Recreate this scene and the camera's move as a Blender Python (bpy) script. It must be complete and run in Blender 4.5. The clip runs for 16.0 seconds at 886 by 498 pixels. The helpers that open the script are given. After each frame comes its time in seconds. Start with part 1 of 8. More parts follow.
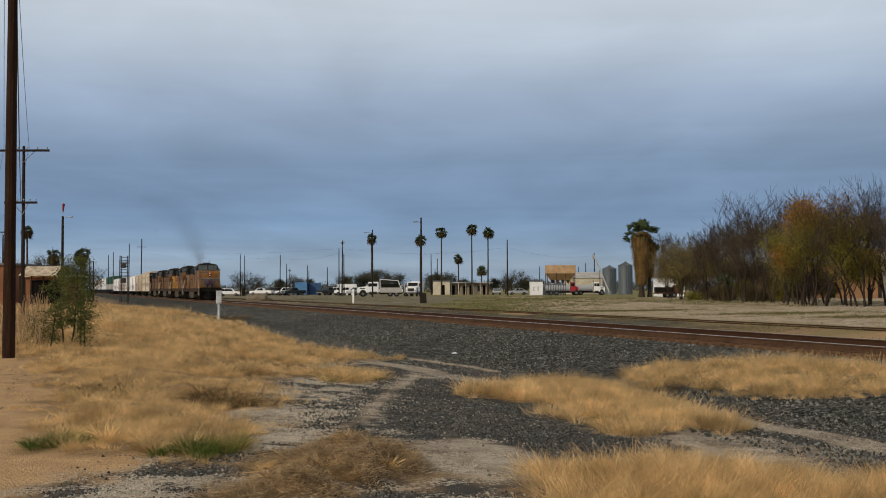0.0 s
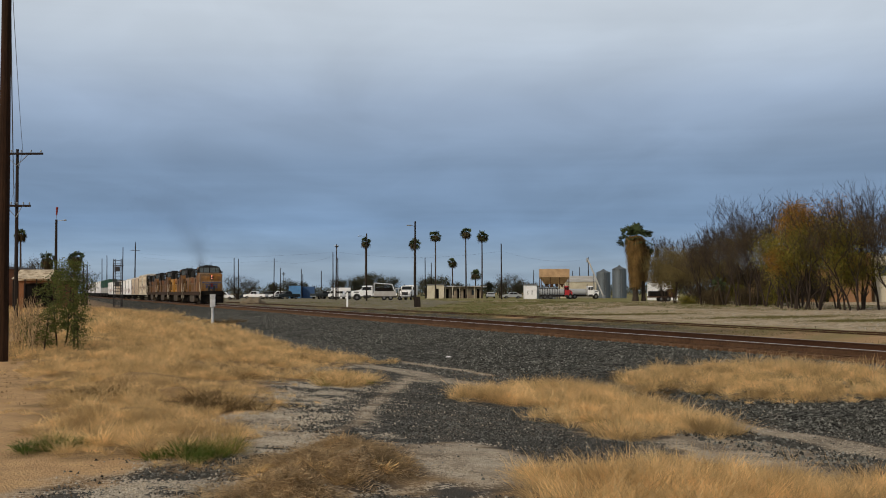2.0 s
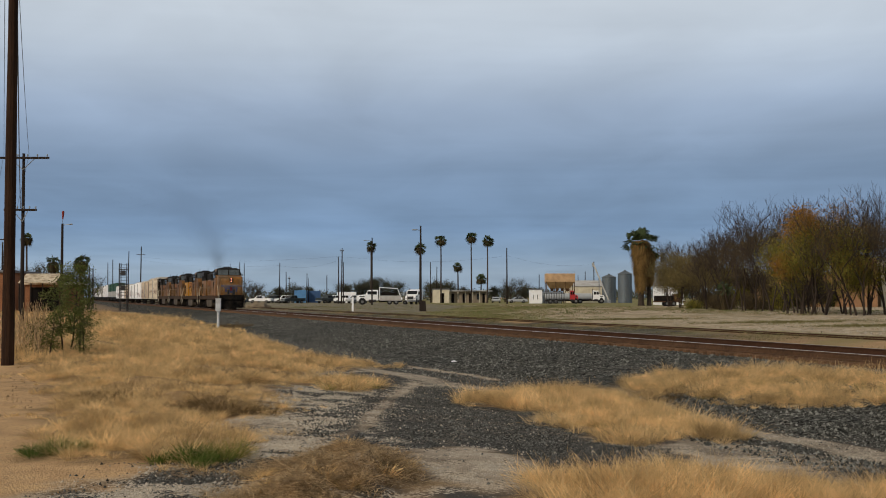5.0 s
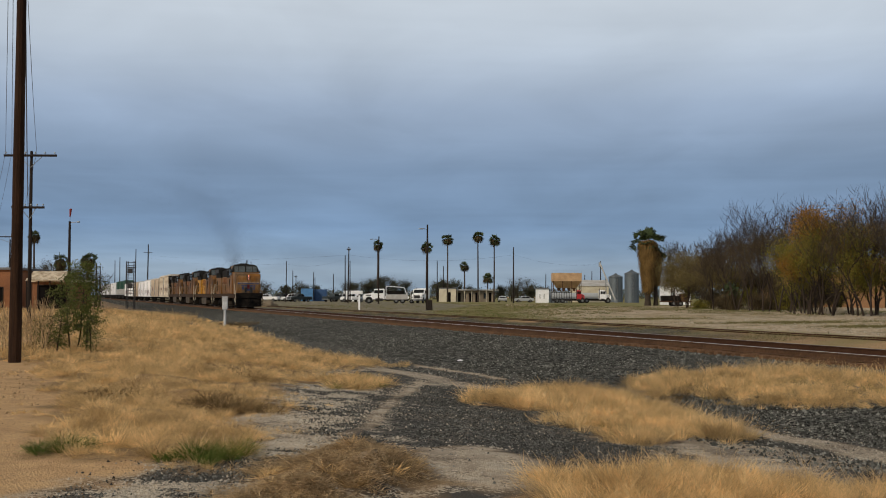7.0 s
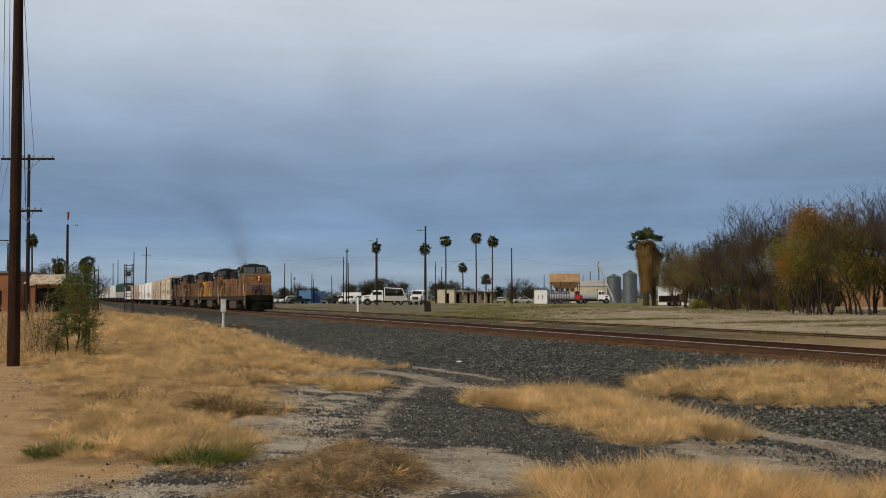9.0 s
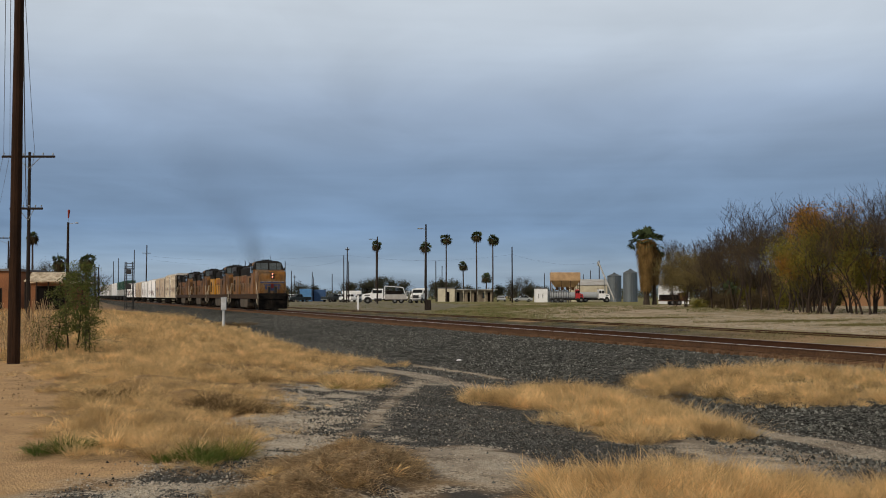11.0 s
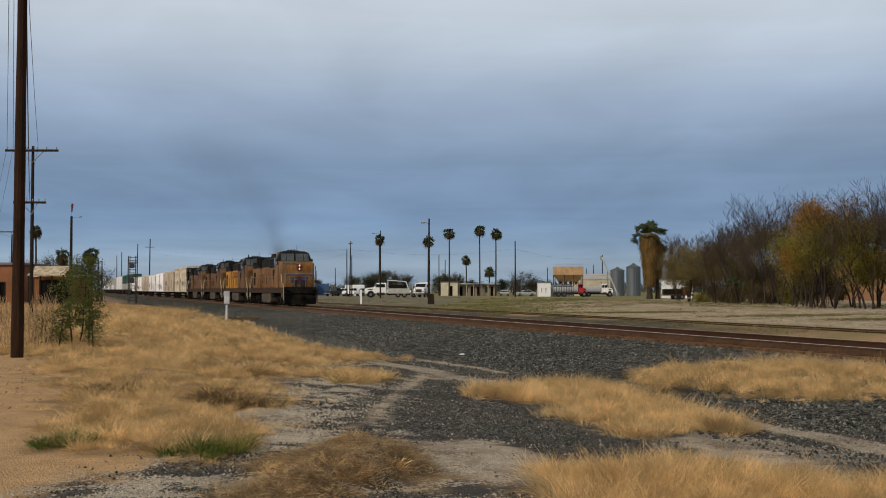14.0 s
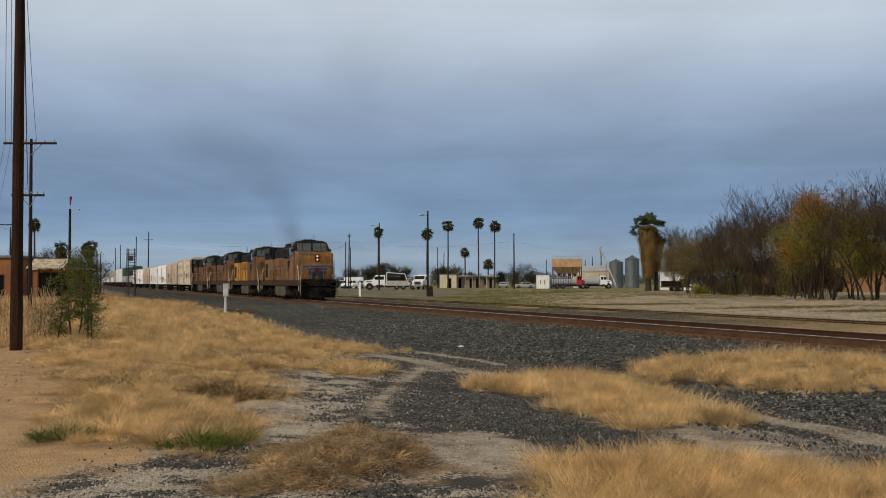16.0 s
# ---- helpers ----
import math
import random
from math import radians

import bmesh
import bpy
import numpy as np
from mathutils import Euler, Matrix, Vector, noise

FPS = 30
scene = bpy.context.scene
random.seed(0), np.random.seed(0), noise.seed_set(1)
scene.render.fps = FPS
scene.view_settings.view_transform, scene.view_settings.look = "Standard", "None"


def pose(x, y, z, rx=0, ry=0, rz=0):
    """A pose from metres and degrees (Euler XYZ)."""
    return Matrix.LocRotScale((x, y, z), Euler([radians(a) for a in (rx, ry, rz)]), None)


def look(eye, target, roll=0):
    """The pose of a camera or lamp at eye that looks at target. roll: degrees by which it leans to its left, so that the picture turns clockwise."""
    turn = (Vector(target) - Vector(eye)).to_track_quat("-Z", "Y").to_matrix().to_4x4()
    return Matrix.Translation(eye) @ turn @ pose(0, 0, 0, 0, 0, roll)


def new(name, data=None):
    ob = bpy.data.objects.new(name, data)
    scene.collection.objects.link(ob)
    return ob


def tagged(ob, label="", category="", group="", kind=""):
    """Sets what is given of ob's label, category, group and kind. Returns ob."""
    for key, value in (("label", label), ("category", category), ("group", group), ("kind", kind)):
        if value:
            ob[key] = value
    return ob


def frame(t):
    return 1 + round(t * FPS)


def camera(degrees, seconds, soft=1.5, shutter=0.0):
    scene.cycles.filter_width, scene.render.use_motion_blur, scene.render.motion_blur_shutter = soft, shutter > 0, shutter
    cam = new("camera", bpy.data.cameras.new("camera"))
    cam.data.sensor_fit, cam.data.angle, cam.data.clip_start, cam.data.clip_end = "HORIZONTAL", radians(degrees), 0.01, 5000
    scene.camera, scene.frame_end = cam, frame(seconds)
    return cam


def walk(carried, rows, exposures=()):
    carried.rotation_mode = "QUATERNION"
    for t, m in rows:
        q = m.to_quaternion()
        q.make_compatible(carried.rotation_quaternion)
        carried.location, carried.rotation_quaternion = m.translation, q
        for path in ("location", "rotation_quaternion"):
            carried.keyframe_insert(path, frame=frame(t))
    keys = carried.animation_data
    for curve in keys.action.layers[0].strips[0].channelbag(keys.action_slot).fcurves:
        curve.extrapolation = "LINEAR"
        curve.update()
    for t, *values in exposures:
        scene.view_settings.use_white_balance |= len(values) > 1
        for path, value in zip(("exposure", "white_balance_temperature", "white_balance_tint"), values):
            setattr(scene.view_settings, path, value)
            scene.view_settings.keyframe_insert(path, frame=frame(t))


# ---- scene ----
TH = math.atan(679 / 2214)          # the line's bearing against the camera's axis
TC, TS = math.cos(TH), math.sin(TH)
EYE = 1.65
P_MID = 20.45                       # from the camera square across to the middle of the main line
RAIL_Z = 0.20                       # top of the main line's rails


def aim(yaw, pitch, roll):
    return pose(0, 0, EYE, 0, 0, -yaw) @ pose(0, 0, 0, 90 + pitch) @ pose(0, 0, 0, 0, 0, -roll)


# ---- camera: hand-held from one spot ----
cam = camera(39.0, 16.0, soft=1.0)
PATH = [
    (0.0, 0.304, 1.833, 0.102), (0.5, 0.348, 1.909, 0.010), (1.0, 0.437, 1.972, 0.063), (1.5, 0.543, 1.989, 0.113),
    (2.0, 0.577, 2.002, 0.062), (2.5, 0.577, 2.081, -0.022), (3.0, 0.505, 2.112, -0.096), (3.5, 0.513, 2.157, -0.043),
    (4.0, 0.520, 2.197, 0.042), (5.2, 0.275, 2.205, -0.020), (6.5, 0.024, 2.189, -0.098), (7.0, 0.018, 2.159, -0.230),
    (7.5, -0.025, 2.202, -0.285), (8.0, -0.010, 2.253, -0.336), (8.5, 0.057, 2.231, -0.075), (9.0, 0.103, 2.217, 0.075),
    (10.2, 0.100, 2.180, 0.010), (11.5, 0.076, 2.142, -0.048), (12.0, -0.061, 2.160, 0.049), (12.5, -0.137, 2.164, -0.175),
    (13.0, -0.151, 2.077, -0.251), (13.5, -0.125, 2.025, -0.016), (14.0, -0.058, 1.883, -0.087), (14.5, -0.038, 1.729, -0.123),
    (15.0, -0.091, 1.557, -0.066), (15.5, -0.091, 1.485, -0.075), (16.0, 0.000, 1.526, 0.000)]
walk(cam, [(t, aim(a, b, c)) for t, a, b, c in PATH])

# ---- sky and sun ----
scene.view_settings.exposure = 0.0
world = bpy.data.worlds.new("world")
scene.world = world
world.use_nodes = True
wt = world.node_tree
wt.nodes.clear()


def wn(kind, **values):
    n = wt.nodes.new(kind)
    for k, v in values.items():
        n.inputs[k].default_value = v
    return n


SUN_AZ, SUN_EL = radians(226), radians(29)   # azimuth clockwise from +y: behind the camera and to its left
sky = wt.nodes.new("ShaderNodeTexSky")
sky.sky_type, sky.sun_disc = "NISHITA", False
sky.sun_elevation, sky.sun_rotation = SUN_EL, SUN_AZ
sky.dust_density, sky.air_density = 1.5, 1.0
geo = wt.nodes.new("ShaderNodeTexCoord")
sep = wt.nodes.new("ShaderNodeSeparateXYZ")
wt.links.new(geo.outputs["Generated"], sep.inputs[0])
# the cloud deck seen in perspective: direction divided by its height
up = wt.nodes.new("ShaderNodeMath")
up.operation = "ADD"
up.inputs[1].default_value = 0.09
wt.links.new(sep.outputs["Z"], up.inputs[0])
upm = wt.nodes.new("ShaderNodeMath")
upm.operation = "MAXIMUM"
upm.inputs[1].default_value = 0.03
wt.links.new(up.outputs[0], upm.inputs[0])
div = wt.nodes.new("ShaderNodeVectorMath")
div.operation = "DIVIDE"
comb = wt.nodes.new("ShaderNodeCombineXYZ")
for i in range(3):
    wt.links.new(upm.outputs[0], comb.inputs[i])
wt.links.new(geo.outputs["Generated"], div.inputs[0])
wt.links.new(comb.outputs[0], div.inputs[1])
mp = wt.nodes.new("ShaderNodeMapping")
mp.inputs["Scale"].default_value = (0.75, 0.40, 0.0)
wt.links.new(div.outputs[0], mp.inputs[0])
n1 = wn("ShaderNodeTexNoise", Scale=0.7, Detail=5.0, Roughness=0.5, Distortion=0.3)
n2 = wn("ShaderNodeTexNoise", Scale=2.0, Detail=4.0, Roughness=0.5, Distortion=0.5)
wt.links.new(mp.outputs[0], n1.inputs[0])
wt.links.new(mp.outputs[0], n2.inputs[0])
# the deck's own tone by height over the horizon: pale haze, blue-grey belly, bright thin cloud overhead
ramp = wt.nodes.new("ShaderNodeValToRGB")
wt.links.new(sep.outputs["Z"], ramp.inputs[0])
els = ramp.color_ramp.elements
SKY_TONES = [(0.0, (0.30, 0.40, 0.51)), (0.020, (0.33, 0.43, 0.545)), (0.036, (0.245, 0.36, 0.515)), (0.055, (0.20, 0.315, 0.495)), (0.10, (0.225, 0.325, 0.485)),
             (0.15, (0.36, 0.455, 0.605)), (0.20, (0.58, 0.66, 0.76)), (0.26, (0.68, 0.74, 0.80)), (0.5, (0.40, 0.39, 0.37)), (1.0, (0.33, 0.32, 0.30))]
els[0].position, els[0].color = SKY_TONES[0][0], (*SKY_TONES[0][1], 1)
els[1].position, els[1].color = SKY_TONES[-1][0], (*SKY_TONES[-1][1], 1)
for p_, c_ in SKY_TONES[1:-1]:
    e_ = els.new(p_)
    e_.color = (*c_, 1)
addn = wt.nodes.new("ShaderNodeMath")
addn.operation = "ADD"
wt.links.new(n1.outputs[0], addn.inputs[0])
wt.links.new(n2.outputs[0], addn.inputs[1])
mr = wt.nodes.new("ShaderNodeMapRange")
mr.inputs[1].default_value, mr.inputs[2].default_value, mr.inputs[3].default_value, mr.inputs[4].default_value = 0.75, 1.25, 0.88, 1.12
wt.links.new(addn.outputs[0], mr.inputs[0])
scl = wt.nodes.new("ShaderNodeVectorMath")
scl.operation = "SCALE"
wt.links.new(ramp.outputs[0], scl.inputs[0])
# thin pale layers low over the horizon
mp2 = wt.nodes.new("ShaderNodeMapping")
mp2.inputs["Scale"].default_value = (1.3, 1.3, 20.0)
wt.links.new(geo.outputs["Generated"], mp2.inputs[0])
n3 = wn("ShaderNodeTexNoise", Scale=1.6, Detail=5.0, Roughness=0.55, Distortion=0.4)
wt.links.new(mp2.outputs[0], n3.inputs[0])
layer = wt.nodes.new("ShaderNodeMapRange")
layer.inputs[1].default_value, layer.inputs[2].default_value, layer.inputs[3].default_value, layer.inputs[4].default_value = 0.40, 0.70, -0.08, 0.16
wt.links.new(n3.outputs[0], layer.inputs[0])
low_sky = wt.nodes.new("ShaderNodeMapRange")
low_sky.inputs[1].default_value, low_sky.inputs[2].default_value, low_sky.inputs[3].default_value, low_sky.inputs[4].default_value = 0.05, 0.13, 1.0, 0.25
wt.links.new(sep.outputs["Z"], low_sky.inputs[0])
streak = wt.nodes.new("ShaderNodeMath")
streak.operation = "MULTIPLY_ADD"
wt.links.new(layer.outputs[0], streak.inputs[0])
wt.links.new(low_sky.outputs[0], streak.inputs[1])
wt.links.new(mr.outputs[0], streak.inputs[2])
wt.links.new(streak.outputs[0], scl.inputs["Scale"])
bg1 = wn("ShaderNodeBackground", Strength=0.06)
bg2 = wn("ShaderNodeBackground", Strength=0.92)
wt.links.new(sky.outputs[0], bg1.inputs[0])
wt.links.new(scl.outputs[0], bg2.inputs[0])
mixw = wn("ShaderNodeMixShader")
mixw.inputs[0].default_value = 0.93
wt.links.new(bg1.outputs[0], mixw.inputs[1])
wt.links.new(bg2.outputs[0], mixw.inputs[2])
wo = wt.nodes.new("ShaderNodeOutputWorld")
wt.links.new(mixw.outputs[0], wo.inputs[0])

sun_data = bpy.data.lights.new("sun", "SUN")
sun_data.energy, sun_data.angle, sun_data.color = 2.2, radians(6), (1.0, 0.86, 0.68)
sun = new("sun", sun_data)
sun.matrix_world = look((0, 0, 0), (-math.sin(SUN_AZ) * math.cos(SUN_EL), -math.cos(SUN_AZ) * math.cos(SUN_EL), -math.sin(SUN_EL)))


# ---- materials ----
def material(name, colour, rough=0.8, vary=0.25, scale=3.0, fine=40.0, bump=0.15, metal=0.0, dirt_shade=None, dirt_shade_amount=0.5,
             per_object=0.0, per_island=0.0, second=None, stretch=(1, 1, 1), emit=0.0, thin=0.0):
    """Colour with broad and fine variation, optional patches of dirt (shade, in the grass), and fine relief."""
    m = bpy.data.materials.new(name)
    m.use_nodes = True
    t = m.node_tree
    b = t.nodes["Principled BSDF"]
    b.inputs["Roughness"].default_value, b.inputs["Metallic"].default_value = rough, metal
    b.inputs["Specular IOR Level"].default_value = 0.5 if rough < 0.5 else 0.3 if rough < 0.7 else 0.1
    tc = t.nodes.new("ShaderNodeTexCoord")
    mpn = t.nodes.new("ShaderNodeMapping")
    mpn.inputs["Scale"].default_value = stretch
    t.links.new(tc.outputs["Object"], mpn.inputs[0])
    a = t.nodes.new("ShaderNodeTexNoise")
    a.inputs["Scale"].default_value, a.inputs["Detail"].default_value = scale, 5
    f = t.nodes.new("ShaderNodeTexNoise")
    f.inputs["Scale"].default_value, f.inputs["Detail"].default_value = fine, 3
    t.links.new(mpn.outputs[0], a.inputs[0])
    t.links.new(mpn.outputs[0], f.inputs[0])
    s = t.nodes.new("ShaderNodeMath")
    s.operation = "ADD"
    t.links.new(a.outputs[0], s.inputs[0])
    t.links.new(f.outputs[0], s.inputs[1])
    r = t.nodes.new("ShaderNodeMapRange")
    r.inputs[1].default_value, r.inputs[2].default_value = 0.7, 1.3
    r.inputs[3].default_value, r.inputs[4].default_value = 1 - vary, 1 + vary
    t.links.new(s.outputs[0], r.inputs[0])
    value = r.outputs[0]
    for amount, kind, socket in ((per_object, "ShaderNodeObjectInfo", "Random"), (per_island, "ShaderNodeNewGeometry", "Random Per Island")):
        if amount:
            o = t.nodes.new(kind)
            q = t.nodes.new("ShaderNodeMapRange")
            q.inputs[3].default_value, q.inputs[4].default_value = 1 - amount, 1 + amount
            t.links.new(o.outputs[socket], q.inputs[0])
            mu = t.nodes.new("ShaderNodeMath")
            mu.operation = "MULTIPLY"
            t.links.new(value, mu.inputs[0])
            t.links.new(q.outputs[0], mu.inputs[1])
            value = mu.outputs[0]
    base = t.nodes.new("ShaderNodeRGB")
    base.outputs[0].default_value = (*colour, 1)
    out = base.outputs[0]
    if second:
        o = t.nodes.new("ShaderNodeNewGeometry" if per_island else "ShaderNodeTexNoise")
        if not per_island:
            o.inputs["Scale"].default_value = scale * 0.6
            t.links.new(tc.outputs["Object"], o.inputs[0])
        src = o.outputs["Random Per Island"] if per_island else o.outputs[0]
        w = t.nodes.new("ShaderNodeMapRange")
        w.inputs[1].default_value, w.inputs[2].default_value = (0.45, 0.95) if per_island else (0.45, 0.6)
        t.links.new(src, w.inputs[0])
        mx = t.nodes.new("ShaderNodeMixRGB")
        mx.inputs[2].default_value = (*second, 1)
        t.links.new(w.outputs[0], mx.inputs[0])
        t.links.new(out, mx.inputs[1])
        out = mx.outputs[0]
    if dirt_shade:
        d = t.nodes.new("ShaderNodeTexNoise")
        d.inputs["Scale"].default_value, d.inputs["Detail"].default_value = scale * 1.7, 6
        t.links.new(mpn.outputs[0], d.inputs[0])
        w = t.nodes.new("ShaderNodeMapRange")
        w.inputs[1].default_value, w.inputs[2].default_value, w.inputs[4].default_value = 0.42, 0.68, dirt_shade_amount
        t.links.new(d.outputs[0], w.inputs[0])
        mx = t.nodes.new("ShaderNodeMixRGB")
        mx.inputs[2].default_value = (*dirt_shade, 1)
        t.links.new(w.outputs[0], mx.inputs[0])
        t.links.new(out, mx.inputs[1])
        out = mx.outputs[0]
    sc = t.nodes.new("ShaderNodeVectorMath")
    sc.operation = "SCALE"
    t.links.new(out, sc.inputs[0])
    t.links.new(value, sc.inputs["Scale"])
    t.links.new(sc.outputs[0], b.inputs["Base Color"])
    if bump:
        bp = t.nodes.new("ShaderNodeBump")
        bp.inputs["Strength"].default_value, bp.inputs["Distance"].default_value = bump, 0.02
        t.links.new(f.outputs[0], bp.inputs["Height"])
        t.links.new(bp.outputs[0], b.inputs["Normal"])
    if thin:                                     # light passes through thin blades and leaves
        tl = t.nodes.new("ShaderNodeBsdfTranslucent")
        t.links.new(sc.outputs[0], tl.inputs["Color"])
        ms = t.nodes.new("ShaderNodeMixShader")
        ms.inputs[0].default_value = thin
        t.links.new(b.outputs[0], ms.inputs[1])
        t.links.new(tl.outputs[0], ms.inputs[2])
        t.links.new(ms.outputs[0], t.nodes["Material Output"].inputs["Surface"])
    if emit:
        b.inputs["Emission Color"].default_value, b.inputs["Emission Strength"].default_value = (*colour, 1), emit
    return m


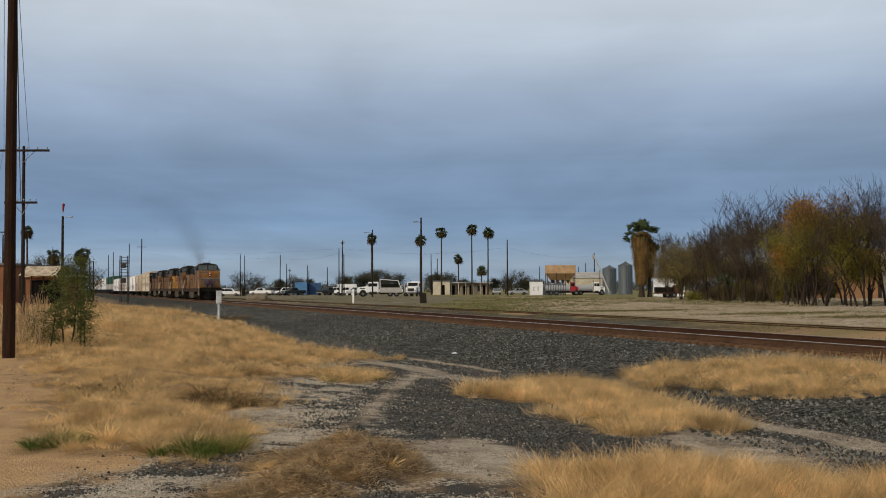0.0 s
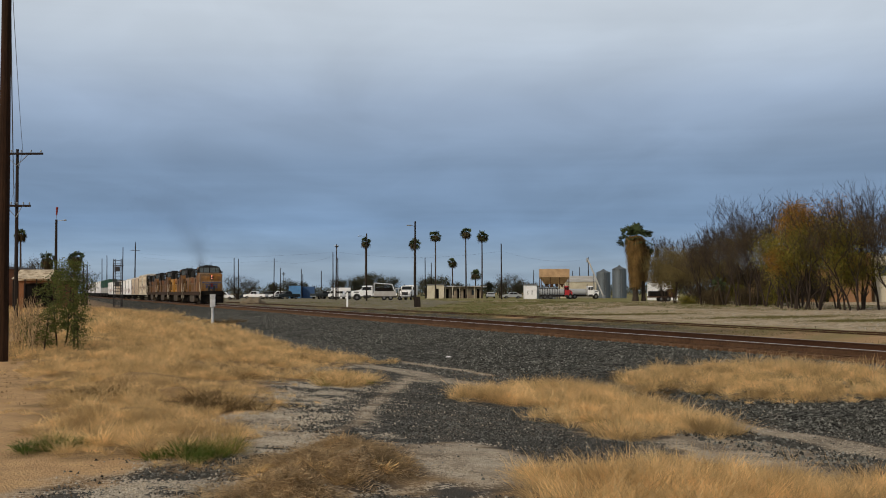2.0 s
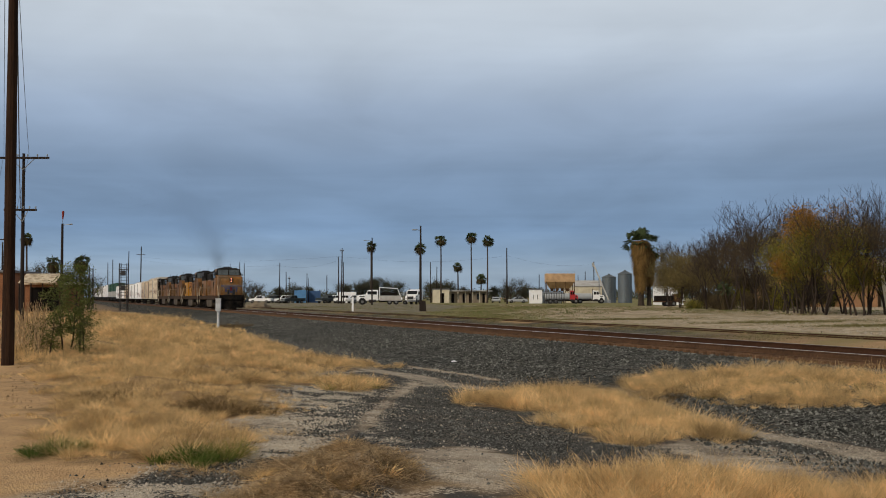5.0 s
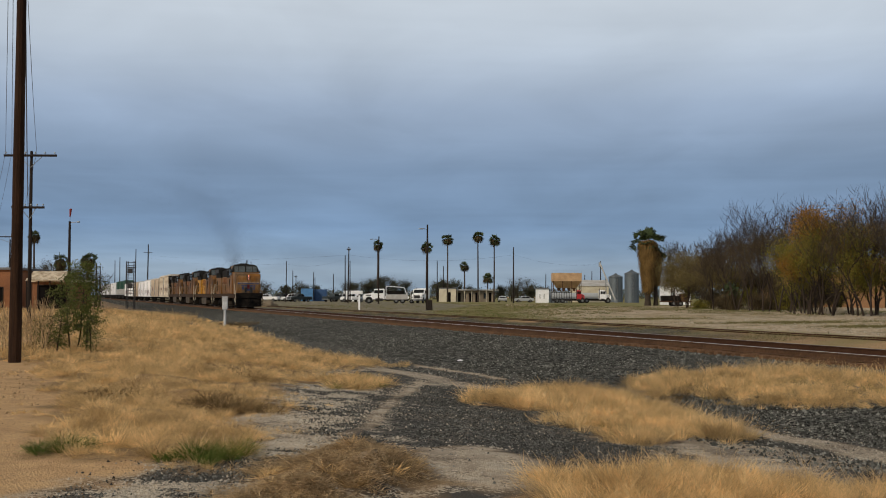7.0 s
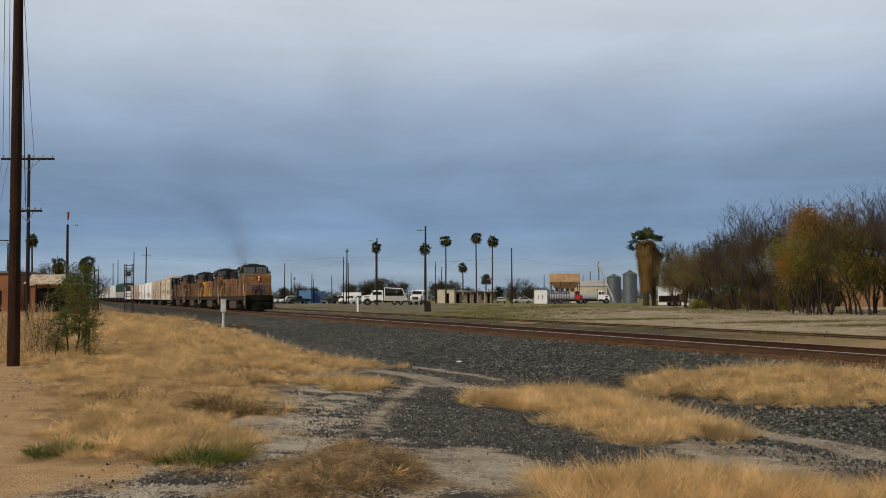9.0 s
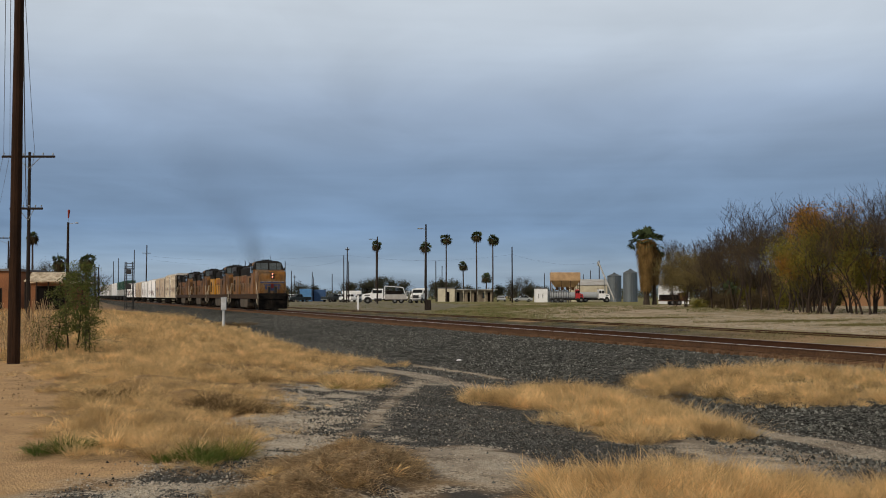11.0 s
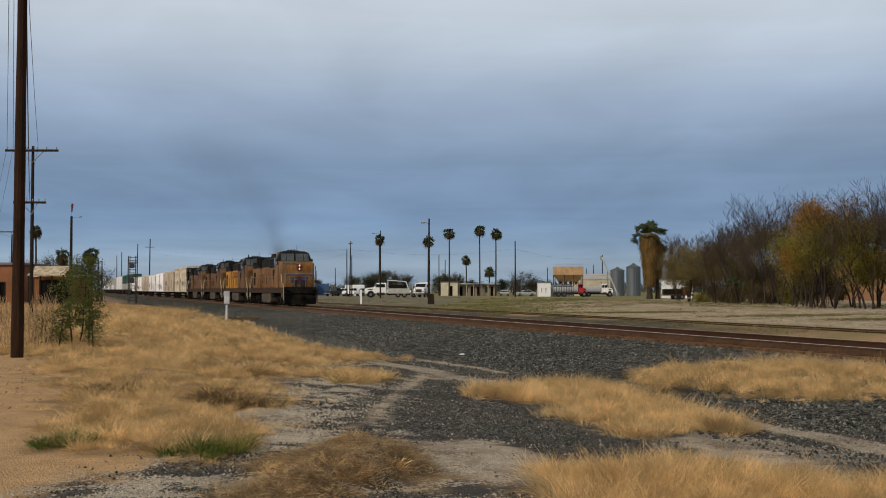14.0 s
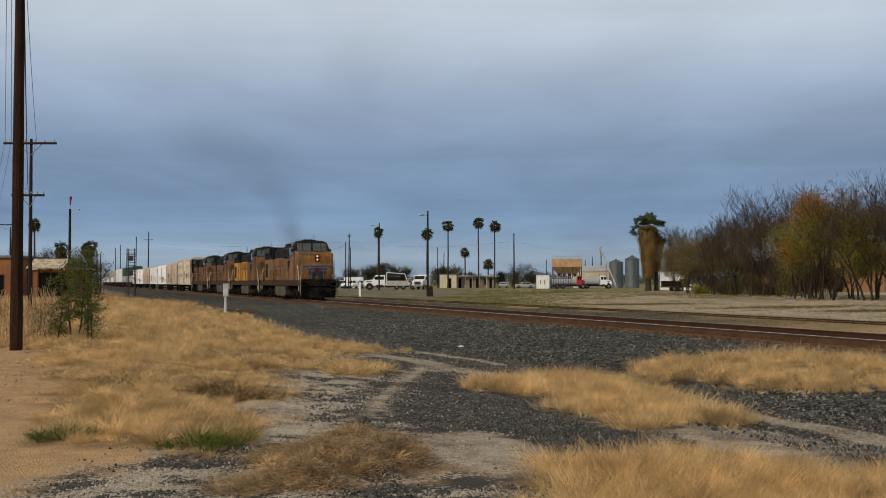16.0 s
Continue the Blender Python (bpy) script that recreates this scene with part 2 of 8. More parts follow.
M = {
    "yellow": material("locomotive_yellow", (0.22, 0.094, 0.018), 0.55, 0.4, 1.2, 7, 0.05, second=(0.24, 0.14, 0.065), dirt_shade=(0.02, 0.017, 0.012), dirt_shade_amount=0.85, stretch=(1.6, 1, 0.25)),
    "yellow2": material("faded_yellow", (0.152, 0.069, 0.018), 0.6, 0.35, 0.9, 7, 0.05, dirt_shade=(0.016, 0.013, 0.011), dirt_shade_amount=1.0, stretch=(1.3, 1, 0.3)),
    "yellow3": material("cleaner_yellow", (0.52, 0.25, 0.016), 0.5, 0.2, 0.7, 9, 0.05, dirt_shade=(0.10, 0.06, 0.03), dirt_shade_amount=0.6, stretch=(1, 1, 0.4)),
    "sill": material("dull_sill", (0.05, 0.03, 0.017), 0.7, 0.3, 1, 10, 0.05),
    "railing": material("grimy_railing", (0.20, 0.13, 0.06), 0.6, 0.2, 1, 10, 0.05),
    "pale_rail": material("pale_railing", (0.52, 0.46, 0.36), 0.6, 0.2, 1, 10, 0.05),
    "relay_paint": material("dulled_white_paint", (0.62, 0.63, 0.64), 0.5, 0.1, 1.5, 12, 0.03, dirt_shade=(0.35, 0.33, 0.30), dirt_shade_amount=0.5),
    # far rail's head, its sky glint taken out by colour
    "glintless_head": material("glintless_rail_head", (0.34, 0.31, 0.29), 0.45, 0.2, 0.6, 12, 0.02, metal=0.7),
    "roofgrey": material("sooty_grey", (0.014, 0.0135, 0.013), 0.75, 0.3, 0.8, 10, 0.1, dirt_shade=(0.02, 0.018, 0.016)),
    "under": material("underframe_black", (0.009, 0.008, 0.0075), 0.85, 0.35, 1.5, 12, 0.2, dirt_shade=(0.03, 0.023, 0.016), dirt_shade_amount=0.5),
    "tank": material("tank_grey_brown", (0.095, 0.078, 0.06), 0.7, 0.3, 1.0, 12, 0.1, dirt_shade=(0.05, 0.04, 0.03)),
    "glass": material("dark_glass", (0.035, 0.045, 0.05), 0.12, 0.1, 1, 5, 0.0),
    # pane colour lightened to stand for the sky mirrored in it
    "cab_glass": material("sky_tinted_windscreen", (0.075, 0.09, 0.095), 0.22, 0.3, 2.0, 8, 0.0),
    "red": material("signal_red", (0.20, 0.025, 0.02), 0.5, 0.2, 1, 10, 0.05),
    "blue": material("wing_blue", (0.05, 0.065, 0.14), 0.5, 0.2, 1, 10, 0.0),
    "rail": material("rusty_rail", (0.085, 0.048, 0.028), 0.8, 0.3, 0.7, 12, 0.3, dirt_shade=(0.07, 0.036, 0.02)),
    # dark siding rail; on the main line it paints the far web's shade
    "rail_far": material("dark_shaded_rail", (0.052, 0.025, 0.014), 0.85, 0.3, 0.7, 12, 0.3),
    "polish": material("polished_rail_head", (0.80, 0.78, 0.76), 0.35, 0.1, 0.6, 12, 0.02, metal=1.0),
    "tie": material("weathered_tie", (0.14, 0.08, 0.046), 0.9, 0.4, 2, 18, 0.5, per_object=0.2, stretch=(1, 4, 4)),
    "white": material("weathered_white", (0.86, 0.87, 0.89), 0.6, 0.12, 0.4, 8, 0.03, dirt_shade=(0.42, 0.36, 0.30), dirt_shade_amount=0.5, stretch=(1, 1, 0.35)),
    "cream": material("weathered_cream", (0.78, 0.72, 0.60), 0.6, 0.2, 1.5, 8, 0.03, dirt_shade=(0.24, 0.14, 0.07), dirt_shade_amount=0.9, stretch=(1, 1, 0.35)),
    "beige": material("rust_streaked_beige", (0.62, 0.54, 0.43), 0.6, 0.2, 0.9, 8, 0.03, dirt_shade=(0.22, 0.12, 0.07), dirt_shade_amount=0.8, stretch=(1.4, 1, 0.25)),
    "clean_white": material("fresh_white", (0.92, 0.92, 0.93), 0.5, 0.08, 0.6, 8, 0.02, dirt_shade=(0.55, 0.52, 0.48), dirt_shade_amount=0.35, stretch=(1, 1, 0.4)),
    "spray": material("faded_spray_paint", (0.20, 0.17, 0.20), 0.7, 0.4, 2.0, 8, 0.0, second=(0.30, 0.14, 0.10)),
    "green": material("container_green", (0.03, 0.085, 0.06), 0.6, 0.2, 0.4, 8, 0.03),
    "gcont": material("container_grey", (0.45, 0.45, 0.44), 0.6, 0.15, 0.4, 8, 0.03, dirt_shade=(0.25, 0.2, 0.16)),
    "wood": material("creosoted_pole", (0.026, 0.014, 0.009), 0.85, 0.4, 2.0, 25, 0.5, dirt_shade=(0.055, 0.028, 0.015), dirt_shade_amount=0.6, stretch=(3, 3, 0.25)),
    "wood2": material("far_pole_wood", (0.028, 0.022, 0.019), 0.9, 0.3, 1.5, 20, 0.3, stretch=(2, 2, 0.3)),
    "steel": material("galvanised_steel", (0.30, 0.32, 0.33), 0.45, 0.2, 1.0, 14, 0.05, metal=0.7, dirt_shade=(0.16, 0.15, 0.14)),
    "dark": material("dark_metal", (0.03, 0.03, 0.032), 0.6, 0.3, 1.5, 14, 0.1),
    "wire": material("cable_black", (0.02, 0.02, 0.022), 0.6, 0.1, 1, 5, 0.0),
    "paint_white": material("white_paint", (0.88, 0.89, 0.91), 0.4, 0.06, 0.8, 10, 0.02, dirt_shade=(0.6, 0.57, 0.53), dirt_shade_amount=0.3),
    "paint_silver": material("silver_paint", (0.35, 0.37, 0.39), 0.35, 0.08, 1, 10, 0.02),
    "paint_dark": material("dark_paint", (0.02, 0.028, 0.03), 0.3, 0.15, 1, 10, 0.02),
    "paint_red": material("red_paint", (0.42, 0.025, 0.03), 0.35, 0.1, 1, 10, 0.02),
    "paint_blue": material("blue_sheet", (0.10, 0.26, 0.50), 0.5, 0.12, 0.8, 10, 0.03, dirt_shade=(0.06, 0.14, 0.3)),
    "paint_navy": material("navy_sheet", (0.04, 0.09, 0.2), 0.5, 0.15, 0.8, 10, 0.03),
    "rubber": material("tyre_rubber", (0.02, 0.02, 0.02), 0.85, 0.2, 4, 30, 0.1),
    "rim": material("wheel_rim", (0.16, 0.16, 0.16), 0.5, 0.15, 3, 20, 0.05, metal=0.4),
    "brick": material("orange_brick", (0.24, 0.11, 0.055), 0.85, 0.25, 0.7, 9, 0.3, dirt_shade=(0.2, 0.1, 0.06)),
    "tan_block": material("tan_block", (0.34, 0.19, 0.10), 0.9, 0.25, 0.7, 9, 0.3, dirt_shade=(0.2, 0.12, 0.07)),
    "sheet": material("pale_sheet_roof", (0.58, 0.50, 0.38), 0.7, 0.25, 1.0, 8, 0.1, dirt_shade=(0.22, 0.15, 0.09), dirt_shade_amount=0.85),
    "stucco": material("cream_stucco", (0.62, 0.57, 0.44), 0.85, 0.12, 0.5, 10, 0.2, dirt_shade=(0.42, 0.36, 0.27), dirt_shade_amount=0.5),
    "stucco_tan": material("tan_stucco", (0.33, 0.27, 0.20), 0.85, 0.2, 0.6, 10, 0.2, dirt_shade=(0.2, 0.16, 0.12)),
    "roofing": material("grey_roofing", (0.16, 0.16, 0.165), 0.8, 0.2, 0.6, 10, 0.15),
    "tan": material("tan_hopper_paint", (0.52, 0.34, 0.19), 0.6, 0.15, 0.6, 8, 0.05, dirt_shade=(0.32, 0.19, 0.1), dirt_shade_amount=0.6),
    "silo": material("silo_corrugated", (0.13, 0.155, 0.175), 0.5, 0.2, 0.4, 10, 0.05, metal=0.35, dirt_shade=(0.09, 0.095, 0.10), dirt_shade_amount=0.7, stretch=(1, 1, 0.4)),
    "black": material("doorway_dark", (0.008, 0.007, 0.007), 0.9, 0.2, 1, 8, 0.0),
    "bark": material("grey_bark", (0.045, 0.034, 0.027), 0.95, 0.35, 3, 25, 0.5, stretch=(3, 3, 0.6)),
    "twig": material("brown_twigs", (0.062, 0.05, 0.043), 0.95, 0.25, 1, 10, 0.0, per_island=0.35),
    "palm_trunk": material("palm_bark", (0.055, 0.043, 0.034), 0.95, 0.3, 2, 25, 0.5, stretch=(1, 1, 4)),
    "palm_leaf": material("palm_green", (0.045, 0.065, 0.026), 0.6, 0.3, 1.5, 10, 0.0, per_island=0.4),
    "palm_dead": material("dead_fronds", (0.22, 0.135, 0.048), 0.9, 0.45, 0.8, 10, 0.0, per_island=0.35, second=(0.11, 0.07, 0.028)),
    "palm_brown": material("brown_fronds", (0.06, 0.045, 0.024), 0.9, 0.3, 1.0, 10, 0.0, per_island=0.4),
    "leaf_green": material("olive_leaves", (0.20, 0.19, 0.034), 0.75, 0.4, 0.6, 3, 0.0, per_island=0.22, second=(0.29, 0.22, 0.04), dirt_shade=(0.075, 0.075, 0.025), dirt_shade_amount=0.7, thin=0.3),
    "leaf_orange": material("autumn_leaves", (0.33, 0.165, 0.034), 0.75, 0.4, 0.6, 3, 0.0, per_island=0.22, second=(0.27, 0.15, 0.03), dirt_shade=(0.12, 0.085, 0.03), dirt_shade_amount=0.6, thin=0.3),
    "leaf_brown": material("brown_leaves", (0.11, 0.08, 0.042), 0.8, 0.3, 0.5, 8, 0.0, per_island=0.4, second=(0.08, 0.065, 0.036)),
    "leaf_olive": material("olive_brown_leaves", (0.16, 0.125, 0.052), 0.8, 0.3, 0.5, 4, 0.0, per_island=0.2, second=(0.12, 0.10, 0.045)),
    "leaf_rust": material("rusty_leaves", (0.21, 0.15, 0.055), 0.8, 0.35, 0.5, 4, 0.0, per_island=0.25, second=(0.12, 0.09, 0.035), thin=0.25),
    "car_glass": material("car_glass", (0.01, 0.012, 0.014), 0.1, 0.1, 1, 5, 0.0),
    "leaf_dark": material("mesquite_leaves", (0.062, 0.070, 0.045), 0.8, 0.3, 0.4, 4, 0.0, per_island=0.25, second=(0.07, 0.064, 0.044)),
    "shrub_leaf": material("shrub_leaves", (0.105, 0.135, 0.028), 0.65, 0.25, 2, 12, 0.0, per_island=0.45, second=(0.12, 0.12, 0.035), thin=0.35),
    # brown patches in the grass colour stand in for shade between hummocks
    "grass": material("dry_grass", (0.88, 0.635, 0.325), 0.9, 0.52, 1.0, 4.0, 0.0, per_island=0.16, second=(0.72, 0.50, 0.24), dirt_shade=(0.36, 0.235, 0.10), dirt_shade_amount=0.8, thin=0.45),
    "weed_lot": material("lot_weeds", (0.17, 0.15, 0.06), 0.9, 0.3, 2.0, 9.0, 0.0, per_island=0.4, second=(0.11, 0.10, 0.045)),
    "weed_dark": material("dark_weeds", (0.19, 0.125, 0.058), 0.9, 0.4, 3.0, 11.0, 0.0, per_island=0.5, second=(0.08, 0.058, 0.03)),
    "grass_dull": material("dead_weeds", (0.70, 0.52, 0.31), 0.9, 0.5, 3.0, 11.0, 0.0, per_island=0.4, second=(0.22, 0.15, 0.08), thin=0.45),
    "grass_green": material("green_grass", (0.085, 0.14, 0.028), 0.7, 0.2, 0.8, 5.0, 0.0, per_island=0.4, second=(0.15, 0.17, 0.045), thin=0.4),
    "grass_olive": material("olive_grass", (0.30, 0.27, 0.075), 0.8, 0.3, 1.5, 6.0, 0.0, per_island=0.4, second=(0.16, 0.17, 0.045), thin=0.4),
    "turf_green": material("green_turf", (0.12, 0.14, 0.04), 0.9, 0.3, 0.3, 3.0, 0.0, per_island=0.4, thin=0.35),
    "turf_dull": material("dull_turf", (0.19, 0.165, 0.085), 0.9, 0.3, 0.3, 3.0, 0.0, per_island=0.45, thin=0.35),
    "turf_dry": material("dry_turf", (0.27, 0.215, 0.115), 0.9, 0.3, 0.3, 3.0, 0.0, per_island=0.4, thin=0.35),
    "stone": material("dark_ballast", (0.052, 0.053, 0.049), 0.9, 0.2, 1.0, 20, 0.0, per_island=0.7, second=(0.13, 0.13, 0.12)),
    "ballast_stone": material("bank_ballast", (0.082, 0.084, 0.077), 0.9, 0.2, 1.0, 20, 0.0, per_island=0.7, second=(0.17, 0.17, 0.155)),
    "stone_pale": material("pale_gravel", (0.50, 0.45, 0.375), 0.9, 0.2, 1.0, 20, 0.0, per_island=0.45, second=(0.30, 0.25, 0.19)),
    "clod": material("sandy_clods", (0.26, 0.165, 0.085), 0.95, 0.2, 1.0, 20, 0.0, per_island=0.5, second=(0.14, 0.10, 0.06)),
    "lamp": material("headlight_glow", (1.0, 0.30, 0.16), 0.4, 0.0, 1, 5, 0.0, emit=1.7),
    "lamp_lens": material("clear_lens", (0.5, 0.5, 0.5), 0.15, 0.05, 1, 5, 0.0),
    "soil_heap": material("heap_soil", (0.20, 0.165, 0.12), 0.95, 0.3, 1.5, 14, 0.5),
}


# ---- mesh tools ----
def thing(name, label, category, m=None, group="", kind=""):
    ob = new(name)
    ob.empty_display_size = 0.3
    if m is not None:
        ob.matrix_world = m
    return tagged(ob, label, category, group, kind)


def mesh_of(name, bm, mat, smooth=False):
    me = bpy.data.meshes.new(name)
    bm.normal_update()
    bm.to_mesh(me)
    bm.free()
    me.materials.append(mat)
    if smooth:
        me.polygons.foreach_set("use_smooth", [True] * len(me.polygons))
    return me


def part(name, bm, mat, parent, label="", smooth=False):
    ob = new(name, mesh_of(name, bm, mat, smooth))
    ob.parent = parent
    if label:
        ob["label"] = label
    return ob


def raw(name, verts, faces, mat, parent=None, smooth=False):
    """A mesh from arrays: verts (n, 3), faces (m, k) all of one size, or a list of such arrays."""
    me = bpy.data.meshes.new(name)
    fs = faces if isinstance(faces, list) else [faces]
    verts = np.asarray(verts, np.float32)
    loops = np.concatenate([f.ravel() for f in fs]).astype(np.int32)
    sizes = np.concatenate([np.full(len(f), f.shape[1]) for f in fs]).astype(np.int32)
    me.vertices.add(len(verts))
    me.vertices.foreach_set("co", verts.ravel())
    me.loops.add(len(loops))
    me.loops.foreach_set("vertex_index", loops)
    me.polygons.add(len(sizes))
    me.polygons.foreach_set("loop_start", np.concatenate([[0], np.cumsum(sizes)[:-1]]).astype(np.int32))
    if smooth:
        me.polygons.foreach_set("use_smooth", [True] * len(sizes))
    me.update(calc_edges=True)
    me.materials.append(mat)
    ob = new(name, me)
    ob.parent = parent
    return ob


def box(bm, x0, x1, y0, y1, z0, z1, bevel=0.0, top=(1, 1)):
    """An upright block; top: the scale of its upper face; bevel rounds its edges."""
    cx, cy = (x0 + x1) / 2, (y0 + y1) / 2
    v = []
    for z, kx, ky in ((z0, 1, 1), (z1, *top)):
        for x, y in ((x0, y0), (x1, y0), (x1, y1), (x0, y1)):
            v.append(bm.verts.new((cx + (x - cx) * kx, cy + (y - cy) * ky, z)))
    fs = [bm.faces.new([v[i] for i in q]) for q in ((3, 2, 1, 0), (4, 5, 6, 7), (0, 1, 5, 4), (1, 2, 6, 5), (2, 3, 7, 6), (3, 0, 4, 7))]
    if bevel:
        es = {e for f in fs for e in f.edges}
        bmesh.ops.bevel(bm, geom=list(es), offset=bevel, segments=2, affect="EDGES", profile=0.5)
    return bm


def rod(bm, a, b, r0, r1=None, n=8, caps=True):
    """A tapered round bar from a to b."""
    a, b = Vector(a), Vector(b)
    r1 = r0 if r1 is None else r1
    d = (b - a).normalized()
    s = d.orthogonal().normalized()
    t = d.cross(s)
    rings = []
    for c, r in ((a, r0), (b, r1)):
        rings.append([bm.verts.new(c + (s * math.cos(k * math.tau / n) + t * math.sin(k * math.tau / n)) * r) for k in range(n)])
    for k in range(n):
        bm.faces.new((rings[0][k], rings[0][(k + 1) % n], rings[1][(k + 1) % n], rings[1][k]))
    if caps:
        bm.faces.new(rings[0][::-1])
        bm.faces.new(rings[1])
    return bm


def lathe(bm, rings, n=20, centre=(0, 0)):
    """A body of revolution about z from (radius, height) rings."""
    rows = []
    for r, z in rings:
        rows.append([bm.verts.new((centre[0] + r * math.cos(k * math.tau / n), centre[1] + r * math.sin(k * math.tau / n), z)) for k in range(n)])
    for a, b in zip(rows, rows[1:]):
        for k in range(n):
            bm.faces.new((a[k], a[(k + 1) % n], b[(k + 1) % n], b[k]))
    bm.faces.new(rows[0][::-1])
    bm.faces.new(rows[-1])
    return bm


def slab(bm, outline, y0, y1, bevel=0.0, pinch=None):
    """A side outline [(x, z), ...] carried across from y0 to y1. pinch(x, z): scale of the half width there."""
    mid = (y0 + y1) / 2
    sides = []
    for y in (y0, y1):
        sides.append([bm.verts.new((x, mid + (y - mid) * (pinch(x, z) if pinch else 1), z)) for x, z in outline])
    a, b = sides
    n = len(outline)
    fs = [bm.faces.new(a), bm.faces.new(b[::-1])]
    for k in range(n):
        fs.append(bm.faces.new((a[(k + 1) % n], a[k], b[k], b[(k + 1) % n])))
    bmesh.ops.recalc_face_normals(bm, faces=fs)
    if bevel:
        es = {e for f in fs for e in f.edges}
        bmesh.ops.bevel(bm, geom=list(es), offset=bevel, segments=2, affect="EDGES", profile=0.5)
    return bm


def B():
    return bmesh.new()


def lay(u, d, z=0.0, rz=0.0):
    """A pose at depth d, u times as far to the side."""
    return pose(u * d, d, z, 0, 0, rz)


# ---- the lie of the land ----
def smooth_step(a, b, x):
    t = np.clip((x - a) / (b - a), 0, 1)
    return t * t * (3 - 2 * t)


def vnoise(x, y, scale, seed=0):
    """Smooth value noise in 0..1 over arrays."""
    x, y = np.asarray(x, float) / scale + 31.7 * seed, np.asarray(y, float) / scale - 17.3 * seed
    xi, yi = np.floor(x), np.floor(y)
    fx, fy = x - xi, y - yi
    fx, fy = fx * fx * (3 - 2 * fx), fy * fy * (3 - 2 * fy)

    def h(i, j):
        s = np.sin(i * 127.1 + j * 311.7 + seed * 7.7) * 43758.5453
        return s - np.floor(s)
    return (h(xi, yi) * (1 - fx) + h(xi + 1, yi) * fx) * (1 - fy) + (h(xi, yi + 1) * (1 - fx) + h(xi + 1, yi + 1) * fx) * fy


def across(x, y):
    return np.asarray(x) * TC + np.asarray(y) * TS


def along(x, y):
    return -np.asarray(x) * TS + np.asarray(y) * TC


def on_line(s, p):
    """World x, y of a place s metres along the line and p metres across from the camera."""
    return -s * TS + p * TC, s * TC + p * TS


def mound(x, y):
    """The heap of dead weeds on the gravel."""
    d = np.where(inside(x, y, DEAD_MAT), 1, -1) * edge_distance(x, y, DEAD_MAT) + 0.25 * (vnoise(x, y, 0.4, 55) - 0.5)
    return np.clip(d / 0.5, 0, 1) * (0.02 + 0.24 * np.clip(vnoise(x, y, 0.5, 56) - 0.3, 0, 1) + 0.30 * np.clip(vnoise(x, y, 0.22, 57) - 0.4, 0, 1))


def ground_z(x, y):
    p = across(x, y)
    z = -0.6 * smooth_step(1, 11.9, p) + 0.45 * smooth_step(24, 30, p) + 0.1 * smooth_step(30, 31, p)
    z = z + 0.3 * smooth_step(34, 60, p) + 0.35 * smooth_step(60, 250, p)
    near = np.clip((60 - np.hypot(x, y)) / 40, 0, 1)
    d = np.where(inside(x, y, GRASS[0]), 1, -1) * edge_distance(x, y, GRASS[0])
    z = z + np.clip(d / 1.6, 0, 1) * (0.20 * vnoise(x, y, 1.5, 8) + 0.12 * vnoise(x, y, 0.65, 9) - 0.09)        # hummocks of the meadow
    return z + near * ((vnoise(x, y, 1.7, 1) - 0.5) * 0.08 + (vnoise(x, y, 0.5, 2) - 0.5) * 0.03) + mound(x, y)


def gz(x, y):
    return float(ground_z(np.array(x), np.array(y)))


def bed_z(p):
    """The ballast's cross-section."""
    p = np.asarray(p, float)
    z = np.where(p < 20.5, -0.64 + 0.55 * np.clip((p - 11.6) / 7.1, 0, 1) ** 0.9, -0.09 - 0.55 * np.clip((p - 22.3) / 3.0, 0, 1))
    return z


def surface_z(x, y):
    """Ground or ballast, whichever is on top."""
    p = across(x, y)
    return np.maximum(ground_z(x, y), np.where((p > 11.6) & (p < 25.3), bed_z(p), -9))


def inside(x, y, poly):
    x, y = np.asarray(x, float), np.asarray(y, float)
    r = np.zeros(x.shape, bool)
    for (x0, y0), (x1, y1) in zip(poly, poly[1:] + poly[:1]):
        if y0 != y1:
            r ^= ((y0 > y) != (y1 > y)) & (x < (x1 - x0) * (y - y0) / (y1 - y0) + x0)
    return r


def edge_distance(x, y, poly, closed=True):
    d = np.full(np.shape(x), 1e9)
    for (x0, y0), (x1, y1) in zip(poly, poly[1:] + (poly[:1] if closed else [])):
        ex, ey = x1 - x0, y1 - y0
        t = np.clip(((x - x0) * ex + (y - y0) * ey) / (ex * ex + ey * ey + 1e-9), 0, 1)
        d = np.minimum(d, np.hypot(x - x0 - t * ex, y - y0 - t * ey))
    return d


def zone(x, y, poly, soft=0.5, ragged=0.8, seed=0):
    """1 inside, 0 outside, with a ragged soft edge."""
    d = np.where(inside(x, y, poly), 1, -1) * edge_distance(x, y, poly)
    d = d + ragged * (vnoise(x, y, 0.9, seed + 3) - 0.5) + ragged * 0.6 * (vnoise(x, y, 0.3, seed + 4) - 0.5)
    return np.clip(d / soft + 0.5, 0, 1)


def band(x, y, line, half, soft=0.4, ragged=0.6, seed=0):
    d = half - edge_distance(x, y, line, closed=False)
    d = d + ragged * (vnoise(x, y, 0.8, seed + 5) - 0.5) + ragged * 0.6 * (vnoise(x, y, 0.25, seed + 6) - 0.5)
    return np.clip(d / soft + 0.5, 0, 1)


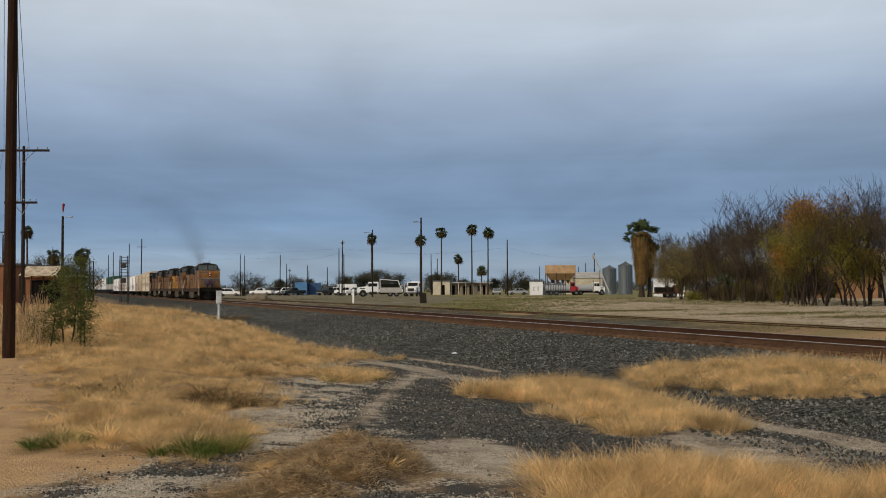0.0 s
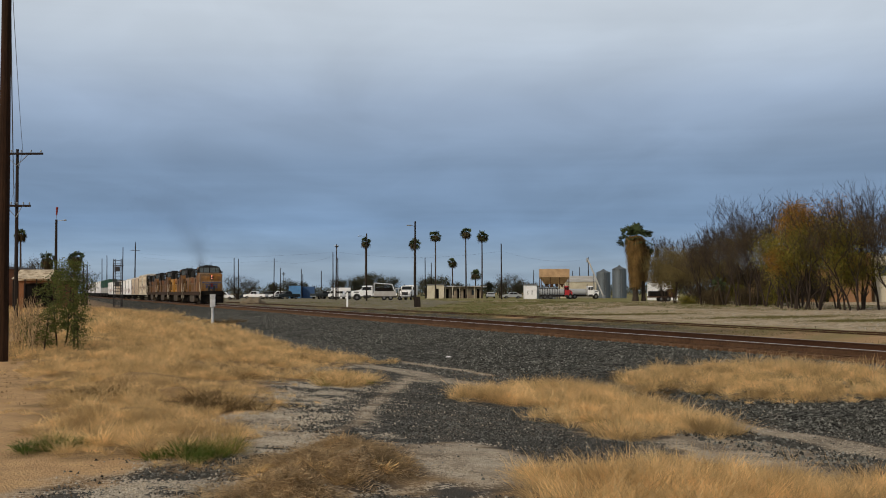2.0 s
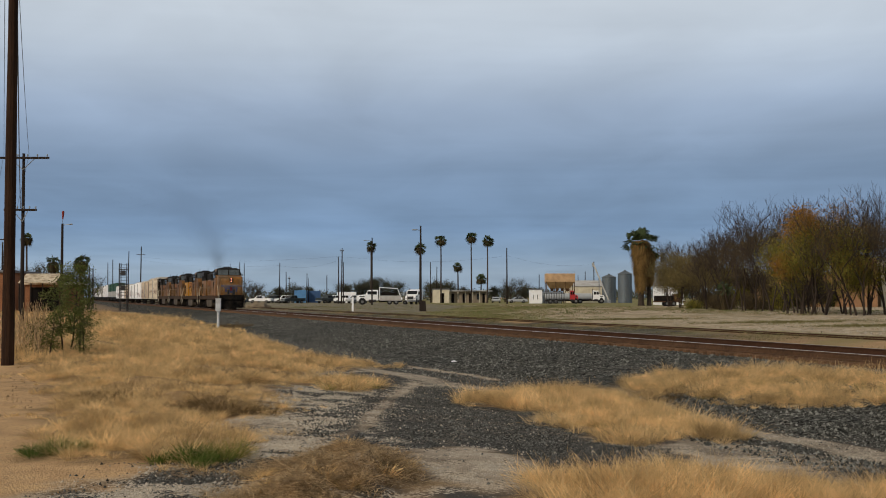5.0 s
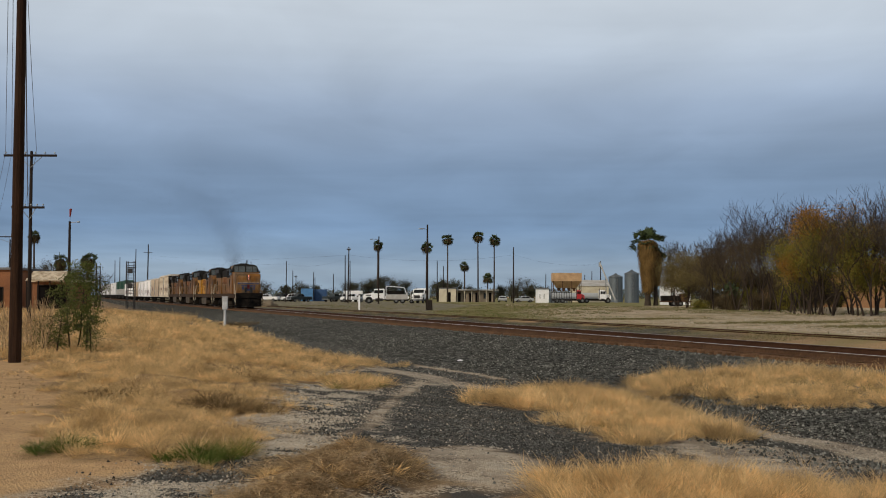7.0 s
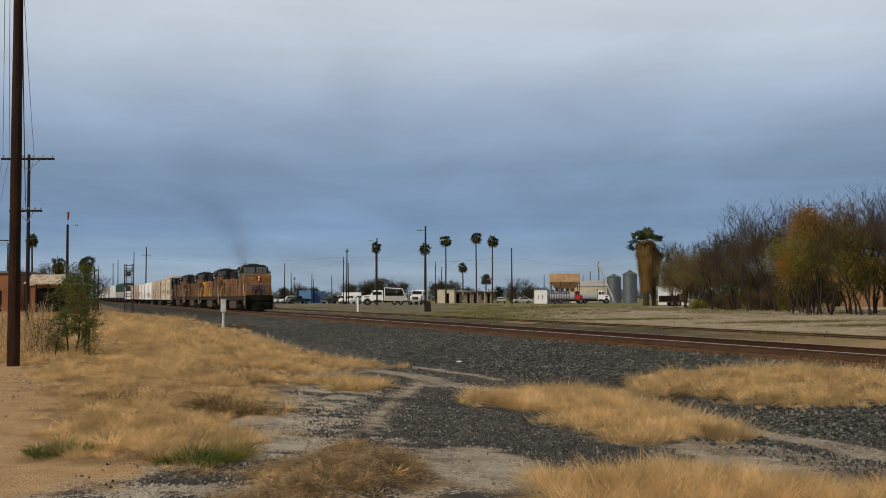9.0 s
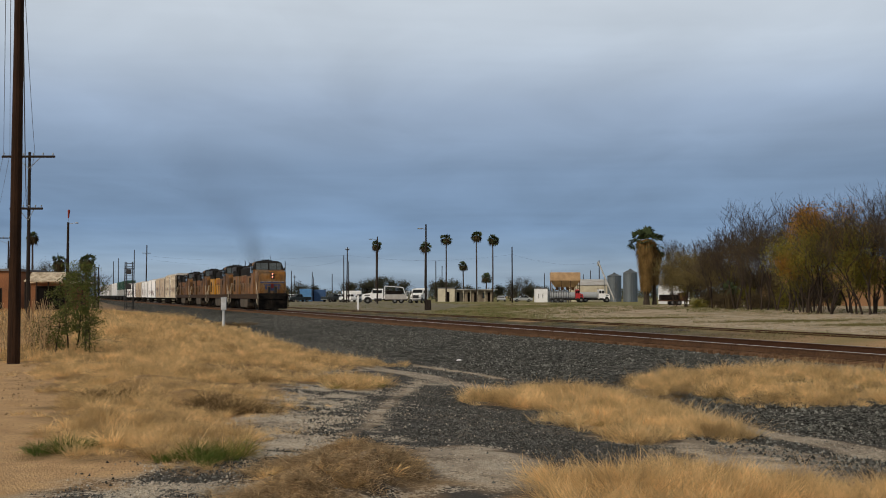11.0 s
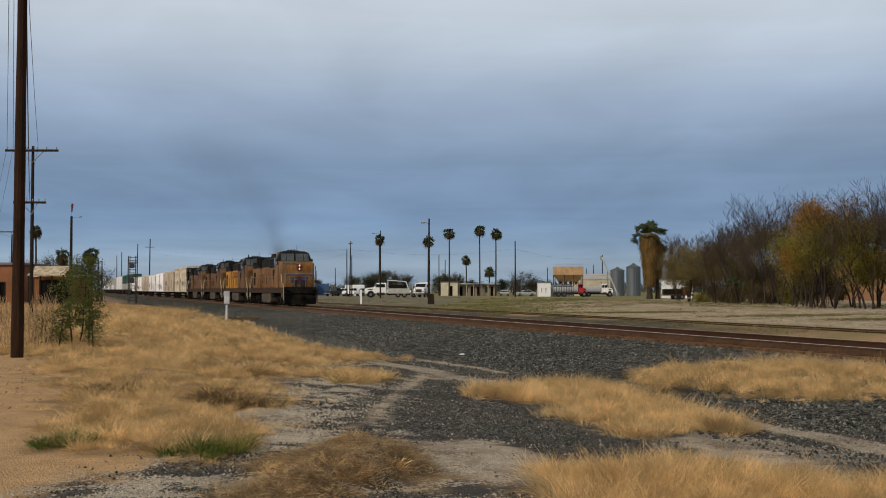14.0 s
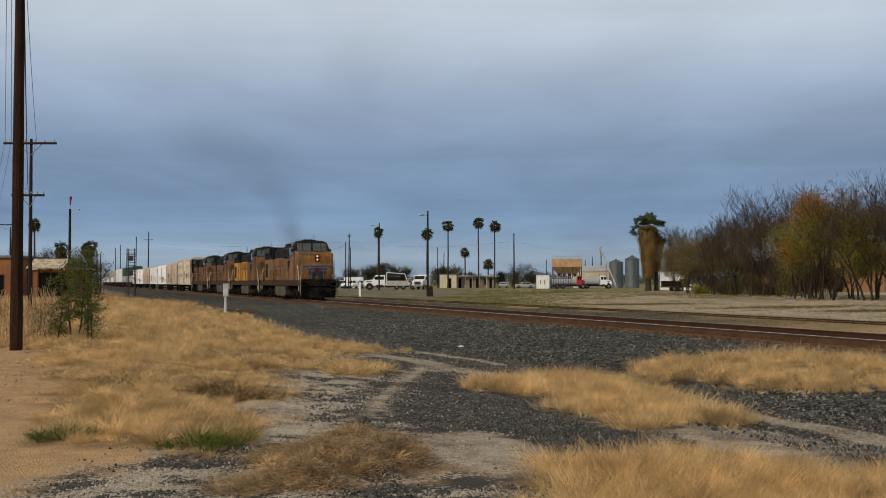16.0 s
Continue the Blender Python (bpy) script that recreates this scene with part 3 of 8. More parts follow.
GRAVEL = [
    [(-0.47, 29.8), (0.39, 28.7), (0.5, 23.4), (1.2, 23.2), (2.1, 22.8), (2.3, 19.3), (2.5, 17.6), (3.1, 17.6), (2.8, 16.2), (1.63, 14.2), (1.21, 13.4), (1.04, 14.0), (0.52, 15.2), (-0.17, 14.9), (-0.6, 16.3), (-0.9, 20.1), (-0.85, 25.4)],
    [(4.6, 26.4), (5.7, 27.0), (6.3, 25.3), (6.9, 24.2), (7.6, 24.0), (8.6, 24.2), (10.5, 23.0), (8.5, 16.5), (6.66, 18.9), (6.08, 21.2), (5.07, 23.6)],
    [(-1.45, 20.6), (-1.55, 25.9), (-1.5, 31.2), (-0.75, 31.6), (-0.95, 24.4), (-1.05, 19.8), (-1.1, 16.6), (-1.3, 15.3), (-1.8, 15.5), (-2.05, 17.1), (-1.75, 18.6)]]
YARD = [on_line(110, 33.0), on_line(150, 30.5), on_line(900, 28.5), on_line(900, 150), on_line(190, 66), on_line(128, 38)]
PATHS = [([(-2.4, 39.0), (-2.0, 37.6), (-1.19, 35.3), (-0.2, 33.2), (0.64, 30.9), (1.1, 29.6)], 0.52), ([(-0.45, 31.8), (-0.7, 27.0), (-0.88, 23.4), (-0.97, 20.0), (-0.97, 17.2), (-1.2, 15.6)], 0.13),
         ([(4.6, 23.8), (4.83, 22.4), (5.14, 20.9), (5.5, 19.8), (5.89, 18.8), (6.23, 17.7), (7.3, 14)], 0.44), ([(-0.9, 40.8), (-0.46, 39.5), (0.6, 36.9), (1.75, 33.8)], 0.14)]
PALE = [[(-0.4, 14.5), (0.52, 15.2), (1.04, 14.0), (1.21, 13.4), (0.95, 11.3), (0.48, 11.1), (0.03, 11.6), (-0.11, 13.0)], [(3.2, 17.4), (3.72, 18.7), (4.5, 19.0), (5.3, 17.8), (5.3, 15.8), (3.7, 14.6), (3.1, 15.5)],
        [(-2.7, 17.2), (-2.3, 18.2), (-1.7, 16.2), (-1.5, 13.9), (-1.99, 13.4)]]
MIXED = [(-2.9, 23.3), (-2.2, 26.0), (-1.7, 27.5), (-1.35, 22.5), (-1.2, 17.5), (-0.7, 15.5), (-0.9, 14.4), (-1.62, 12.8), (-1.8, 12.3), (-2.05, 13.2), (-2.3, 15.2), (-2.45, 18.8)]
CINDER = [(-3.2, 8.0), (-3.2, 10.3), (-2.7, 11.1), (-2.5, 11.9), (-2.05, 13.2), (-1.75, 13.9), (-1.6, 13.0), (-1.75, 11.9), (-1.8, 10.5), (-1.5, 10.1), (-1.12, 9.9), (-0.58, 10.3), (-0.12, 10.7), (0.4, 10.7), (0.95, 10.9), (1.0, 8.0)]
GRIT = [(-2.4, 15.0), (-3.3, 24.0), (-3.6, 33.0), (-2.4, 38.5), (0.0, 36.0), (1.0, 31.0), (5.0, 27.5), (10.0, 24.5), (9.5, 14.0), (1.4, 12.6), (1.2, 8.0), (-2.6, 8.0), (-2.2, 11.8)]
SAND = [(-14, 33), (-7.7, 26.2), (-5.0, 15.3), (-3.9, 11.8), (-2.4, 11.8), (-2.2, 4.0), (-20, 4)]
GRASS = [
    [(-9.6, 29.8), (-6.92, 22.2), (-5.07, 15.9), (-4.1, 12.8), (-3.45, 12.3), (-2.73, 12.5), (-2.3, 11.9), (-2.05, 13.1), (-2.25, 15.3), (-2.85, 17.4), (-2.5, 18.7), (-2.3, 19.3), (-3.1, 23.1), (-2.9, 25.6), (-3.4, 33.2),
     (-2.1, 37.6), (-1.45, 40.6), (-2.7, 41.2), (-4.8, 46.8), (-8.5, 60.5), (-16.9, 97), (-26.5, 128), (-40, 150), (-20, 72), (-12, 33)],
    [(0.58, 23.5), (1.07, 23.2), (1.93, 22.9), (2.02, 19.9), (2.22, 18.7), (2.6, 17.9), (3.28, 18.4), (4.3, 18.9), (4.75, 19.5), (4.55, 21.3), (4.35, 23.2), (4.1, 24.8), (4.3, 27.8), (3.5, 29.4), (2.62, 30.6), (1.0, 26.4)],
    [(4.75, 30.0), (4.65, 26.8), (5.3, 27.3), (5.75, 26.3), (6.2, 24.5), (6.7, 23.5), (7.44, 23.3), (8.2, 23.4), (12.0, 22.8), (14.0, 26.5), (10.2, 28.2), (8.6, 31.6), (7.4, 32.1), (6.4, 32.9), (5.3, 32.0)],
    [(0.75, 8.6), (0.92, 10.7), (1.12, 11.9), (1.45, 12.5), (1.85, 13.2), (2.3, 14.0), (2.75, 14.4), (2.95, 13.9), (3.2, 13.4), (4.0, 14.0), (4.5, 13.4), (6.5, 12.6), (6.5, 8.6)]]
DEAD_MAT = [(-1.7, 10.4), (-1.65, 11.9), (-1.55, 12.3), (-1.24, 12.8), (-0.86, 13.1), (-0.55, 13.1), (-0.36, 12.6), (-0.2, 12.2), (-0.16, 11.5), (-0.3, 10.8), (-0.62, 10.4), (-1.14, 10.0), (-1.55, 10.05)]
SMALL_CLUMP = [(-2.6, 27.6), (-2.03, 24.7), (-1.3, 26.6), (-1.3, 28.6), (-2.01, 30.2), (-2.5, 29.3)]


def patchy(x, y):
    """Where stones of one kind gather."""
    return 0.36 * vnoise(x, y, 0.7, 95) + 0.36 * vnoise(x, y, 0.27, 96) + 0.28 * vnoise(x, y, 0.11, 97)


def ground_material():
    m = bpy.data.materials.new("earth")
    m.use_nodes = True
    t = m.node_tree
    b = t.nodes["Principled BSDF"]
    b.inputs["Roughness"].default_value = 0.95
    b.inputs["Specular IOR Level"].default_value = 0.2
    tc = t.nodes.new("ShaderNodeTexCoord")

    def tex(scale, detail=5, kind="ShaderNodeTexNoise"):
        n = t.nodes.new(kind)
        n.inputs["Scale"].default_value, n.inputs["Detail"].default_value = scale, detail
        t.links.new(tc.outputs["Object"], n.inputs[0])
        return n.outputs[0]

    def span(src, a, bb, lo, hi):
        n = t.nodes.new("ShaderNodeMapRange")
        for i, v in enumerate((a, bb, lo, hi)):
            n.inputs[i + 1].default_value = v
        t.links.new(src, n.inputs[0])
        return n.outputs[0]

    def mix(fac, c1, c2):
        n = t.nodes.new("ShaderNodeMixRGB")
        for i, c in enumerate((fac, c1, c2)):
            if isinstance(c, tuple):
                n.inputs[i].default_value = (*c, 1)
            elif isinstance(c, float):
                n.inputs[i].default_value = c
            else:
                t.links.new(c, n.inputs[i])
        return n.outputs[0]
    za = t.nodes.new("ShaderNodeAttribute")
    za.attribute_name = "zone"
    zs = t.nodes.new("ShaderNodeSeparateColor")
    t.links.new(za.outputs["Color"], zs.inputs[0])
    zb = t.nodes.new("ShaderNodeAttribute")
    zb.attribute_name = "lot"
    zt = t.nodes.new("ShaderNodeSeparateColor")
    t.links.new(zb.outputs["Color"], zt.inputs[0])
    coarse, mid, fine = tex(0.35), tex(2.5), tex(24, 4)
    peb = tex(55, 2)
    patch = tex(1.1, 6)

    def pebbles(scale):
        """A random value for each pebble, and its relief."""
        n = t.nodes.new("ShaderNodeTexVoronoi")
        n.inputs["Scale"].default_value = scale
        t.links.new(tc.outputs["Object"], n.inputs[0])
        q = t.nodes.new("ShaderNodeSeparateColor")
        t.links.new(n.outputs["Color"], q.inputs[0])
        return q.outputs[0], n.outputs["Distance"]

    def plus(a, k, bb):
        n = t.nodes.new("ShaderNodeMath")
        n.operation = "MULTIPLY_ADD"
        t.links.new(a, n.inputs[0])
        n.inputs[1].default_value = k
        t.links.new(bb, n.inputs[2])
        return n.outputs[0]
    small, relief = pebbles(42)
    big, relief2 = pebbles(17)
    clump = plus(patch, 3.2, plus(big, 0.5, small))          # stones gathered in patches
    c = mix(span(mid, 0.35, 0.7, 0, 1), (0.56, 0.365, 0.185), (0.43, 0.27, 0.135))             # sandy soil with litter
    c = mix(span(fine, 0.58, 0.72, 0, 0.6), c, (0.20, 0.135, 0.08))
    pale = mix(span(mid, 0.35, 0.7, 0, 1), (0.57, 0.50, 0.40), (0.43, 0.365, 0.285))
    pale = mix(span(clump, 1.8, 2.1, 0.85, 0), pale, (0.13, 0.115, 0.095))
    pale = mix(span(small, 0.9, 0.95, 0, 0.6), pale, (0.66, 0.58, 0.46))
    c = mix(span(small, 0.86, 0.92, 0, 0.5), c, (0.22, 0.145, 0.085))
    c = mix(zs.outputs[1], c, pale)
    # brown thatch, darkened further to paint the shade between tussocks
    th = t.nodes.new("ShaderNodeAttribute")
    th.attribute_name = "thatch_shade"
    c = mix(th.outputs["Fac"], c, mix(span(fine, 0.35, 0.65, 0, 1), (0.10, 0.066, 0.033), (0.30, 0.20, 0.095)))
    at = t.nodes.new("ShaderNodeAttribute")
    at.attribute_name = "patchy"
    mixed = mix(span(plus(at.outputs["Fac"], 3.0, plus(fine, 1.2, small)), 2.68, 2.98, 0, 1), (0.06, 0.055, 0.048), mix(span(small, 0.2, 0.9, 0, 1), (0.28, 0.235, 0.175), (0.52, 0.46, 0.37)))
    c = mix(zt.outputs[2], c, mixed)
    dark = mix(span(plus(big, 0.6, small), 0.55, 1.45, 0, 1), (0.012, 0.0115, 0.0105), (0.14, 0.133, 0.117))
    dark = mix(span(clump, 2.75, 2.95, 0, 0.7), dark, (0.24, 0.20, 0.155))
    c = mix(zs.outputs[0], c, dark)
    turf = mix(span(coarse, 0.4, 0.6, 0, 1), (0.145, 0.155, 0.045), (0.24, 0.20, 0.085))
    turf = mix(span(mid, 0.5, 0.75, 0, 0.7), turf, (0.27, 0.225, 0.14))
    c = mix(zs.outputs[2], c, turf)
    lot = mix(span(coarse, 0.42, 0.58, 0, 1), (0.58, 0.45, 0.335), (0.47, 0.365, 0.26))
    lot = mix(span(mid, 0.52, 0.62, 0, 0.55), lot, (0.27, 0.225, 0.15))
    rubble = pebbles(5)[0]
    lot = mix(span(rubble, 0.78, 0.9, 0, 0.6), lot, (0.66, 0.58, 0.48))
    lot = mix(span(rubble, 0.16, 0.28, 0.8, 0), lot, (0.16, 0.13, 0.09))
    lot = mix(span(coarse, 0.565, 0.60, 0, 0.55), lot, (0.15, 0.125, 0.055))
    c = mix(zt.outputs[0], c, lot)
    asphalt = mix(span(mid, 0.3, 0.7, 0, 1), (0.19, 0.17, 0.13), (0.125, 0.115, 0.085))             # dusty yard
    asphalt = mix(span(coarse, 0.47, 0.56, 0, 0.75), asphalt, mix(span(mid, 0.4, 0.6, 0, 1), (0.15, 0.15, 0.055), (0.24, 0.20, 0.11)))
    asphalt = mix(span(coarse, 0.36, 0.43, 0.8, 0), asphalt, (0.36, 0.31, 0.24))
    c = mix(zt.outputs[1], c, asphalt)
    t.links.new(c, b.inputs["Base Color"])
    bp = t.nodes.new("ShaderNodeBump")
    bp.inputs["Strength"].default_value, bp.inputs["Distance"].default_value = 0.6, 0.03
    ad = t.nodes.new("ShaderNodeMath")
    ad.operation = "ADD"
    t.links.new(fine, ad.inputs[0])
    t.links.new(plus(relief, 0.6, plus(relief2, 0.25, peb)), ad.inputs[1])
    t.links.new(ad.outputs[0], bp.inputs["Height"])
    t.links.new(bp.outputs[0], b.inputs["Normal"])
    return m


def build_ground():
    def axis(lo, hi, step, far_lo, far_hi, k=1.13):
        a = list(np.arange(lo, hi + 1e-6, step))
        d, x = step, hi
        while x < far_hi:
            d *= k
            x += d
            a.append(x)
        d, x = step, lo
        while x > far_lo:
            d *= k
            x -= d
            a.insert(0, x)
        return np.array(a)
    xs, ys = axis(-14, 16, 0.2, -3500, 3500), axis(6, 46, 0.2, -400, 4500, 1.06)
    xs = np.unique(np.round(np.concatenate([xs, np.arange(-5.1, 7.0, 0.2)]), 4))       # twice as fine where it is nearest
    ys = np.unique(np.round(np.concatenate([ys, np.arange(9.1, 27.0, 0.2)]), 4))
    X, Y = np.meshgrid(xs, ys)
    Z = ground_z(X, Y)
    n, k = len(xs), len(ys)
    i = np.arange(n * k).reshape(k, n)
    faces = np.stack([i[:-1, :-1], i[:-1, 1:], i[1:, 1:], i[1:, :-1]], -1).reshape(-1, 4)
    ob = raw("ground", np.stack([X, Y, Z], -1).reshape(-1, 3), faces, ground_material(), smooth=True)
    x, y = X.ravel(), Y.ravel()
    p, s = across(x, y), along(x, y)
    gr = np.maximum(zone(x, y, GRAVEL[0], 0.25, 0.6, 1), zone(x, y, GRAVEL[1], 0.25, 0.6, 2))
    gr = np.maximum(gr, 0.9 * zone(x, y, GRAVEL[2], 0.3, 0.5, 15) * np.clip(2.5 - 2.6 * patchy(x, y), 0, 1))
    gr = np.maximum(gr, np.clip((p - 8.3 + 1.6 * (vnoise(x, y, 1.5, 9) - 0.5)) / 0.8, 0, 1) * (1 - smooth_step(30.5, 32, p + 2.0 * (vnoise(x, y, 2.2, 12) - 0.5))) * (1 - 0.2 * smooth_step(27, 28.5, p) * (1 - smooth_step(35, 60, s))))
    gr = np.maximum(gr, 0.3 * zone(x, y, CINDER, 0.3, 0.9, 8) * np.clip((0.60 - patchy(x, y)) * 6, 0, 1))
    gr = gr * (1 - 0.8 * smooth_step(25.0, 26.2, p + 1.2 * (vnoise(x, y, 1.1, 14) - 0.5)) * (1 - smooth_step(36, 60, s)))
    pa = np.zeros_like(x)
    for j, (line, half) in enumerate(PATHS):
        pa = np.maximum(pa, band(x, y, line, half, 0.2, 0.22, seed=j))
    for j, poly in enumerate(PALE):
        pa = np.maximum(pa, zone(x, y, poly, 0.3, 0.7, 20 + j))
    pa = pa * (0.72 + 0.28 * vnoise(x, y, 0.35, 19))
    gr = gr * (1 - 0.95 * pa) * (1 - zone(x, y, DEAD_MAT, 0.3, 0.5, 77))
    thatch_shade = np.zeros_like(x)
    for j, poly in enumerate((*GRASS, DEAD_MAT, SMALL_CLUMP)):
        thatch_shade = np.maximum(thatch_shade, zone(x, y, poly, 0.4, 1.0, 60 + j))
    mixed = np.maximum(np.maximum(zone(x, y, MIXED, 0.5, 0.9, 30), zone(x, y, CINDER, 0.5, 0.9, 31)), zone(x, y, GRIT, 0.6, 0.8, 32)) * (1 - 0.75 * pa) * (1 - 0.9 * thatch_shade)
    turf = np.clip(smooth_step(31.5, 33, p + 2 * (vnoise(x, y, 3, 11) - 0.5)) + smooth_step(26, 28, p) * np.clip(vnoise(x, y, 1.6, 13) * 3 - 0.9, 0, 0.9) * (0.55 - 0.25 * smooth_step(45, 65, s)), 0, 1) * (y < 900)
    lot = zone(x, y, [on_line(80, 34), on_line(120, 44), on_line(170, 75), on_line(180, 170), on_line(-300, 300), on_line(-300, 33.5)], 2.5, 4, 40) * (0.6 + 0.4 * vnoise(x, y, 9, 43))
    for (a, b), (ra, rb) in (((22.0, 79.0), (2.6, 5.0)), ((24.6, 69.5), (2.2, 3.5)), ((9.0, 100.0), (3.0, 6.0))):          # flat weedy patches on the lot
        lot = lot * (1 - 0.85 * np.clip(1.6 - 1.6 * np.hypot((x - a) / ra, (y - b) / rb) + 0.9 * (vnoise(x, y, 1.1, 44) - 0.5), 0, 1))
    lot = np.maximum(lot, zone(x, y, [(6.5, 192), (18, 196), (18, 226), (7, 222)], 4, 6, 42))
    yard = zone(x, y, YARD, 2, 4, 41)
    for name, cols in (("zone", (gr, pa, turf)), ("lot", (lot, yard, mixed))):
        a = ob.data.attributes.new(name, "FLOAT_COLOR", "POINT")
        a.data.foreach_set("color", np.stack([*cols, np.ones_like(x)], -1).astype(np.float32).ravel())
    a = ob.data.attributes.new("patchy", "FLOAT", "POINT")
    a.data.foreach_set("value", patchy(x, y).astype(np.float32))
    a = ob.data.attributes.new("thatch_shade", "FLOAT", "POINT")
    a.data.foreach_set("value", (thatch_shade * (0.65 + 0.35 * vnoise(x, y, 0.7, 66))).astype(np.float32))
    tagged(ob, "dry sandy ground with gravel patches, pale paths and thin turf", "ground", kind="structure")


build_ground()


# ---- the main line and the siding ----
def ballast_material():
    m = material("ballast", (0.058, 0.059, 0.053), 0.95, 0.3, 1.2, 14, 0.0, dirt_shade=(0.07, 0.06, 0.048), dirt_shade_amount=0.4)
    t = m.node_tree
    b = t.nodes["Principled BSDF"]
    tc = t.nodes.new("ShaderNodeTexCoord")
    last = b.inputs["Base Color"].links[0].from_socket
    height = None
    for size, lo, hi in ((15.0, -0.35, 2.5), (5.0, 0.5, 1.5)):
        n = t.nodes.new("ShaderNodeTexVoronoi")
        n.inputs["Scale"].default_value = size
        t.links.new(tc.outputs["Object"], n.inputs[0])
        q = t.nodes.new("ShaderNodeSeparateColor")
        t.links.new(n.outputs["Color"], q.inputs[0])
        r = t.nodes.new("ShaderNodeMapRange")
        r.inputs[3].default_value, r.inputs[4].default_value = lo, hi
        t.links.new(q.outputs[0], r.inputs[0])
        sc = t.nodes.new("ShaderNodeVectorMath")
        sc.operation = "SCALE"
        t.links.new(last, sc.inputs[0])
        t.links.new(r.outputs[0], sc.inputs["Scale"])
        last = sc.outputs[0]
        height = height or n.outputs["Distance"]
    t.links.new(last, b.inputs["Base Color"])
    bp = t.nodes.new("ShaderNodeBump")
    bp.invert = True
    bp.inputs["Strength"].default_value, bp.inputs["Distance"].default_value = 1.0, 0.07
    t.links.new(height, bp.inputs["Height"])
    t.links.new(bp.outputs[0], b.inputs["Normal"])
    return m


def build_track():
    # ballast bank, in one sheet along the line
    s = np.concatenate([np.arange(-60, 130, 0.5), np.arange(130, 400, 4.0), np.arange(400, 1500, 25.0)])
    p = np.arange(11.6, 25.4, 0.25)
    S_, P_ = np.meshgrid(s, p, indexing="ij")
    x, y = on_line(S_, P_)
    z = bed_z(P_) + (vnoise(x, y, 0.5, 5) - 0.5) * 0.05 + (vnoise(x, y, 2.5, 6) - 0.5) * 0.06
    i = np.arange(S_.size).reshape(S_.shape)
    f = np.stack([i[:-1, :-1], i[:-1, 1:], i[1:, 1:], i[1:, :-1]], -1).reshape(-1, 4)[:, ::-1]
    bed = raw("ballast_bed", np.stack([x, y, z], -1).reshape(-1, 3), f, ballast_material(), smooth=True)
    tagged(bed, "bank of dark crushed stone ballast under the main line", "ballast", kind="structure")

    def rails(name, p_mid, top, label, polished, s0, s1, lift):
        line = thing(name, label, "railway track", kind="structure")
        for side in (-0.755, 0.755):
            h = top + (lift if side > 0 else 0)
            # Main line's far rail: shade in the web's colour, glint left off the head
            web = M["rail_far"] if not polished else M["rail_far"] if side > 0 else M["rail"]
            head = M["polish"] if polished and side < 0 else M["glintless_head"] if polished else M["rail_far"]
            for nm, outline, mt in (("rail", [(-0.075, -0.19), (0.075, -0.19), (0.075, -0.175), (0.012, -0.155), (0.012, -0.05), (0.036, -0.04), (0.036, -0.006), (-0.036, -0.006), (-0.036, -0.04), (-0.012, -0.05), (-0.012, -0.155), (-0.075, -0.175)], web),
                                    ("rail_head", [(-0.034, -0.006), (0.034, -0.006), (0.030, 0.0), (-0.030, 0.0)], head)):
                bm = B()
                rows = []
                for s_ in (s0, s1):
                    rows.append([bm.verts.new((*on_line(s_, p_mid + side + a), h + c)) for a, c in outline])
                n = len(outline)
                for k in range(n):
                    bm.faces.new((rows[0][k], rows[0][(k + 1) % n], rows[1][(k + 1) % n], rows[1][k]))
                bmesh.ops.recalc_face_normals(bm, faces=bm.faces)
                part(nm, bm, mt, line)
        return line
    main = rails("main_line", P_MID, RAIL_Z, "main line track with rusty rails, bright heads and timber ties", True, -80, 1500, 0.07)
    side = rails("siding", 32.0, 0.012, "disused siding with low rusty rails sunk in turf", False, -80, 1200, 0)
    # ties: the near stretch one by one, the rest joined
    bm = B()
    box(bm, -1.32, 1.32, -0.115, 0.115, -0.36, -0.185, 0.012)
    tie = mesh_of("tie", bm, M["tie"])
    rng = random.Random(5)
    turn = math.degrees(TH)
    for k in range(280):
        s_ = -20 + k * 0.53
        x_, y_ = on_line(s_, P_MID + rng.uniform(-0.04, 0.04))
        o = new("tie", tie)
        o.parent = main
        o.matrix_basis = pose(x_, y_, RAIL_Z + rng.uniform(0.0, 0.02), 0, 1.3 * -1, turn + rng.uniform(-1.2, 1.2))
    v, f = [], []
    q = np.array([[3, 2, 1, 0], [4, 5, 6, 7], [0, 1, 5, 4], [1, 2, 6, 5], [2, 3, 7, 6], [3, 0, 4, 7]])
    for s_ in np.arange(128.5, 600, 0.53):
        b0 = len(v)
        for z_ in (-0.16, 0.015):
            for a, c in ((-1.32, -0.115), (1.32, -0.115), (1.32, 0.115), (-1.32, 0.115)):
                v.append((*on_line(s_ + c, P_MID + a), z_))
        f.append(q + b0)
    far = raw("far_ties", np.array(v), np.concatenate(f), M["tie"], main)
    far["kind"] = "stuff"


build_track()


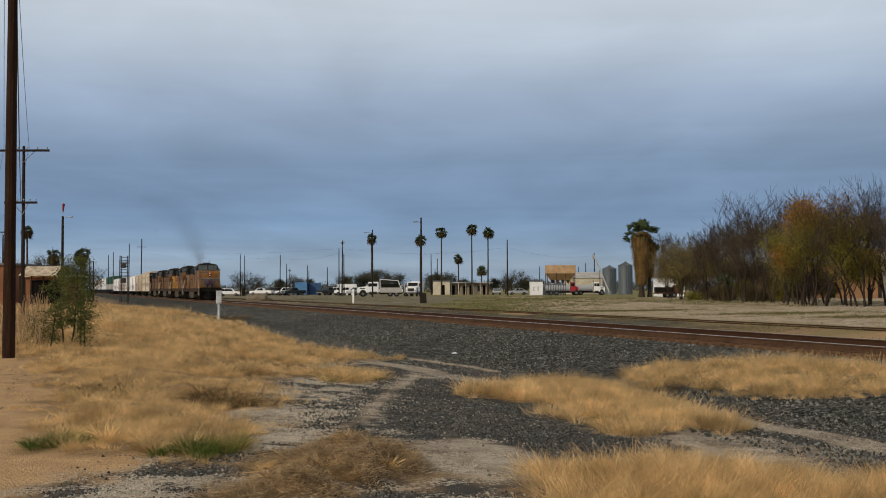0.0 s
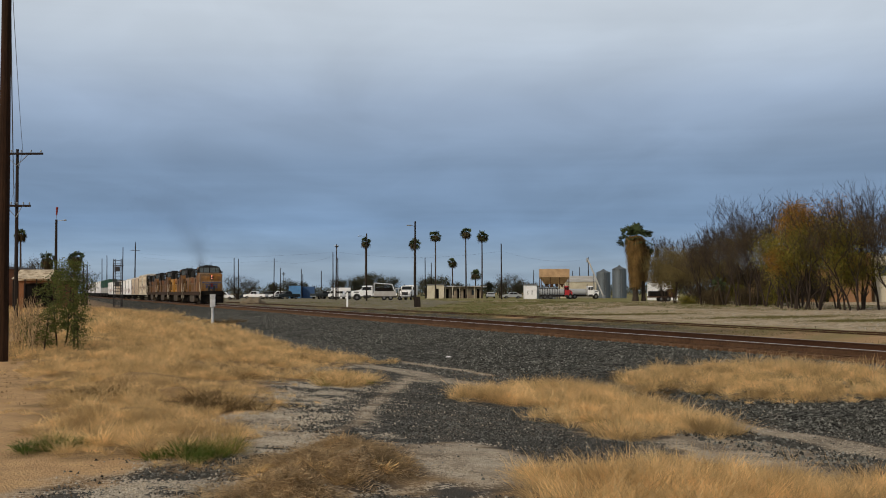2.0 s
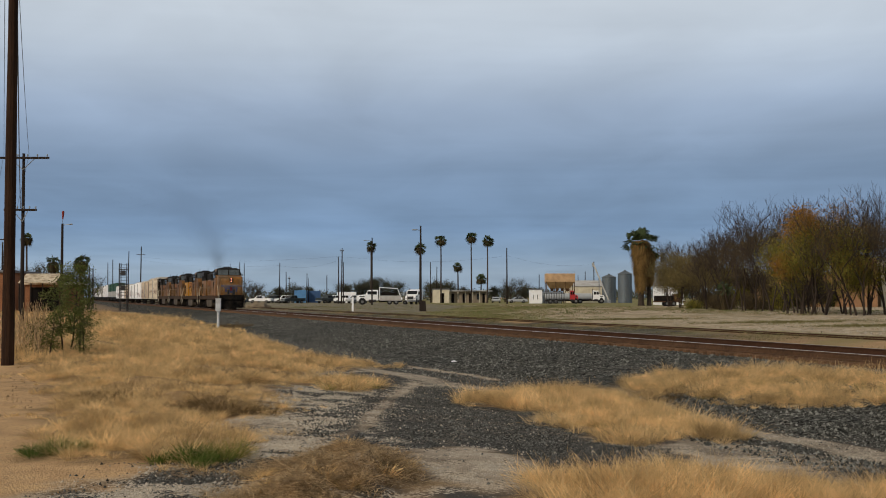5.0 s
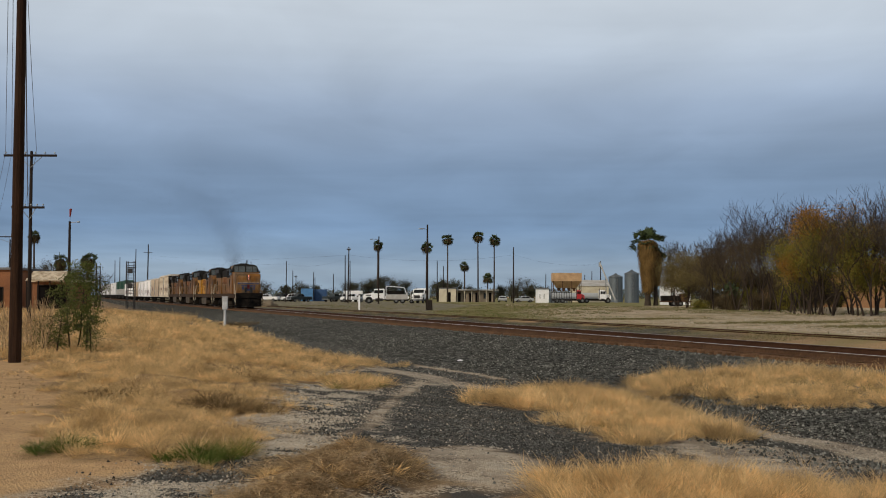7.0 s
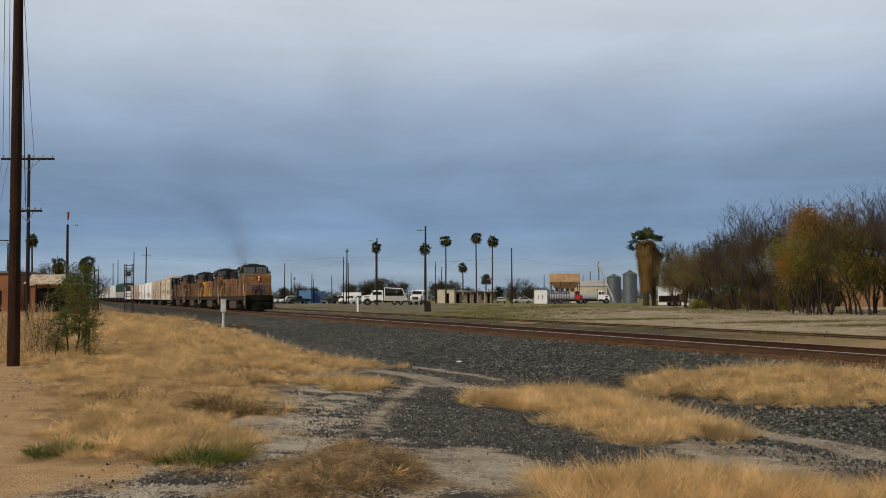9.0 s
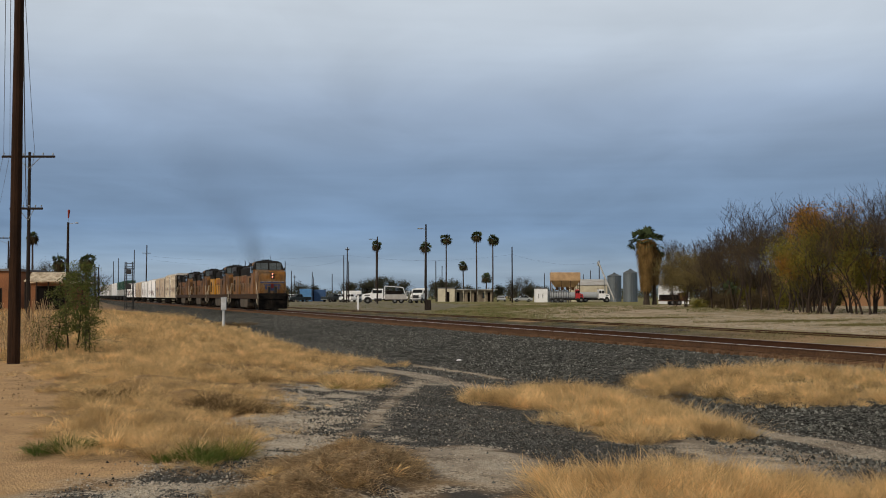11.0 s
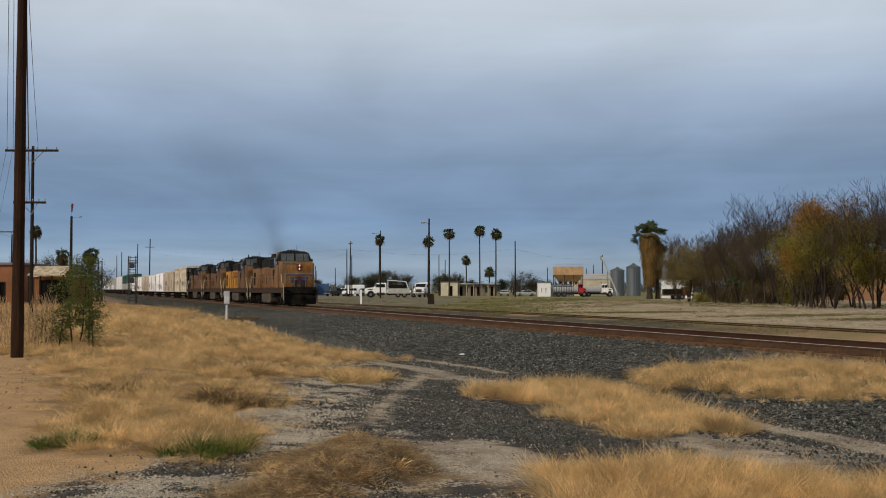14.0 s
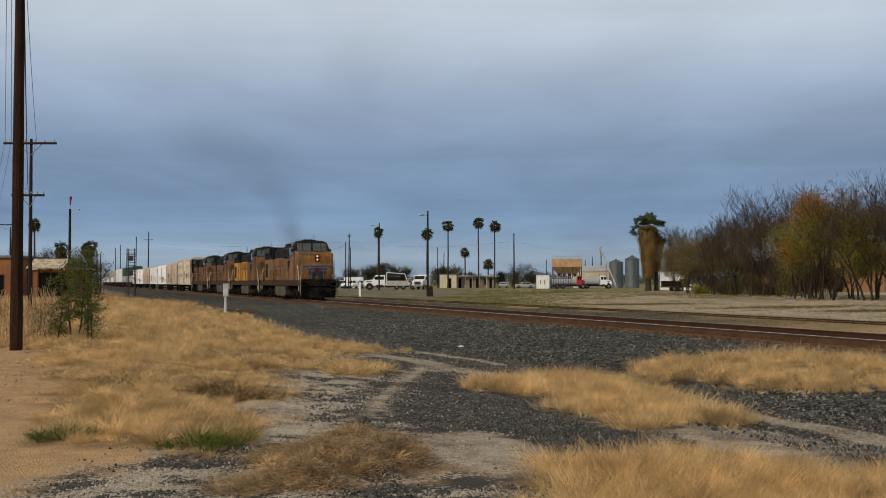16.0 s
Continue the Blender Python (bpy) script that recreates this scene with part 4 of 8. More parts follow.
def stones(name, xyz, size, mat, label, seed):
    """Loose angular stones as one sheet of small lumps."""
    rs = np.random.RandomState(seed)
    n = len(xyz)
    base = np.array([(1, 0, -0.5), (0, 1, -0.5), (-1, 0, -0.5), (0, -1, -0.5), (0, 0, 0.9)], float)
    tri = np.array([(0, 1, 4), (1, 2, 4), (2, 3, 4), (3, 0, 4)])
    sz = size * np.exp(np.clip(rs.normal(0, 0.35, n), -0.8, 0.55))
    ang = rs.rand(n) * math.tau
    b = base[None] * (1 + rs.uniform(-0.35, 0.35, (n, 5, 3)))
    b = b * sz[:, None, None]
    c, s_ = np.cos(ang)[:, None], np.sin(ang)[:, None]
    bx, by = b[..., 0] * c - b[..., 1] * s_, b[..., 0] * s_ + b[..., 1] * c
    v = np.stack([bx + xyz[:, 0:1], by + xyz[:, 1:2], b[..., 2] * 0.8 + xyz[:, 2:3] + sz[:, None] * 0.25], -1).reshape(-1, 3)
    f = (tri[None] + (np.arange(n) * 5)[:, None, None]).reshape(-1, 3)
    ob = raw(name, v, f, mat)
    tagged(ob, label, "gravel", kind="stuff")


def build_stones():
    rs = np.random.RandomState(3)
    # ballast, thinning with distance
    n = 72000
    s_ = 4 + 126 * rs.rand(n) ** 1.8
    p = rs.uniform(9.0, 19.6, n)
    x, y = on_line(s_, p)
    keep = np.ones(n, bool)
    for line, half in PATHS:
        keep &= edge_distance(x, y, line, closed=False) > half * 1.1
    x, y, p = x[keep], y[keep], p[keep]
    z = np.maximum(np.where(p > 11.6, bed_z(p), -9), ground_z(x, y))
    stones("ballast_stones", np.stack([x, y, z], -1), 0.025, M["ballast_stone"], "loose dark grey ballast stones on the bank", 4)
    for k, (poly, n, mat, size, nm, lab) in enumerate((
            (GRAVEL[0], 48000, "stone", 0.0115, "black_gravel", "black gravel spread over the sandy ground"),
            (GRAVEL[1], 26000, "stone", 0.016, "black_gravel", "black gravel strip beside the pale path"),
            (CINDER, 34000, "stone", 0.0115, "dark_gravel", "dark cinders and gravel along the trodden edge"),
            (GRAVEL[2], 9000, "stone", 0.012, "dark_gravel", "dark gravel spilled beside the trodden path"),
            (GRAVEL[0], 900, "stone_pale", 0.016, "mixed_gravel", "pale stones strewn over black gravel"),
            (GRAVEL[1], 500, "stone_pale", 0.018, "mixed_gravel", "pale stones strewn over black gravel"),
            (MIXED, 42000, "stone_pale", 0.014, "mixed_gravel", "pale and dark gravel mixed into the soil"),
            (MIXED, 46000, "stone", 0.012, "dark_gravel", "dark gravel scattered in pale soil"),
            (PALE[0], 7000, "stone_pale", 0.011, "mixed_gravel", "pale chips trodden into bare soil"),
            (PALE[0], 2600, "stone", 0.012, "dark_gravel", "dark chips trodden into bare soil"),
            (CINDER, 26000, "stone_pale", 0.012, "mixed_gravel", "pale chips scattered among cinders"),
            (SAND, 16000, "clod", 0.010, "clods", "small clods and pebbles on bare sand"),
            (SAND, 5000, "clod", 0.024, "clods", "brown clods and litter lying on bare sand"))):
        q = np.array(poly)
        x, y = rs.uniform(q[:, 0].min() - 1, q[:, 0].max() + 1, n), rs.uniform(q[:, 1].min() - 1, q[:, 1].max() + 1, n)
        keep = rs.rand(n) < zone(x, y, poly, 0.7, 1.2, k + 50) * (1 if k in (0, 1, 4, 5) else np.clip((patchy(x, y) - 0.5) * (9 if mat == "stone_pale" else -9) * (0.5 if poly is CINDER else 1) + 0.45, 0.1, 1))
        for line, half in PATHS:
            keep &= edge_distance(x, y, line, closed=False) > half * 0.9
        for pl in PALE:
            keep &= (~inside(x, y, pl)) | (rs.rand(n) < 0.25)
        keep &= (~inside(x, y, DEAD_MAT)) | (rs.rand(n) < 0.06)
        x, y = x[keep], y[keep]
        stones(nm, np.stack([x, y, surface_z(x, y)], -1), size, M[mat], lab, 7 + k)
    s_, p = rs.uniform(20, 95, 7000), rs.uniform(35, 62, 7000)   # rubble on the gravel lot
    x, y = on_line(s_, p)
    keep = (rs.rand(7000) < np.clip(vnoise(x, y, 4, 91) * 2.4 - 0.7, 0.08, 1)) & (x < 0.45 * y)
    x, y = x[keep], y[keep]
    stones("lot_rubble", np.stack([x, y, surface_z(x, y)], -1), 0.045, M["stone_pale"], "pale rubble strewn over the gravel lot", 95)
    for j, (line, half) in enumerate(PATHS):             # trodden chips on the pale tracks
        q = np.array(line)
        n = 6000
        x, y = rs.uniform(q[:, 0].min() - 1, q[:, 0].max() + 1, n), rs.uniform(q[:, 1].min() - 0.5, q[:, 1].max() + 0.5, n)
        keep = rs.rand(n) < band(x, y, line, half * 1.2, seed=j)
        x, y = x[keep], y[keep]
        dark = rs.rand(len(x)) < np.clip((0.42 - patchy(x, y)) * 5 + 0.1, 0.04, 0.7)
        for sel, mat, nm, lab in ((dark, "stone", "dark_gravel", "dark chips on the pale track"), (~dark, "stone_pale", "mixed_gravel", "pale chips on the trodden track")):
            stones(nm, np.stack([x[sel], y[sel], surface_z(x[sel], y[sel])], -1), 0.012, M[mat], lab, 30 + j)


build_stones()


# ---- grass ----
def blades(name, x, y, height, width, mat, label, seed, lean=0.35, tuft=8, spread=0.10, parent=None, z=None, droop=0.0, curl=0.0):
    """Tufts of bent blades rooted at x, y."""
    rs = np.random.RandomState(seed)
    n = len(x) * tuft
    height = np.repeat(np.broadcast_to(height, x.shape), tuft) * rs.uniform(0.6, 1.1, n)
    width = np.repeat(np.broadcast_to(width, x.shape), tuft)
    spr = np.repeat(np.broadcast_to(spread, x.shape), tuft)
    bx = np.repeat(x, tuft) + rs.normal(0, 1, n) * spr
    by = np.repeat(y, tuft) + rs.normal(0, 1, n) * spr
    bz = (surface_z(bx, by) if z is None else np.repeat(z, tuft)) - 0.01
    a = np.arctan2(by - np.repeat(y, tuft), bx - np.repeat(x, tuft)) + rs.normal(0, 0.8, n)     # blades fall outwards
    k = np.minimum(np.abs(rs.normal(0, lean, n)) + 0.1, 2.2)
    height = height * np.exp(np.clip(rs.normal(0, 0.22, n), -0.6, 0.3))
    reach = height * k / np.sqrt(1 + k * k)
    dx, dy = np.cos(a) * reach, np.sin(a) * reach
    w = rs.rand(n) * math.tau
    top = height / np.sqrt(1 + k * k)
    root = np.stack([bx, by, bz], -1)
    sidev = np.stack([np.cos(w), np.sin(w), rs.normal(0, 0.4, n)], -1) * width[:, None] * 0.7
    bend = rs.normal(0, 1, (n, 2)) * (0.08 + curl) * height[:, None]
    m1 = root + np.stack([dx * 0.36 + bend[:, 0], dy * 0.36 + bend[:, 1], top * 0.78], -1)
    tip = root + np.stack([dx * (1 + 0.25 * droop), dy * (1 + 0.25 * droop), top * (1.05 - droop * rs.uniform(0, 0.6, n))], -1)
    v = np.stack([root, m1 - sidev, tip, m1 + sidev], 1).reshape(-1, 3)      # slender blades, bent in the middle
    ob = raw(name, v, (np.arange(n) * 4)[:, None] + np.array([[0, 1, 2, 3]]), mat, parent)
    if parent is None:
        tagged(ob, label, "grass", kind="stuff")
    return ob


def sprinkle(poly, n, rs, soft=0.6, ragged=1.0, seed=0):
    q = np.array(poly)
    x, y = rs.uniform(q[:, 0].min() - 0.5, q[:, 0].max() + 0.5, n), rs.uniform(q[:, 1].min() - 0.5, q[:, 1].max() + 0.5, n)
    keep = rs.rand(n) < zone(x, y, poly, soft, ragged, seed)
    return x[keep], y[keep]


def tussocks(name, x, y, size, n, width, mat, label, seed, wide=1.0, flat=0.0, bends=2):
    """Round tussocks: upright blades in the middle, arching over towards the rim. size: their heights."""
    rs = np.random.RandomState(seed)
    size = np.broadcast_to(size, x.shape)
    k = len(x) * n
    hgt = np.repeat(size, n)
    f = np.sqrt(rs.rand(k))
    az = rs.rand(k) * math.tau
    rad = hgt * 0.34 * wide * f
    bx, by = np.repeat(x, n) + rad * np.cos(az), np.repeat(y, n) + rad * np.sin(az)
    root = np.stack([bx, by, surface_z(bx, by) - 0.01], -1)
    az = az + rs.normal(0, 0.55, k)
    el = np.radians(np.clip(82 - 48 * f * rs.uniform(0.3, 1.3, k) - flat * rs.rand(k), 4, 86))
    length = hgt * rs.uniform(0.65, 1.2, k) * np.exp(np.clip(rs.normal(0, 0.15, k), -0.5, 0.22))
    droop = rs.uniform(0.15, 1.15, k)
    out = np.stack([np.cos(az), np.sin(az)], -1)
    wob = rs.normal(0, 0.10, (k, 2)) * length[:, None]

    def at(t):
        h = length * (np.cos(el) * t + 0.34 * droop * t * t)
        z = length * (np.sin(el) * t - 0.42 * droop * t * t)
        return root + np.stack([out[:, 0] * h + wob[:, 0] * t * (1 - t) * 3, out[:, 1] * h + wob[:, 1] * t * (1 - t) * 3, np.maximum(z, 0.01)], -1)
    w = rs.rand(k) * math.tau
    sv = np.stack([np.cos(w), np.sin(w), rs.normal(0, 0.3, k)], -1) * width * 0.5 * rs.uniform(0.6, 1.3, (k, 1))
    a, b, c = at(0.42), at(0.78), at(1.0)
    if bends == 2:
        v = np.stack([root, a - sv, a + sv, b - sv * 0.75, b + sv * 0.75, c], 1).reshape(-1, 3)
        o = (np.arange(k) * 6)[:, None]
        faces = [o + np.array([[0, 2, 1]]), o + np.array([[1, 2, 4, 3]]), o + np.array([[3, 4, 5]])]
    else:
        a = at(0.58)
        v = np.stack([root, a - sv, c, a + sv], 1).reshape(-1, 3)
        faces = [(np.arange(k) * 4)[:, None] + np.array([[0, 1, 2, 3]])]
    ob = raw(name, v, faces, mat)
    return tagged(ob, label, "grass", kind="stuff")


def centres(poly, gap, rs, soft=0.5, ragged=0.8, seed=0, y0=-99, y1=999):
    """Tussock places on a jittered grid inside an outline."""
    q = np.array(poly)
    gx, gy = np.meshgrid(np.arange(q[:, 0].min() - 0.5, q[:, 0].max() + 0.5, gap), np.arange(max(y0, q[:, 1].min() - 0.5), min(y1, q[:, 1].max() + 0.5), gap))
    x, y = gx.ravel() + rs.uniform(-0.6, 0.6, gx.size) * gap, gy.ravel() + rs.uniform(-0.6, 0.6, gx.size) * gap
    k = zone(x, y, poly, soft, ragged, seed)
    keep = (rs.rand(len(x)) < k)
    return x[keep], y[keep], k[keep]


def swell(x, y, seed, cell=0.9):
    """How tall the grass stands: hummocks and hollows at two scales."""
    return np.clip(0.16 + 1.25 * vnoise(x, y, cell, seed) ** 1.5 + 0.55 * (vnoise(x, y, cell * 3.3, seed + 1) - 0.3), 0.45, 1.5)


def build_grass():
    rs = np.random.RandomState(21)
    for k, (poly, gap, h, n, w) in enumerate(((GRASS[1], 0.24, 0.37, 66, 0.0054), (GRASS[2], 0.26, 0.37, 58, 0.0062), (GRASS[3], 0.16, 0.32, 54, 0.0036))):
        x, y, e = centres(poly, gap, rs, 0.5, 0.7, 60 + k)
        sz = h * swell(x, y, 70 + k, 0.7) * (0.65 + 0.35 * e)
        tussocks("dry_grass", x, y, sz, n, w, M["grass"], "hummocks of tall dry golden grass beside the gravel", 80 + k, bends=1 if k < 2 else 2)
        x2, y2, e = centres(poly, gap * 3.2, rs, 0.5, 0.5, 60 + k)
        tussocks("dry_grass", x2, y2, h * rs.uniform(0.8, 1.35, len(x2)) * (0.5 + 0.5 * e), n * 3, w, M["grass"], "full tussocks of dry golden grass", 180 + k, wide=1.25, bends=1 if k < 2 else 2)
        low = rs.rand(len(x)) < np.clip(vnoise(x, y, 1.1, 85 + k) * 2.2 - 1.0, 0, 0.75)
        tussocks("green_shoots", x[low], y[low], sz[low] * 0.5, 22, w * 1.2, M["grass_olive"], "olive-green shoots at the foot of dry grass", 84 + k, flat=20)
    # the large meadow: dense near, wider and sparser blades far off
    poly = GRASS[0]
    for k, (y0, y1, gap, n, w, h) in enumerate(((11, 17, 0.17, 46, 0.0036, 0.25), (17, 26, 0.21, 44, 0.0046, 0.25), (26, 45, 0.28, 50, 0.0062, 0.29), (45, 80, 0.55, 54, 0.013, 0.42), (80, 150, 1.1, 46, 0.03, 0.45))):
        x, y, e = centres(poly, gap, rs, 0.6 + 0.3 * k, 0.9, 65, y0, y1)
        bare = 0.45 * vnoise(x, y, 0.8, 76) + 0.55 * vnoise(x, y, 2.3, 77)
        keep = rs.rand(len(x)) < np.clip((bare - 0.22) * 6, 0.7, 1)
        x, y, e = x[keep], y[keep], e[keep]
        sz = h * swell(x, y, 74, 0.9 + 0.3 * k) * (0.6 + 0.4 * e)
        tussocks("dry_grass", x, y, sz, n, w, M["grass"], "wide stand of dry golden grass in soft hummocks", 90 + k, wide=1.2, bends=2 if k < 1 else 1)
        x2, y2, e = centres(poly, gap * 3.6, rs, 0.6 + 0.3 * k, 0.7, 65, y0, y1)
        keep = vnoise(x2, y2, 2.3, 77) > 0.34
        x2, y2, e = x2[keep], y2[keep], e[keep]
        tussocks("dry_grass", x2, y2, h * rs.uniform(0.8, 1.4, len(x2)) * (0.5 + 0.5 * e), n * 4, w, M["grass"], "full tussocks of dry golden grass", 190 + k, wide=1.35, bends=2 if k < 1 else 1)
    # thin short straw on the sand round the meadow
    x, y = rs.uniform(-14, -2, 5000), rs.uniform(9, 34, 5000)
    keep = (~inside(x, y, poly)) & inside(x, y, SAND) & (vnoise(x, y, 1.2, 88) > 0.6) & (y > 13)
    x, y = x[keep], y[keep]
    blades("sparse_straw", x, y, 0.07, 0.006, M["grass_dull"], "thin short straw on bare sand", 97, lean=1.6, tuft=5, spread=0.12)
    # verge beside the poles and beyond, up to the town
    x, y = rs.uniform(-70, -9, 8000), rs.uniform(31, 150, 8000)
    keep = (across(x, y) < 10.5) & (~inside(x, y, poly)) & (x > -0.45 * y)
    x, y = x[keep], y[keep]
    blades("dry_grass", x, y, 0.24 + 0.2 * vnoise(x, y, 2.0, 75), 0.018, M["grass"], "dry roadside grass behind the pole", 99, spread=0.4)
    # rough turf past the siding and on the lot
    s_, p = rs.uniform(5, 230, 20000), rs.uniform(33, 80, 20000)
    x, y = on_line(s_, p)
    keep = (vnoise(x, y, 5, 33) * 0.6 + vnoise(x, y, 1.4, 34) * 0.4 > 0.5) & ((s_ > 85) | (rs.rand(20000) < 0.08)) & ((~inside(x, y, YARD)) | (rs.rand(20000) < np.where(p < 44, 0.5, 0.1)))
    x, y = x[keep], y[keep]
    green = rs.rand(len(x)) < 0.25 + 0.35 * (along(x, y) > 90)
    for sel, mat, lab in ((green, "turf_green", "low green turf beyond the siding"), (~green, "turf_dry", "low straw-coloured turf beyond the siding")):
        blades("turf", x[sel], y[sel], 0.07 + 0.10 * vnoise(x[sel], y[sel], 2.0, 35), 0.03, M[mat], lab, 120, lean=1.0, tuft=8, spread=0.22)
    s_, p = rs.uniform(0, 150, 9000), rs.uniform(25.4, 31.6, 9000)
    x, y = on_line(s_, p)
    keep = vnoise(x, y, 3, 37) * 0.6 + vnoise(x, y, 0.9, 38) * 0.4 > 0.45 + 0.16 * smooth_step(48, 66, s_)
    blades("turf", x[keep], y[keep], 0.06 + 0.09 * vnoise(x[keep], y[keep], 2.0, 39), 0.02, M["turf_dull"], "thin dull weeds on cinders between the tracks", 121, lean=1.0, tuft=7, spread=0.2)
    for j, (cx, cy, rx, ry) in enumerate(((22.0, 79.0, 2.6, 1.1), (24.6, 69.5, 2.0, 0.9), (14.5, 92.0, 2.4, 1.0))):      # weeds on the lot
        x, y = cx + rs.normal(0, rx, 420), cy + rs.normal(0, ry, 420)
        blades("turf", x, y, 0.12, 0.022, M["weed_lot"], "olive-brown weed patch on the gravel lot", 125 + j, lean=1.0, tuft=8, spread=0.15)
    x, y = sprinkle(DEAD_MAT, 7500, rs, 0.3, 0.5, 77)
    k = vnoise(x, y, 0.3, 78)
    x, y = x[k > 0.38], y[k > 0.38]
    blades("dead_weed_mat", x, y, 0.08 + 0.07 * vnoise(x, y, 0.4, 79), 0.0036, M["grass_dull"], "matted heap of greyish-brown dead weeds on gravel", 101, lean=2.0, droop=1.2, tuft=7, spread=0.05, curl=0.6)
    x, y, e = centres(DEAD_MAT, 0.24, rs, 0.3, 0.5, 77)
    keep = vnoise(x, y, 0.6, 81) > 0.45
    tussocks("dead_weed_mat", x[keep], y[keep], 0.07 + 0.11 * vnoise(x[keep], y[keep], 0.5, 82), 46, 0.0048, M["grass_dull"], "matted tufts of dead weeds on the heap", 103, wide=1.5, flat=70)
    x, y = np.array([-1.0, -0.75, -0.45, -1.4, -0.9, -1.55, -0.3]), np.array([10.9, 10.75, 11.3, 10.5, 12.4, 11.2, 12.1])
    tussocks("dead_weed_mat", x, y, 0.17, 160, 0.0045, M["grass"], "tufts of straw sticking out of the heap", 105, wide=1.0, flat=25)
    x, y, e = centres(SMALL_CLUMP, 0.24, rs, 0.5, 0.5, 79)
    tussocks("dry_grass", x, y, 0.20 + 0.20 * vnoise(x, y, 0.6, 80), 80, 0.009, M["grass"], "low clump of dull dry grass", 102, wide=1.5, flat=25)
    tussocks("green_shoots", x[::3], y[::3], 0.19, 44, 0.011, M["grass_olive"], "olive-green shoots in a low grass clump", 104)
    for j, (cx, cy, rx, ry, h, n, mat, lab) in enumerate((
            (-3.92, 13.2, 0.16, 0.18, 0.19, 18, "grass_green", "patch of fresh green grass among straw"), (-2.36, 12.35, 0.14, 0.16, 0.20, 18, "grass_green", "patch of fresh green grass among straw"),
            (-3.8, 13.35, 0.28, 0.12, 0.30, 9, "grass", "straw grown through green grass"), (-2.3, 12.65, 0.26, 0.14, 0.30, 10, "grass", "straw grown through green grass"),
            (-2.08, 12.7, 0.13, 0.22, 0.26, 7, "grass_olive", "thin olive stalks beside green grass"),
            (-5.5, 20.3, 0.17, 0.3, 0.30, 14, "weed_dark", "dark dry weed clump"), (-5.15, 20.2, 0.2, 0.3, 0.24, 10, "weed_dark", "dark dry weed clump"),
            (-3.55, 19.2, 0.20, 0.35, 0.34, 14, "weed_dark", "dark dry weed clump"), (-3.15, 18.6, 0.20, 0.3, 0.36, 16, "weed_dark", "dark dry weed clump"), (-2.75, 18.4, 0.16, 0.3, 0.24, 9, "weed_dark", "dark dry weed clump"),
            (-3.9, 25.5, 0.22, 0.4, 0.34, 10, "weed_dark", "small dark weed clump in golden grass"), (-5.9, 36.2, 0.5, 0.6, 0.34, 10, "weed_dark", "dull weed clump in golden grass"), (-6.9, 40, 0.6, 0.6, 0.36, 10, "weed_dark", "dull weed clump in golden grass"),
            (-13.2, 50.2, 0.5, 0.8, 0.95, 10, "grass", "tall pale straw standing over the meadow"), (-12.2, 49.5, 0.6, 0.8, 0.90, 12, "grass", "tall pale straw standing over the meadow"), (-11.6, 52.5, 0.6, 0.8, 0.80, 10, "grass", "tall pale straw standing over the meadow"),
            (4.72, 27.0, 0.3, 0.4, 0.3, 10, "weed_dark", "dark dry weed clump"), (4.75, 30.2, 0.16, 0.5, 0.35, 8, "weed_dark", "dark dry weed clump"),
            (-14.6, 90, 0.5, 0.6, 0.65, 12, "weed_dark", "tall dull straw clump on the bank"), (-21.9, 100, 0.8, 0.8, 1.0, 16, "grass", "tall straw clump on the bank"))):
        x, y = cx + rs.normal(0, rx, n), cy + rs.normal(0, ry, n)
        big = h > 0.6
        tussocks("weed_patch", x, y, h * rs.uniform(0.6, 1.15, n), 90 if not big else 110, 0.005 if not big else 0.016 if cy > 80 else 0.011, M[mat], lab, 110 + j, wide=1.0 if mat != "weed_dark" else 1.25, flat=0 if mat != "weed_dark" else 45, bends=2 if cy < 30 else 1)


build_grass()


# ---- the train ----
TRAIN_RZ = math.degrees(math.atan2(-TC, TS))     # it comes towards the camera's right
RUN = 4.334                                       # metres a second
FRONT_AT_START = 170.5                           # along the line, of the leading coupler
WHEELSETS = []
MOVING = []                                      # (thing, metres behind the leading coupler)


def wheelset(parent, x, r):
    bm = B()
    rod(bm, (0, -0.8, 0), (0, 0.8, 0), 0.09, n=8)
    for s in (-1, 1):
        rod(bm, (0, s * 0.70, 0), (0, s * 0.83, 0), r, n=20)
        rod(bm, (0, s * 0.665, 0), (0, s * 0.70, 0), r + 0.03, n=20)
        for k in range(3):
            a = k * math.tau / 3
            rod(bm, (0.3 * math.cos(a), s * 0.84, 0.3 * math.sin(a)), (0.3 * math.cos(a), s * 0.825, 0.3 * math.sin(a)), 0.06, n=6)
    o = part("wheelset", bm, M["under"], parent)
    o.location = (x, 0, r)
    WHEELSETS.append((o, x, r))


